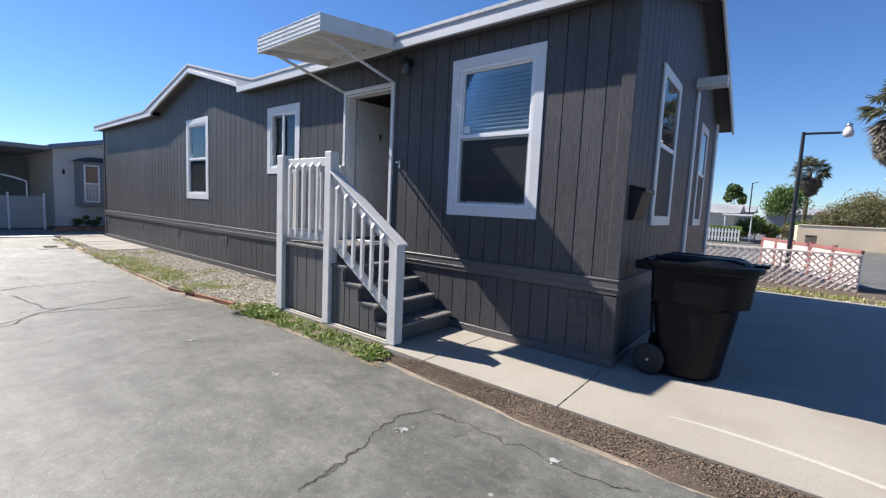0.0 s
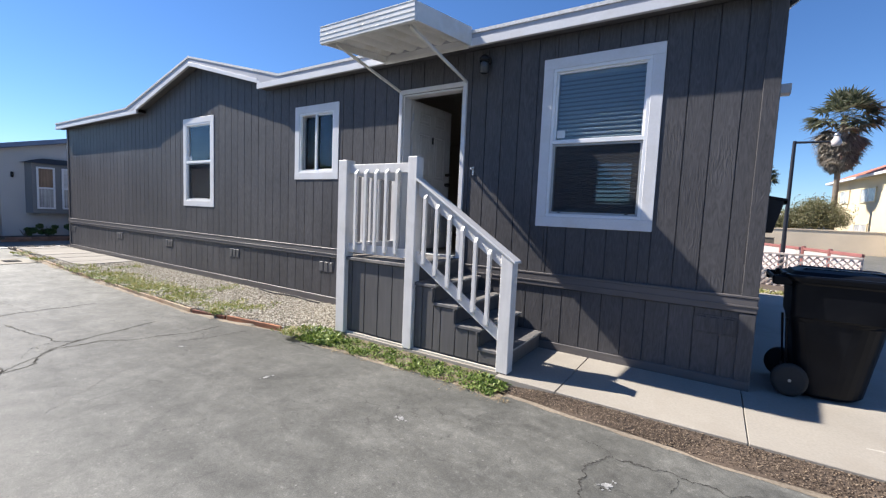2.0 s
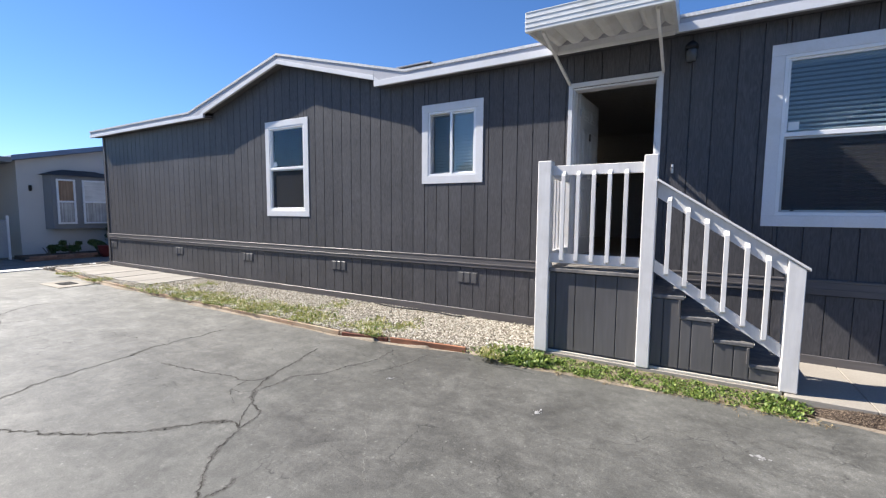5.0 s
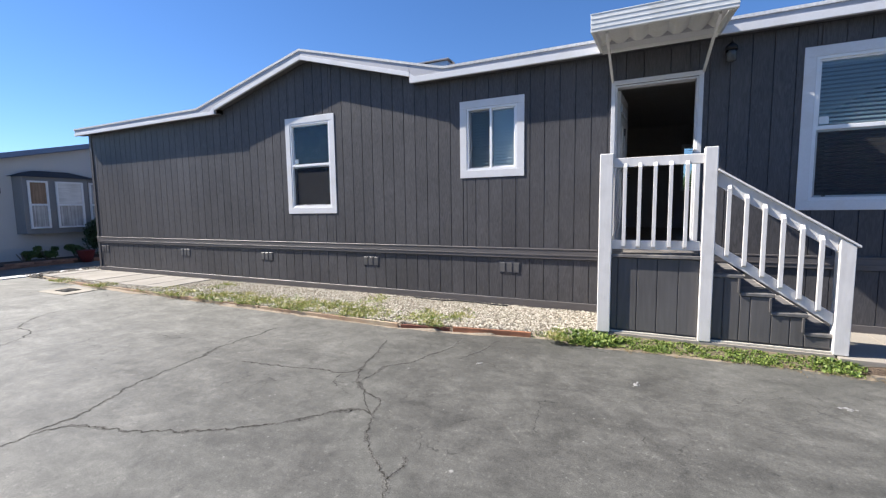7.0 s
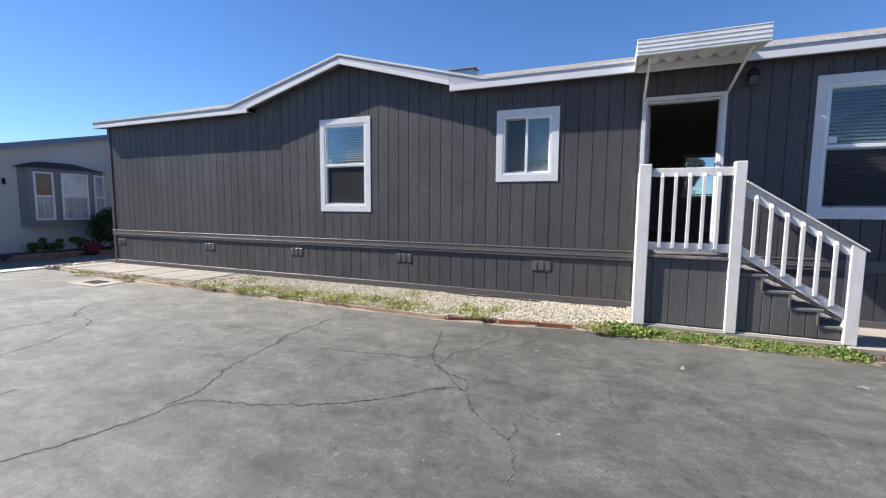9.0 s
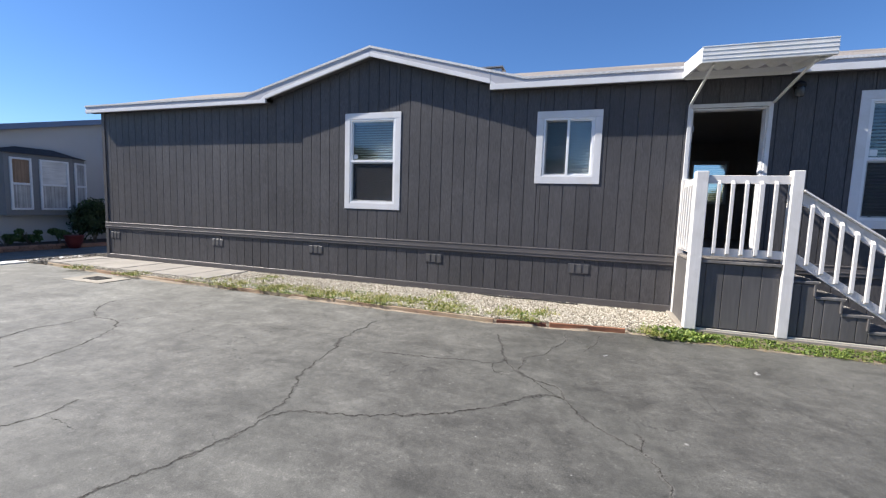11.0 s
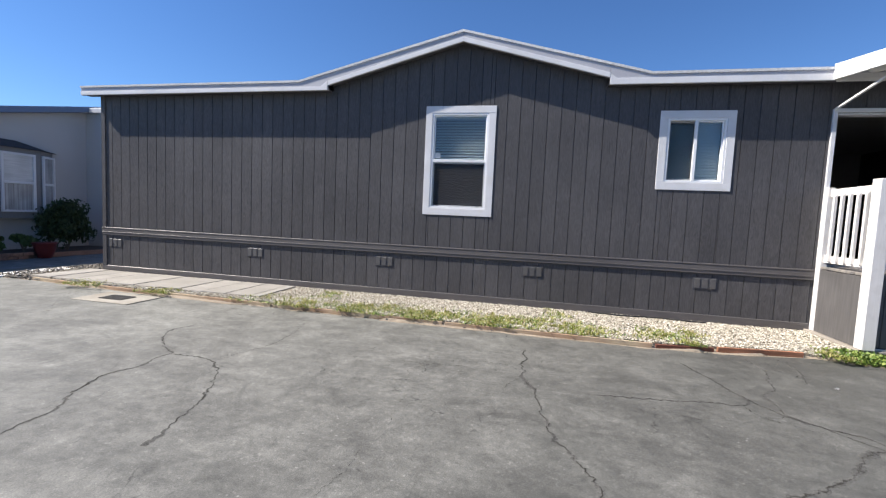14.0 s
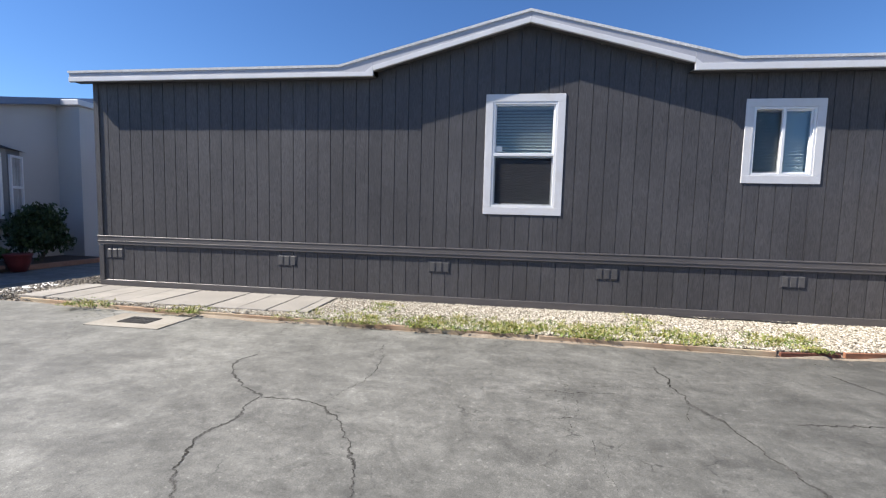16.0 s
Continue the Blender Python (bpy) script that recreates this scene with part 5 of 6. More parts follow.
part("wall_rail", box(AX0 + 0.032, AX1 - 0.032, AY1 - 0.02, AY1, 3.37, 3.41, 0.003), ALUMINIUM, awning)
for x in (-5.045, -4.035):
    part("brace", beam((x, WALL_Y - 0.035, 3.055), (x, AY0 + 0.11, 3.275), 0.028, 0.028, 0.002), ALUMINIUM, awning, "square white brace tube")

# porch light
jar = thing("porch_light", "small dark wall lantern with a frosted glass jar", "wall lamp", (-3.775, WALL_Y, 3.2))
part("back_plate", lathe([(0.055, 0.0), (0.05, 0.018), (0.02, 0.03)], (0, 0, 0)), BLACK_METAL, jar).matrix_local = pose(0, -0.0005, 0.06, 90)
part("cap", lathe([(0.062, 0.0), (0.062, 0.04), (0.03, 0.075)], (0, -0.085, 0.03)), BLACK_METAL, jar)
part("jar", lathe([(0.03, -0.10), (0.052, -0.085), (0.055, 0.0), (0.05, 0.03)], (0, -0.085, 0)), FROST, jar, "frosted ribbed jar")
part("arm", box(-0.012, 0.012, -0.085, -0.02, 0.07, 0.09, 0.003), STEEL, jar)

# ---------------------------------------------------------------- bin and mailbox
bin_ = thing("wheeled_bin", "large black plastic wheeled rubbish bin with a closed lid", "rubbish bin", (-0.45, 4.51, WALK_Z))


def taper(levels, n=9, front=2.6):
    """A tub with rounded corners, rounder in front: levels are (z, x0, x1, half width, corner)."""
    bm = bmesh.new()
    rings = []
    for z, x0, x1, hw, r in levels:
        ring = []
        k = min(r * front, hw * 0.98, (x1 - x0) * 0.6)
        for cx, cy, a0, rr in ((x1 - k, hw - k, 0, k), (x0 + r, hw - r, 90, r), (x0 + r, -hw + r, 180, r), (x1 - k, -hw + k, 270, k)):
            for i in range(n):
                a = radians(a0 + 90 * i / (n - 1))
                ring.append(bm.verts.new((cx + rr * math.cos(a), cy + rr * math.sin(a), z)))
        rings.append(ring)
    for a, c in zip(rings, rings[1:]):
        k = len(a)
        for i in range(k):
            bm.faces.new((a[i], a[(i + 1) % k], c[(i + 1) % k], c[i]))
    bm.faces.new(rings[0][::-1])
    bm.faces.new(rings[-1])
    return bm


body = part("body", taper([(0.012, -0.20, 0.20, 0.22, 0.10), (0.04, -0.245, 0.235, 0.25, 0.12), (0.60, -0.32, 0.33, 0.285, 0.10), (0.63, -0.33, 0.345, 0.29, 0.06), (0.645, -0.335, 0.405, 0.305, 0.07),
                           (0.90, -0.345, 0.435, 0.32, 0.07), (0.915, -0.35, 0.45, 0.33, 0.07), (0.945, -0.35, 0.45, 0.33, 0.07)]), BLACK_PLASTIC, bin_, "black tapered body with a stepped collar")
for yy in (-0.14, 0.14):
    part("moulded_rib", prism([(-0.317, 0.2), (-0.306, 0.2), (-0.334, 0.6), (-0.352, 0.6)], "y", yy - 0.02, yy + 0.02, 0.003), BLACK_PLASTIC, body)
lid = part("lid", taper([(0.925, -0.37, 0.475, 0.345, 0.08), (0.955, -0.40, 0.485, 0.35, 0.09), (0.970, -0.398, 0.480, 0.346, 0.09), (0.972, -0.385, 0.455, 0.325, 0.09), (0.962, -0.375, 0.44, 0.315, 0.09), (0.964, -0.36, 0.42, 0.30, 0.1), (0.996, -0.33, 0.36, 0.26, 0.1), (1.012, -0.27, 0.27, 0.20, 0.1)]), BLACK_PLASTIC, bin_, "shallow domed black lid with a turned-down lip")
for yy in (-0.15, 0.15):
    part("lid_rib", prism([(-0.30, 0.985), (0.33, 0.975), (0.35, 0.995), (0.27, 1.016), (-0.26, 1.02)], "y", yy - 0.03, yy + 0.03, 0.008), BLACK_PLASTIC, lid, "long raised moulded rib")
part("lid_lip", box(0.40, 0.505, -0.075, 0.075, 0.962, 0.985, 0.008), BLACK_PLASTIC, lid, "raised finger lip at the front edge")
for yy in (-0.2, 0.2):
    part("hinge", tube((-0.40, yy - 0.05, 0.955), (-0.40, yy + 0.05, 0.955), 0.024, None, 14), BLACK_PLASTIC, lid)
part("handle", tube((-0.47, -0.27, 0.93), (-0.47, 0.27, 0.93), 0.017), BLACK_PLASTIC, bin_)
for yy in (-0.27, 0.27):
    part("handle_arm", box(-0.485, -0.34, yy - 0.025, yy + 0.025, 0.88, 0.955, 0.012), BLACK_PLASTIC, bin_)
for yy in (-0.29, 0.29):
    w = part("wheel", lathe([(0.10, -0.035), (0.128, -0.025), (0.132, 0.0), (0.128, 0.025), (0.10, 0.035)], (0, 0, 0), 24), RUBBER, bin_, "black rubber wheel")
    w.matrix_local = pose(-0.30, yy, 0.132, 90)
    part("hub", lathe([(0.014, -0.04), (0.012, 0.04)], (0, 0, 0), 12), STEEL, w)
part("axle", tube((-0.30, -0.3, 0.132), (-0.30, 0.3, 0.132), 0.012), STEEL, bin_)

bin_.scale = (1, 1, 1.09)

mail = thing("mailbox", "black metal wall mailbox with a lifting lid", "mailbox", (EAST, 4.36, 1.43))
part("body", prism([(0.0006, 0.0), (0.075, 0.0), (0.135, 0.26), (0.135, 0.28), (0.0006, 0.3)], "y", -0.17, 0.17, 0.004), BLACK_METAL, mail)
part("lid", prism([(0.0006, 0.302), (0.15, 0.283), (0.152, 0.25), (0.158, 0.25), (0.156, 0.295), (0.0006, 0.325)], "y", -0.18, 0.18, 0.002), BLACK_METAL, mail)


# ---------------------------------------------------------------- weeds
def tuft_mesh(bm_v, bm_f, x, y, z, rnd, h, n, spread, wide, lean=(0.15, 1.15)):
    for i in range(n):
        a, tilt = rnd.uniform(0, 6.28), rnd.uniform(*lean)
        d = Vector((math.cos(a) * math.sin(tilt), math.sin(a) * math.sin(tilt), math.cos(tilt)))
        s = Vector((-math.sin(a), math.cos(a), 0)) * wide * rnd.uniform(0.6, 1.3)
        b0 = Vector((x + rnd.uniform(-spread, spread), y + rnd.uniform(-spread, spread), z))
        n1 = h * rnd.uniform(0.5, 1.2)
        mid, tip = b0 + d * n1 * 0.55, b0 + d * n1 + Vector((0, 0, -0.25 * n1 * math.sin(tilt)))
        k = len(bm_v)
        bm_v += [tuple(b0 - s * 0.4), tuple(b0 + s * 0.4), tuple(mid + s), tuple(mid - s), tuple(tip)]
        bm_f += [(k, k + 1, k + 2, k + 3), (k + 3, k + 2, k + 4)]


def weeds(name, places, material, label, h, n, spread, wide, seed, lean=(0.15, 1.15)):
    rnd = random.Random(seed)
    v, f = [], []
    for x, y, z, s in places(rnd):
        tuft_mesh(v, f, x, y, z, rnd, h * s, n, spread * s, wide * s, lean)
    me = bpy.data.meshes.new(name)
    me.from_pydata(v, [], f)
    me.materials.append(material)
    return tagged(new(name, me), label, "weeds", "", "stuff")


def porch_weeds(rnd):
    for i in range(1200):
        t = rnd.random()
        x = -5.35 + 2.5 * t
        thick = 0.62 + 0.5 * noise.noise(Vector((x * 2.6, 5, 0)))
        if x < -4.95:
            thick = 0.8 - 0.9 * abs(x + 5.12)
        y = rnd.uniform(2.79, 3.06)
        if rnd.random() < max(0.12, thick):
            yield x, y, GROUND_Z + 0.005 + 0.06 * max(0.0, y - 2.78) / 0.3, rnd.uniform(0.45, 1.2) * (1.75 if x < -4.9 else 1.0 if x > -3.25 else 0.8)


def straw_edge(rnd):
    for i in range(150):
        x = -5.3 + 2.6 * rnd.random()
        yield x, 2.78 + rnd.gauss(0, 0.06), GROUND_Z + 0.004, rnd.uniform(0.4, 1.1)


weeds("weeds", porch_weeds, WEED, "fresh green weeds growing along the porch footing", 0.036, 13, 0.055, 0.0085, 21, (0.35, 1.35))
weeds("dry_stems", straw_edge, STRAW, "dry straw-coloured stems at the edge of the weeds", 0.05, 7, 0.05, 0.0025, 26, (0.9, 1.5))


def bed_weeds(rnd):
    for cx, cy, r, n in ((-13.0, 2.95, 0.35, 10), (-12.2, 2.9, 0.6, 26), (-12.1, 3.6, 0.3, 16), (-10.8, 3.0, 0.7, 30), (-9.8, 3.0, 0.7, 30), (-11.3, 2.9, 0.5, 44), (-10.3, 2.86, 0.5, 46), (-9.3, 2.85, 0.45, 50), (-8.9, 3.05, 0.5, 40), (-8.2, 2.88, 0.5, 44),
                         (-7.3, 3.0, 0.3, 30), (-6.9, 3.15, 0.2, 16), (-8.5, 3.6, 0.3, 12), (-14.6, 2.76, 0.4, 14), (-16.2, 2.8, 0.4, 14), (-5.5, 2.85, 0.2, 14), (-7.0, 2.62, 0.15, 8)):
        for i in range(int(n * 2.1)):
            yield rnd.gauss(cx, r * 0.42), min(4.0, max(2.68, rnd.gauss(cy, 0.17))), 0.0, rnd.uniform(0.4, 1.1)


weeds("bed_weeds", bed_weeds, DRY_WEED, "yellowing weeds growing through the gravel", 0.07, 12, 0.06, 0.008, 22, (0.4, 1.3))
weeds("bed_weeds_green", bed_weeds, WEED, "low green weeds in the gravel", 0.06, 8, 0.08, 0.009, 23, (0.6, 1.45))

SCUFF = surface("dried_plaster", (0.29, 0.29, 0.285), 0.9, big=20, big_amount=0.3, small=90, small_amount=0.3, bump=0.3)


def splat(x, y, r, seed):
    """A dried splash: an uneven flat patch with crumbs round it."""
    rnd = random.Random(seed)
    bm = bmesh.new()
    for k in range(9):
        a, d = rnd.uniform(0, 6.28), (0 if k == 0 else r * rnd.uniform(0.7, 1.5))
        s = r * (0.75 if k == 0 else rnd.uniform(0.12, 0.3))
        n = 16 if k == 0 else 7
        own = [(d * math.cos(a) + s * rnd.uniform(0.45, 1.2) * math.cos(6.2832 * i / n), d * math.sin(a) * 0.6 + s * rnd.uniform(0.35, 0.8) * math.sin(6.2832 * i / n)) for i in range(n)]
        prism(own, "z", 0, 0.0025, 0, bm)
    sc = tagged(new("dried_splash", mesh_of("dried_splash", bm, SCUFF)), "small dried white splash on the grey asphalt", "stain")
    sc.location = (x, y, GROUND_Z + 0.001)
    sc.rotation_euler.z = x * 3


# dried white splashes on the asphalt
for x, y, r in ((-4.67, 1.85, 0.045), (-3.24, 1.99, 0.045), (-1.80, 2.09, 0.05), (-0.87, 2.46, 0.05), (-6.07, 1.80, 0.03)):
    splat(x, y, r, int(-x * 100))

# irrigation hose at the foot of the wall
hose_curve = bpy.data.curves.new("garden_hose", "CURVE")
hose_curve.dimensions, hose_curve.bevel_depth, hose_curve.bevel_resolution = "3D", 0.011, 2
sp = hose_curve.splines.new("NURBS")
sp.points.add(8)
for i, p in enumerate(sp.points):
    p.co = (-8.3 + 0.27 * i, 3.99 + 0.05 * math.sin(i * 1.7), 0.022, 1)
hose_curve.materials.append(RUBBER)
tagged(new("garden_hose", hose_curve), "thin black irrigation hose lying on gravel by the wall", "hose")

# ---------------------------------------------------------------- grey home across the lane
NX = -22.0
grey = thing("grey_home", "grey stucco home with a bay window and a carport", "house", (0, 0, 0))
RIDGE_N = 10.3


def n_top(y):
    return 3.02 + 0.245 * (y - 3.6) if y < RIDGE_N else 3.02 + 0.245 * (2 * RIDGE_N - y - 3.6)


part("wall", prism([(3.6, -0.06), (17.0, -0.06), (17.0, n_top(17.0)), (RIDGE_N, n_top(RIDGE_N)), (3.6, n_top(3.6))], "x", NX - 9, NX), GREY_STUCCO, grey, "grey stucco gable wall")
BLUE_EDGE = surface("blue_slate_edge", (0.15, 0.20, 0.30), 0.5, big_amount=0.08, bump=0.1)
for y0, y1 in ((3.45, RIDGE_N), (RIDGE_N, 17.2)):
    part("roof", prism([(y0, n_top(y0) + 0.005), (y1, n_top(y1) + 0.005), (y1, n_top(y1) + 0.17), (y0, n_top(y0) + 0.17)], "x", NX - 9.2, NX + 0.28, 0.01), BLUE_EDGE, grey, "slate grey roof edge")
# bay window
bx = NX + 0.3
part("bay_body", prism([(NX - 0.05, 4.2), (bx, 4.34), (bx, 6.0), (NX - 0.05, 6.6)], "z", 0.86, 2.62), GREY_TRIM, grey, "slate grey bay frame")
roofb = bmesh.new()
lo = [roofb.verts.new((x, y, 2.62)) for x, y in ((NX - 0.05, 4.08), (bx + 0.1, 4.26), (bx + 0.1, 6.06), (NX - 0.05, 6.72))]
up = [roofb.verts.new((x, y, z)) for x, y, z in ((NX - 0.05, 4.2, 2.68), (bx - 0.2, 4.7, 2.82), (bx - 0.2, 5.6, 2.82), (NX - 0.05, 6.4, 2.68))]
roofb.faces.new(lo[::-1])
roofb.faces.new(up)
for i in range(4):
    roofb.faces.new((lo[i], lo[(i + 1) % 4], up[(i + 1) % 4], up[i]))
part("bay_roof", roofb, surface("bay_shingle", (0.055, 0.055, 0.06), 0.9, big_amount=0.2, small=20, small_amount=0.2, bump=0.3), grey, "dark shingled bay roof")


def bay_window(p, q, z0, z1, name="window", upper=None):
    """A framed sash window on the upright plane from p to q, standing proud of it."""
    p, q = Vector(p), Vector(q)
    d = (q - p)
    n = d.length
    d.normalize()
    out = Vector((d.y, -d.x))
    m = Matrix(((d.x, out.x, 0, p.x), (d.y, out.y, 0, p.y), (0, 0, 1, 0), (0, 0, 0, 1)))
    bm = bmesh.new()
    t = 0.055
    for a, c, lo_, hi_ in ((0, n, z1 - t, z1), (0, n, z0, z0 + t), (0, t, z0 + t, z1 - t), (n - t, n, z0 + t, z1 - t), (t, n - t, (z0 + z1) / 2 - 0.03, (z0 + z1) / 2 + 0.03)):
        box(a, c, 0.002, 0.05, lo_, hi_, 0.004, bm, m)
    w = part(name, bm, VINYL, grey, "white-framed bay sash window")
    zm = (z0 + z1) / 2
    part("pane", box(t, n - t, 0.012, 0.018, z0 + t, zm - 0.03, 0, None, m), CURTAIN_GLASS, w)
    part("pane", box(t, n - t, 0.012, 0.018, zm + 0.03, z1 - t, 0, None, m), upper or CURTAIN_GLASS, w)


# Curtain tone and the white upper pane carry reflections painted into their colour.
CURTAIN_GLASS = surface("curtained_glass", (0.42, 0.42, 0.42), 0.12, big=2, big_amount=0.3, small=14, small_amount=0.35, stretch=(1, 3, 0.05), bump=0, spec=0.7)
WHITE_REFLECTION = surface("reflection_in_glass", (0.66, 0.66, 0.65), 0.15, big=2, big_amount=0.15, small=9, small_amount=0.12, stretch=(1, 0.2, 3), bump=0, spec=0.7)
BROWN_CURTAIN = surface("brown_curtain_glass", (0.26, 0.175, 0.12), 0.2, big=2, big_amount=0.2, small=14, small_amount=0.3, stretch=(1, 3, 0.05), bump=0, spec=0.5)
bay_window((bx, 4.45), (bx, 4.95), 1.02, 2.5, "window", BROWN_CURTAIN)
bay_window((bx, 5.14), (bx, 5.88), 1.02, 2.5, "window", WHITE_REFLECTION)
bay_window((bx - 0.03, 6.06), (NX + 0.04, 6.5), 1.02, 2.5)
part("wall_lamp", box(NX + 0.001, NX + 0.09, 3.86, 3.93, 2.08, 2.27, 0.02), BLACK_METAL, grey, "black wall lantern")
part("skirt", box(NX, NX + 0.03, 3.6, 10, -0.06, 0.42, 0.005), GREY_STUCCO, grey)
part("corner_pilaster", box(NX - 0.05, NX + 0.68, 7.42, 10.2, -0.06, 3.915, 0.01), GREY_STUCCO, grey)
part("fascia_end", box(NX - 0.05, NX + 0.8, 7.3, 10.3, 3.92, 4.06, 0.01), WHITE, grey, "white fascia over the pilaster")
# carport with white gate
cp = thing("carport", "flat carport roof beside the grey home", "carport", (0, 0, 0))
part("roof", box(NX - 8, NX + 0.35, -4.5, 3.44, 2.92, 3.08, 0.01), GREY_TRIM, cp)
for y in (-4.2, 0.4):
    part("post", box(NX + 0.2, NX + 0.3, y, y + 0.1, -0.06, 2.915, 0.006), WHITE, cp)
part("inner_wall", box(NX - 5.5, NX - 5.3, -4.5, 3.59, -0.06, 2.915), GREY_TRIM, cp)
part("window", box(NX - 5.299, NX - 5.26, 1.4, 2.0, 1.2, 2.3, 0.01), VINYL, cp)
part("window", box(NX - 5.299, NX - 5.26, -0.6, -0.2, 1.2, 2.3, 0.01), VINYL, cp)
GATE_PAINT = surface("gate_paint", (0.30, 0.31, 0.32), 0.7, big=2, big_amount=0.1, small=30, small_amount=0.1, bump=0.2)
gate = thing("carport_gate", "pale white panel gate with an arched top rail", "gate", (0, 0, 0))
for y0, y1 in ((1.35, 2.3), (2.32, 3.25)):
    part("panel", box(NX + 0.16, NX + 0.2, y0, y1, 0.0, 1.17, 0.006), GATE_PAINT, gate, "white lattice-faced panel")
for y in (1.33, 2.31, 3.27):
    part("post", box(NX + 0.14, NX + 0.22, y - 0.03, y + 0.03, -0.06, 1.3, 0.004), WHITE, gate)
bm = bmesh.new()
pts = [Vector((NX + 0.18, y, z)) for y, z in ((0.6, 2.08), (1.3, 2.06), (1.9, 1.98), (2.5, 1.84), (2.82, 1.72))]
for a, c in zip(pts, pts[1:]):
    beam(a, c, 0.04, 0.05, 0, bm)
for p in (pts[1], pts[-1]):
    beam(p, (p.x, p.y, 1.17), 0.04, 0.04, 0, bm, (1, 0, 0))
part("arched_rail", bm, WHITE, gate)

# planter of the grey home
planter = thing("brick_planter", "low brick planter along the grey home", "planter", (0, 0, 0))
rnd = random.Random(31)
for row in range(2):
    y = 3.4 + 0.1 * row
    while y < 5.0:
        ob = part("brick", box(-0.045, 0.045, -0.1, 0.1, -0.035, 0.035, 0.006), BRICK, planter)
        ob.location = (NX + 1.35 + rnd.uniform(-0.01, 0.01), y, -0.02 + row * 0.078)
        y += 0.21
part("soil", box(NX + 0.04, NX + 1.3, 3.4, 7.4, -0.06, 0.05), SOIL, planter)


def leafy(name, centre, radius, count, leaf, material, parent, seed, squash=1.0, label=""):
    """An uneven crown of many small leaves in clumps, with gaps."""
    rnd = random.Random(seed)
    clumps = []
    for i in range(max(5, count // 160)):
        a, e, r = rnd.uniform(0, 6.28), rnd.uniform(-0.4, 1.4), rnd.uniform(0.35, 1.0)
        clumps.append((Vector((math.cos(a) * math.cos(e) * r * radius, math.sin(a) * math.cos(e) * r * radius, math.sin(e) * r * radius * squash)), radius * rnd.uniform(0.16, 0.4)))
    v, f = [], []
    for i in range(count):
        c, cr = clumps[i % len(clumps)]
        off = Vector((rnd.gauss(0, 1), rnd.gauss(0, 1), rnd.gauss(0, 1)))
        off *= min(1.0, 1.7 / max(0.01, off.length)) * cr
        p = Vector(centre) + c + Vector((off.x, off.y, off.z * 0.8 * squash))
        q = Euler((rnd.uniform(0, 6.28), rnd.uniform(0, 6.28), rnd.uniform(0, 6.28))).to_matrix()
        s = leaf * rnd.uniform(0.6, 1.4)
        k = len(v)
        v += [tuple(p + q @ Vector(d)) for d in ((-s, 0, 0), (0, -s * 0.45, 0.05 * s), (s, 0, 0), (0, s * 0.45, 0.05 * s))]
        f.append((k, k + 1, k + 2, k + 3))
    me = bpy.data.meshes.new(name)
    me.from_pydata(v, [], f)
    me.materials.append(material)
    ob = new(name, me)
    ob.parent = parent
    return tagged(ob, label)


def shrub(x, y, z, r, leaf, count, material, label, seed, squash=1.0):
    s = thing("shrub", label, "shrub", (x, y, z), "planter shrubs")
    rnd = random.Random(seed)
    bm = bmesh.new()
    for i in range(6):
        tube((0, 0, 0), (rnd.uniform(-r, r) * 0.6, rnd.uniform(-r, r) * 0.6, r * 1.2), 0.015, 0.005, 5, bm)
    part("stems", bm, BARKWOOD, s)
    leafy("leaves", (0, 0, r * 0.9 * squash), r, count, leaf, material, s, seed, squash)
    return s


shrub(NX + 0.95, 6.15, 0.04, 0.5, 0.045, 9000, DARK_LEAF, "dark green bushy shrub beside the bay window", 41, 1.25)
shrub(NX + 0.7, 4.6, 0.04, 0.3, 0.05, 900, FOLIAGE, "low dark green shrub in the planter", 42, 0.8)
shrub(NX + 0.75, 5.3, 0.04, 0.3, 0.05, 900, FOLIAGE, "low dark green shrub in the planter", 43, 0.8)
shrub(NX + 0.85, 4.0, 0.04, 0.22, 0.05, 600, FOLIAGE, "low dark green shrub in the planter", 44, 0.8)
pot = thing("flower_pot", "round red glazed plant pot", "plant pot", (NX + 1.42, 5.3, GROUND_Z))
part("pot", lathe([(0.13, 0.0), (0.2, 0.2), (0.225, 0.34), (0.24, 0.35), (0.24, 0.38), (0.2, 0.37)], (0, 0, 0)), TERRACOTTA, pot)
part("kerb", box(NX + 1.28, NX + 1.4, 5.5, 13, -0.06, 0.05, 0.01), BRICK, planter)
PALE = surface("pale_gutter", (0.64, 0.63, 0.60), 0.8, big=2, big_amount=0.1, small=40, small_amount=0.08, bump=0.2)
structure("gutter", beam((-18.33, -9, GROUND_Z + 0.012), (-18.38, 4.3, GROUND_Z + 0.012), 0.40, 0.03, 0.004), PALE, "pale concrete gutter strip crossing the lane", "gutter")

# home on the other side of the lane, mirrored in the windows
bh = thing("beige_home", "plain beige home with horizontal siding and white eave", "house", (0, 0, 0))
part("wall", box(-20, 4, -14.2, -10.0, -0.06, 3.0), BACK_WALL, bh)
for k in range(13):
    part("siding_course", prism([(-9.999, 0.25 + k * 0.21), (-9.98, 0.25 + k * 0.21), (-9.995, 0.45 + k * 0.21), (-9.999, 0.45 + k * 0.21)], "x", -20, 4), BACK_WALL, bh)
part("roof", prism([(-9.7, 3.005), (-12.1, 3.8), (-14.5, 3.005)], "x", -20.3, 4.3), FAR_ROOF, bh)
for x in (-15.5, -9.0, -3.2):
    w = part("window", box(x - 0.6, x + 0.6, -9.98, -9.95, 1.2, 2.4, 0.01), VINYL, bh)
    part("pane", box(x - 0.5, x + 0.5, -9.95, -9.945, 1.3, 2.3), DARK_GLASS, w)

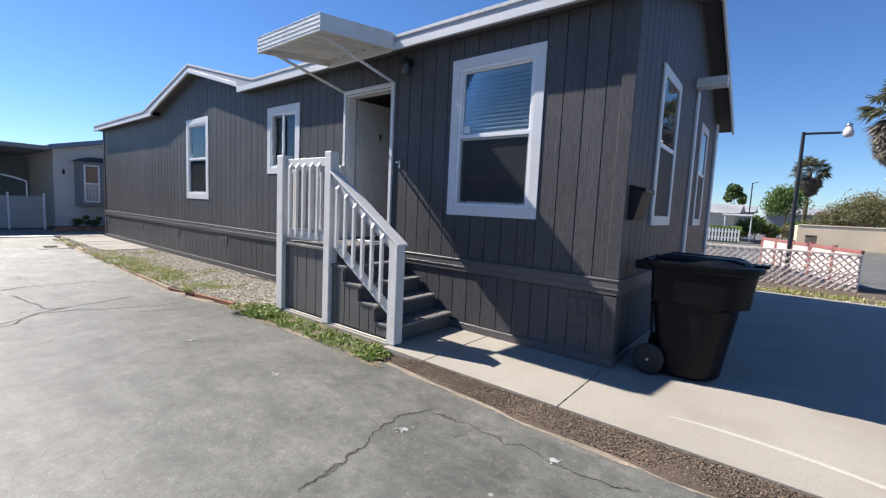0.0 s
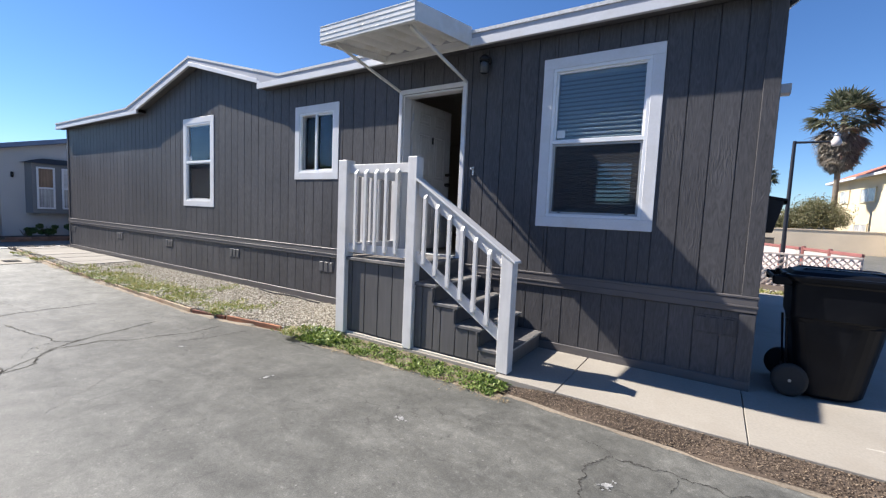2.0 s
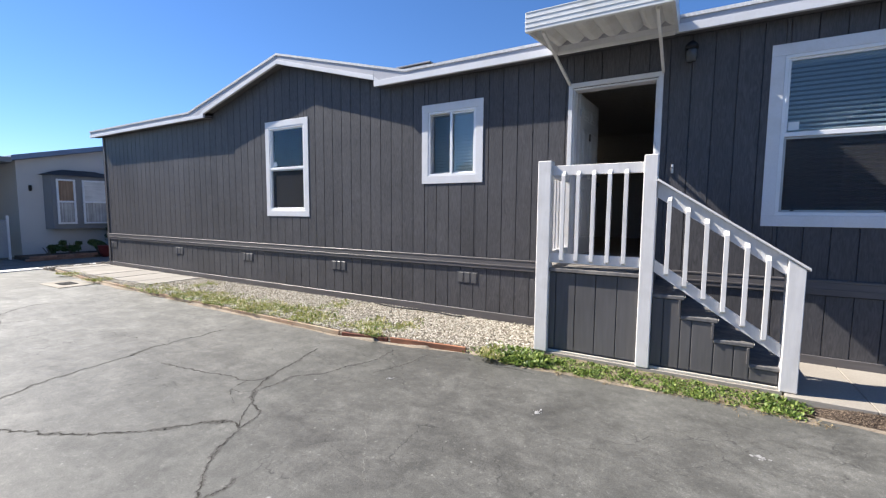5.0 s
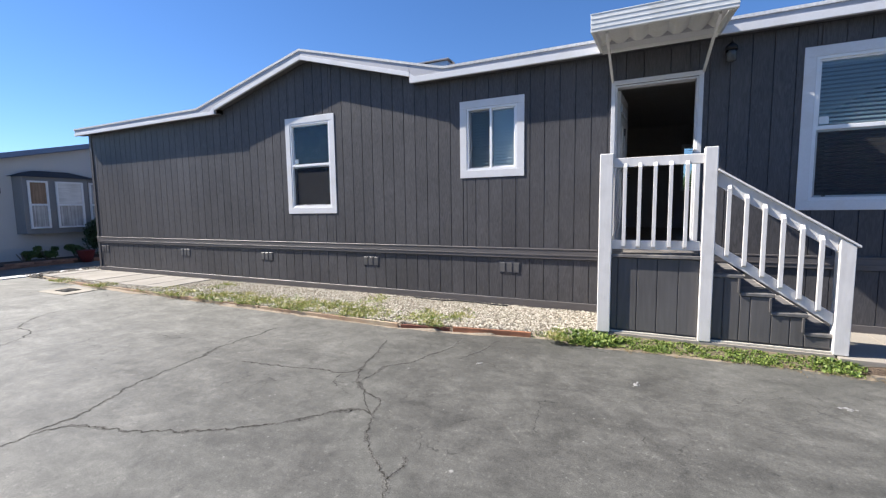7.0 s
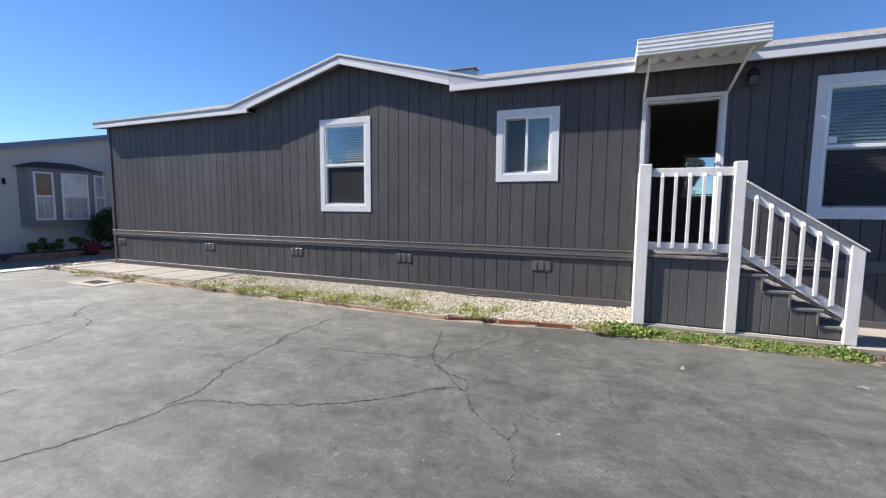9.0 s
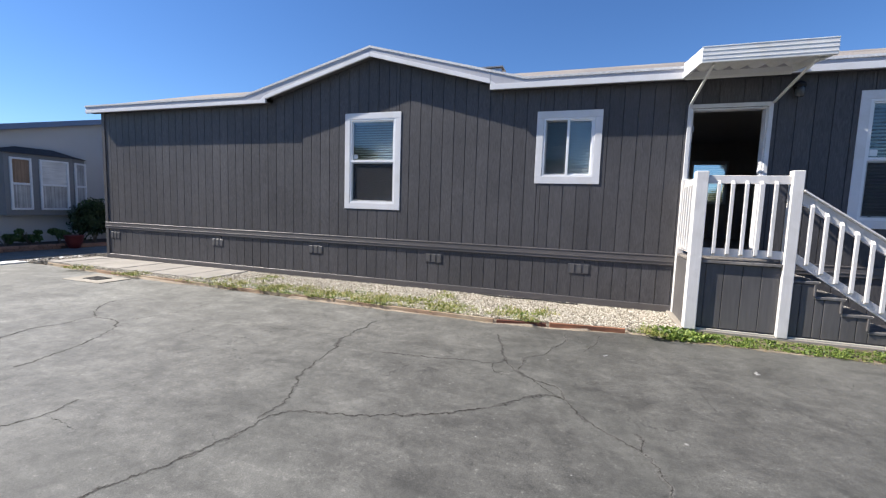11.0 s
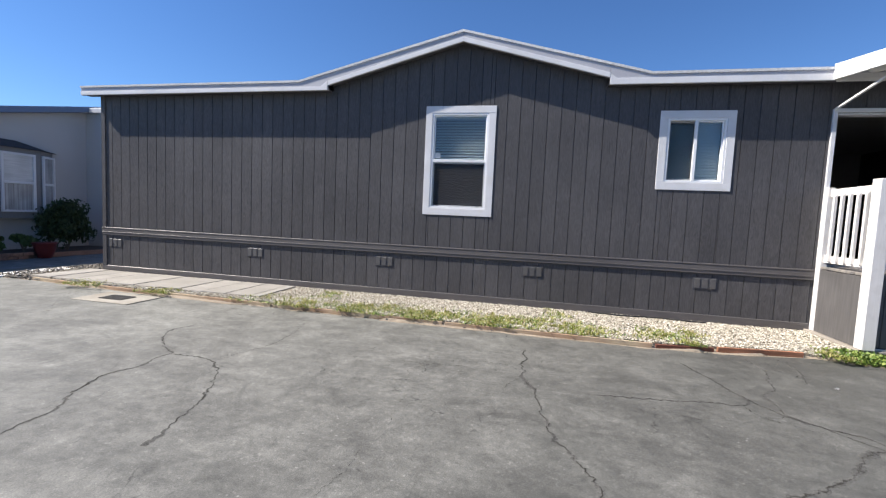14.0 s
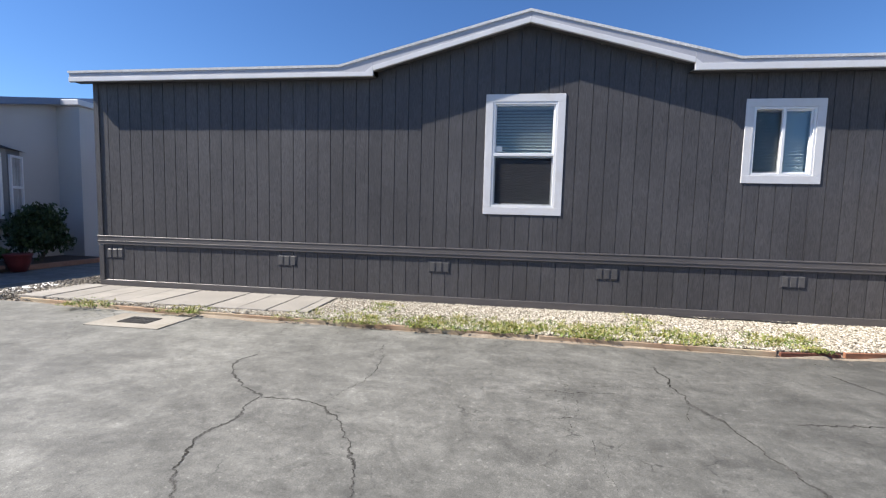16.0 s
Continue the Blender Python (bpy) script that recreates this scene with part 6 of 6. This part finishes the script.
# ---------------------------------------------------------------- yard past the drive
verge = structure("verge", box(-3.0, 9.0, 11.25, 14.6, -0.15, 0.0, 0.02), SOIL, "dry verge with thin grass behind the drive", "verge")


def verge_grass(rnd):
    for i in range(900):
        yield rnd.uniform(-2.0, 6.0), 11.35 + abs(rnd.gauss(0, 0.45)), 0.0, rnd.uniform(0.5, 1.2)


weeds("verge_grass", verge_grass, DRY_WEED, "thin yellow-green grass along the verge", 0.09, 8, 0.06, 0.007, 24)
scatter("verge_gravel", 1500, lambda r: (r.uniform(-2, 6), r.uniform(11.25, 12.2), 0.005), 0.025, PEBBLE, "pale gravel along the drive's end", "gravel", seed=9)


def lattice_fence(name, p, q, z0, z1, material, rail, label, cell=0.155, strip=0.034, rails=True):
    """Two layers of crossed laths in a frame."""
    p, q = Vector((*p, 0)), Vector((*q, 0))
    n, h = (q - p).length, z1 - z0
    d = (q - p).normalized()
    m = Matrix(((d.x, -d.y, 0, p.x), (d.y, d.x, 0, p.y), (0, 0, 1, z0), (0, 0, 0, 1)))
    f = thing(name, label, "fence", (0, 0, 0))
    for layer in (0, 1):
        s = -h
        while s < n:
            a, c = max(s, 0.0), min(s + h, n)
            if c - a > 0.02:
                za, zc = a - s, c - s
                if layer:
                    za, zc = h - za, h - zc
                bm = beam((a, 0.012 * layer, za), (c, 0.012 * layer, zc), strip, 0.01, 0, None, (0, 1, 0))
                bmesh.ops.transform(bm, matrix=m, verts=bm.verts)
                part("lath", bm, material, f)
            s += cell
    if rails:
        for z, hh in ((h, 0.05), (0.0, 0.04)):
            part("rail", box(0, n, -0.02, 0.035, z - hh / 2, z + hh / 2, 0.004, None, m), rail, f)
        k = max(1, round(n / 1.6))
        for i in range(k + 1):
            part("post", box(n * i / k - 0.02, n * i / k + 0.02, 0.013, 0.05, -z0 - 0.05, h + 0.01, 0.004, None, m), rail, f)
    return f


lattice_fence("lattice_fence", (-2.6, 13.3), (1.58, 13.3), -0.03, 0.83, LATTICE, LATTICE, "faded white wooden lattice fence along a verge")
lattice_fence("lattice_fence", (-2.6, 13.42), (1.56, 13.42), -0.03, 0.40, LATTICE, LATTICE, "faded lower lattice behind the fence", rails=False)
red = thing("panel_fence", "faded pink panel fence with red rails and posts", "fence", (0, 0, 0))
FA, FC = Vector((-0.33, 19.5)), Vector((1.62, 13.5))
for i in range(5):
    a, c = FA.lerp(FC, i / 5), FA.lerp(FC, (i + 1) / 5)
    part("post", tube((a.x, a.y, -0.06), (a.x, a.y, 0.98), 0.06, 0.055, 8), RED_PAINT, red)
    part("panel", beam((a.x, a.y, 0.46), (c.x, c.y, 0.46), 0.02, 0.78, 0.003), PINK_PANEL, red)
    part("rail", beam((a.x, a.y, 0.90), (c.x, c.y, 0.90), 0.06, 0.08, 0.004), RED_PAINT, red)

lamp = thing("street_lamp", "dark steel lamp post with a side arm and a white jar", "street lamp", (0.36, 15.9, GROUND_Z))
part("pole", tube((0, 0, 0), (0, 0, 4.12), 0.062, 0.045, 14), TEAL_METAL, lamp)
part("arm_tip", tube((0.78, 0, 4.06), (0.97, 0, 4.06), 0.018, 0.018, 8), STEEL, lamp)
part("base_plate", box(-0.14, 0.14, -0.14, 0.14, 0.0, 0.03, 0.006), TEAL_METAL, lamp)
part("arm", tube((-0.04, 0, 4.08), (0.78, 0.0, 4.06), 0.034, 0.03, 10), TEAL_METAL, lamp)
part("cap", lathe([(0.07, 0.0), (0.08, 0.03), (0.07, 0.07), (0.04, 0.10)], (0.93, 0.0, 4.2), 24), STEEL, lamp)
part("jar", lathe([(0.05, -0.22), (0.09, -0.205), (0.115, -0.16), (0.118, -0.09), (0.10, -0.03), (0.075, 0.0), (0.07, 0.05)], (0.93, 0.0, 4.15), 24), MILK, lamp, "white milky jar")

# block wall and what stands behind it
wall = thing("block_wall", "long tan stuccoed block wall along the road", "wall", (0, 0, 0))
for x0, x1 in ((1.05, 12), (12.02, 24), (24.02, 60)):
    part("panel", box(x0, x1, 37.6, 37.85, -0.06, 1.42, 0.01), TAN_WALL, wall)
    part("coping", box(x0, x1, 37.56, 37.89, 1.423, 1.5, 0.01), TAN_WALL, wall)
part("return_panel", box(1.05, 1.3, 37.9, 70, -0.06, 1.42, 0.01), TAN_WALL, wall)

cream = thing("cream_house", "two-storey cream stucco house with a red tile roof", "house", (7.4, 50.8, 0))
cream.rotation_euler.z = radians(-83.4)
part("wall", box(0, 16, 0, 10, -0.06, 5.7), CREAM_WALL, cream, "cream stucco wall")
bm = bmesh.new()
corners = [bm.verts.new(c) for c in ((-0.6, -0.6, 5.72), (16.6, -0.6, 5.72), (16.6, 10.6, 5.72), (-0.6, 10.6, 5.72))]
r0, r1 = bm.verts.new((4.6, 5, 8.3)), bm.verts.new((11.5, 5, 8.3))
bm.faces.new((corners[0], corners[1], r1, r0))
bm.faces.new((corners[2], corners[3], r0, r1))
bm.faces.new((corners[3], corners[0], r0))
bm.faces.new((corners[1], corners[2], r1))
bm.faces.new(corners[::-1])
part("roof", bm, TILE, cream, "red clay tile hip roof")
part("fascia", box(-0.65, 16.65, -0.65, -0.55, 5.55, 5.74, 0.01), WHITE, cream, "white eave board")
part("fascia", box(-0.66, -0.55, -0.54, 10.6, 5.55, 5.74, 0.01), WHITE, cream, "white eave board")
part("soffit", box(-0.54, 16.6, -0.54, -0.002, 5.6, 5.63), CREAM_WALL, cream)
for x, z, w_, h_ in ((1.0, 3.75, 2.1, 1.15), (5.2, 3.7, 2.6, 1.15), (10.5, 3.7, 2.4, 1.15), (4.6, 0.9, 2.4, 1.2), (10.5, 0.9, 2.4, 1.2)):
    w = part("window", frame_bm(x, x + w_, z, z + h_, 0.09, -0.08, -0.002), CREAM_WALL, cream)
    part("pane", box(x + 0.09, x + w_ - 0.09, -0.05, -0.01, z + 0.09, z + h_ - 0.09), CURTAIN_GLASS, w)
    part("mullion", box(x + w_ / 2 - 0.03, x + w_ / 2 + 0.03, -0.07, -0.051, z + 0.09, z + h_ - 0.09), VINYL, w)


def palm(x, y, height, crown, skirt, seed, label):
    """A fan palm: ringed trunk, a ball of stiff fans, a shaggy skirt of dead ones."""
    rnd = random.Random(seed)
    t = thing("palm_tree", label, "palm tree", (x, y, GROUND_Z))
    prof = [(0.34, 0.0), (0.22, 0.6)] + [(0.19 - 0.04 * k / 20 + 0.015 * (k % 2), 0.6 + (height - 0.6) * k / 20) for k in range(1, 21)]
    part("trunk", lathe(prof, (0, 0, 0), 12), BARKWOOD, t)
    for name, n, mat_, lo, hi, rr in (("fronds", 78, PALM_LEAF, -0.35, 1.3, crown), ("thatch", 460, PALM_DEAD, -1.45, -0.25, crown)):
        v, f = [], []
        for i in range(n):
            a, e = rnd.uniform(0, 6.28), rnd.uniform(lo, hi)
            d = Vector((math.cos(a) * math.cos(e), math.sin(a) * math.cos(e), math.sin(e)))
            drop = 0.0 if name == "fronds" else rnd.uniform(0.12, 1.0)
            base = Vector((0, 0, height - drop * skirt))
            rr = (crown if name == "fronds" else crown * (1.05 - 0.45 * drop))
            hub = base + d * rr * (rnd.uniform(0.55, 0.85) if name == "fronds" else rnd.uniform(0.3, 0.6))
            side = d.cross(Vector((0, 0, 1))).normalized()
            up = side.cross(d)
            k = len(v)
            v += [tuple(base - side * 0.02), tuple(base + side * 0.02), tuple(hub)]
            f.append((k, k + 1, k + 2))
            for j in range(-6, 7):
                w = j * 0.2
                tip = hub + (d * math.cos(w) + side * math.sin(w) + up * rnd.uniform(-0.1, 0.1)) * rr * rnd.uniform(0.42, 0.6)
                tip.z -= rr * rnd.uniform(0.03, 0.14) * (1 + 1.6 * abs(w))
                s = (side * math.cos(w) - d * math.sin(w)) * rr * 0.032
                mid = hub.lerp(tip, 0.5) + up * 0.03
                k = len(v)
                v += [tuple(hub), tuple(mid + s * 1.25), tuple(tip), tuple(mid - s * 1.25)]
                f.append((k, k + 1, k + 2, k + 3))
        me = bpy.data.meshes.new(name)
        me.from_pydata(v, [], f)
        me.materials.append(mat_)
        o = new(name, me)
        o.parent = t
        tagged(o, "grey-green fan fronds" if name == "fronds" else "hanging dead brown fronds")
    return t


palm(6.0, 43.0, 9.8, 2.05, 2.8, 51, "tall fan palm with a shaggy skirt of dead fronds")
palm(1.8, 52.0, 6.4, 1.35, 1.5, 52, "fan palm with a green crown against the sky")


GREEN = leaf_material("green_leaf", (0.04, 0.085, 0.018), (0.08, 0.145, 0.035), (0.15, 0.21, 0.06))


def tree(x, y, h, r, leaf, count, material, seed, label, squash=0.8):
    rnd = random.Random(seed)
    t = thing("tree", label, "tree", (x, y, GROUND_Z))
    bm = bmesh.new()
    tube((0, 0, 0), (0.1 * r, 0, h * 0.5), 0.07 * r, 0.045 * r, 8, bm)
    for i in range(7):
        a = rnd.uniform(0, 6.28)
        tube((0.1 * r, 0, h * 0.45), (math.cos(a) * r * 0.7, math.sin(a) * r * 0.7, h * rnd.uniform(0.65, 0.95)), 0.035 * r, 0.01 * r, 5, bm)
    part("trunk", bm, BARKWOOD, t)
    leafy("crown", (0, 0, h - r * squash), r, count, leaf, material, t, seed, squash)
    return t


tree(0.3, 50, 4.9, 1.5, 0.10, 7000, GREEN, 61, "bright green leafy tree", 1.15)
tree(4.6, 41.3, 3.7, 1.75, 0.06, 20000, OLIVE, 62, "wide olive-brown tree behind the wall", 0.8)
tree(3.0, 41.5, 2.5, 1.1, 0.06, 10000, OLIVE, 63, "olive-brown shrubby tree behind the wall", 0.8)
tree(-4.0, 58, 5.4, 1.0, 0.2, 1500, FOLIAGE, 65, "narrow dark green tree far off", 1.3)
tree(-1.4, 41, 1.7, 0.8, 0.17, 1500, FOLIAGE, 66, "dark green garden tree", 0.8)

for x, y, r, mat_, seed in ((-2.6, 44, 0.8, FOLIAGE, 81), (-0.6, 43.5, 0.9, FOLIAGE, 82), (0.6, 44.5, 0.9, OLIVE, 83), (-1.9, 46, 1.1, FOLIAGE, 84), (1.6, 46.5, 1.1, GREEN, 85), (-3.6, 47, 1.0, OLIVE, 86)):
    shrub(x, y, GROUND_Z, r, 0.11, 1300, mat_, "dense dark garden shrub by a far home", seed, 0.9)

# small homes and fences far off
cot = thing("far_home", "low pale home with a flat carport roof", "house", (-8.2, 38.6, 0))
part("wall", box(0, 5.4, 2, 8, -0.06, 2.1), GREY_STUCCO, cot)
part("roof", prism([(1.4, 2.11), (8.6, 2.11), (5, 2.9)], "x", -0.6, 5.8), FAR_ROOF, cot)
part("canopy", box(4.9, 6.75, -0.8, 1.95, 1.9, 2.02, 0.02), WHITE, cot)
for x in (5.0, 6.6):
    part("post", box(x, x + 0.08, -0.7, -0.62, -0.06, 1.898, 0.01), WHITE, cot)
w = part("window", frame_bm(1.2, 3.0, 1.0, 2.2, 0.1, 1.93, 1.998), VINYL, cot)
part("pane", box(1.3, 2.9, 1.95, 1.99, 1.1, 2.1), DARK_GLASS, w)
pick = thing("picket_fence", "white picket fence in front of a far home", "fence", (-4.4, 37.0, -0.06))
for i in range(12):
    part("picket", prism([(i * 0.2, 0.08), (i * 0.2 + 0.1, 0.08), (i * 0.2 + 0.1, 0.95), (i * 0.2 + 0.05, 1.03), (i * 0.2, 0.95)], "y", -0.012, 0.012), WHITE, pick)
for z in (0.3, 0.75):
    part("rail", box(0, 2.3, 0.0125, 0.05, z, z + 0.08, 0.004), WHITE, pick)
hedge = thing("hedge", "clipped green hedge behind the picket fence", "hedge", (-3.3, 37.7, GROUND_Z))
part("core", box(-1.2, 1.2, -0.3, 0.3, 0.0, 1.05, 0.08), HEDGE, hedge)
rnd = random.Random(71)
v, f = [], []
for i in range(2200):
    p = Vector((rnd.uniform(-1.25, 1.25), rnd.uniform(-0.38, 0.38), rnd.uniform(0.1, 1.18)))
    q = Euler((rnd.uniform(0, 6.28), rnd.uniform(0, 6.28), 0)).to_matrix()
    k = len(v)
    v += [tuple(p + q @ Vector(d) * 0.07) for d in ((-1, 0, 0), (0, -0.5, 0), (1, 0, 0), (0, 0.5, 0))]
    f.append((k, k + 1, k + 2, k + 3))
me = bpy.data.meshes.new("leaves")
me.from_pydata(v, [], f)
me.materials.append(WEED)
o = new("leaves", me)
o.parent = hedge
row = thing("far_roofs", "long grey roofline of far homes", "house", (0, 95, 0))
for x, w, h in ((-30, 26, 4.5), (-2, 22, 4.4), (22, 26, 4.6), (52, 30, 4.5)):
    part("wall", box(x, x + w, 0, 8, -0.06, h - 1.2), GREY_TRIM, row)
    part("roof", prism([(-0.8, h - 1.2), (8.8, h - 1.2), (4, h)], "x", x - 0.5, x + w + 0.5), FAR_ROOF, row)
tl = thing("far_lamp", "thin street lamp far off", "street lamp", (-2.4, 52, GROUND_Z))
part("pole", tube((0, 0, 0), (0, 0, 5.4), 0.06, 0.05, 8), TEAL_METAL, tl)
part("arm", tube((0, 0, 5.35), (0.5, 0, 5.5), 0.04, 0.03, 6), TEAL_METAL, tl)
bm = bmesh.new()
last = None
for i in range(60):
    a = -1.0 + 2.0 * i / 59
    x, y = 1500 * math.sin(a), 1500 * math.cos(a)
    h = 26 + 16 * noise.noise(Vector((a * 3, 0, 0))) + 6 * noise.noise(Vector((a * 11, 2, 0)))
    pair = [bm.verts.new((x, y, -2)), bm.verts.new((x * 1.02, y * 1.02, h))]
    if last:
        bm.faces.new((last[0], pair[0], pair[1], last[1]))
    last = pair
tagged(new("backdrop", mesh_of("backdrop", bm, FAR_HILL)), "hazy low hills on the horizon", "hills", "", "structure")

brown = thing("storage_bin", "dark brown storage bin beside the wall end", "storage bin", (1.75, 36.9, GROUND_Z))
part("body", box(-0.3, 0.3, -0.25, 0.25, 0.0, 0.82, 0.02), BARKWOOD, brown)
part("lid", box(-0.33, 0.33, -0.28, 0.28, 0.823, 0.88, 0.02), BARKWOOD, brown)

# trees past the beige home, mirrored in the windows
for x, y, h, r, seed in ((-30.0, -16.5, 4.9, 1.9, 91), (-23.5, -17.0, 5.4, 2.1, 92), (-16.5, -16.2, 4.6, 1.8, 93), (-9.0, -17.0, 4.6, 1.9, 94), (-2.0, -16.4, 3.9, 1.7, 95), (5.0, -17.0, 3.9, 1.7, 96)):
    tree(x, y, h, r, 0.2, 5000, FOLIAGE, seed, "dark green garden tree behind the beige home", 0.85)
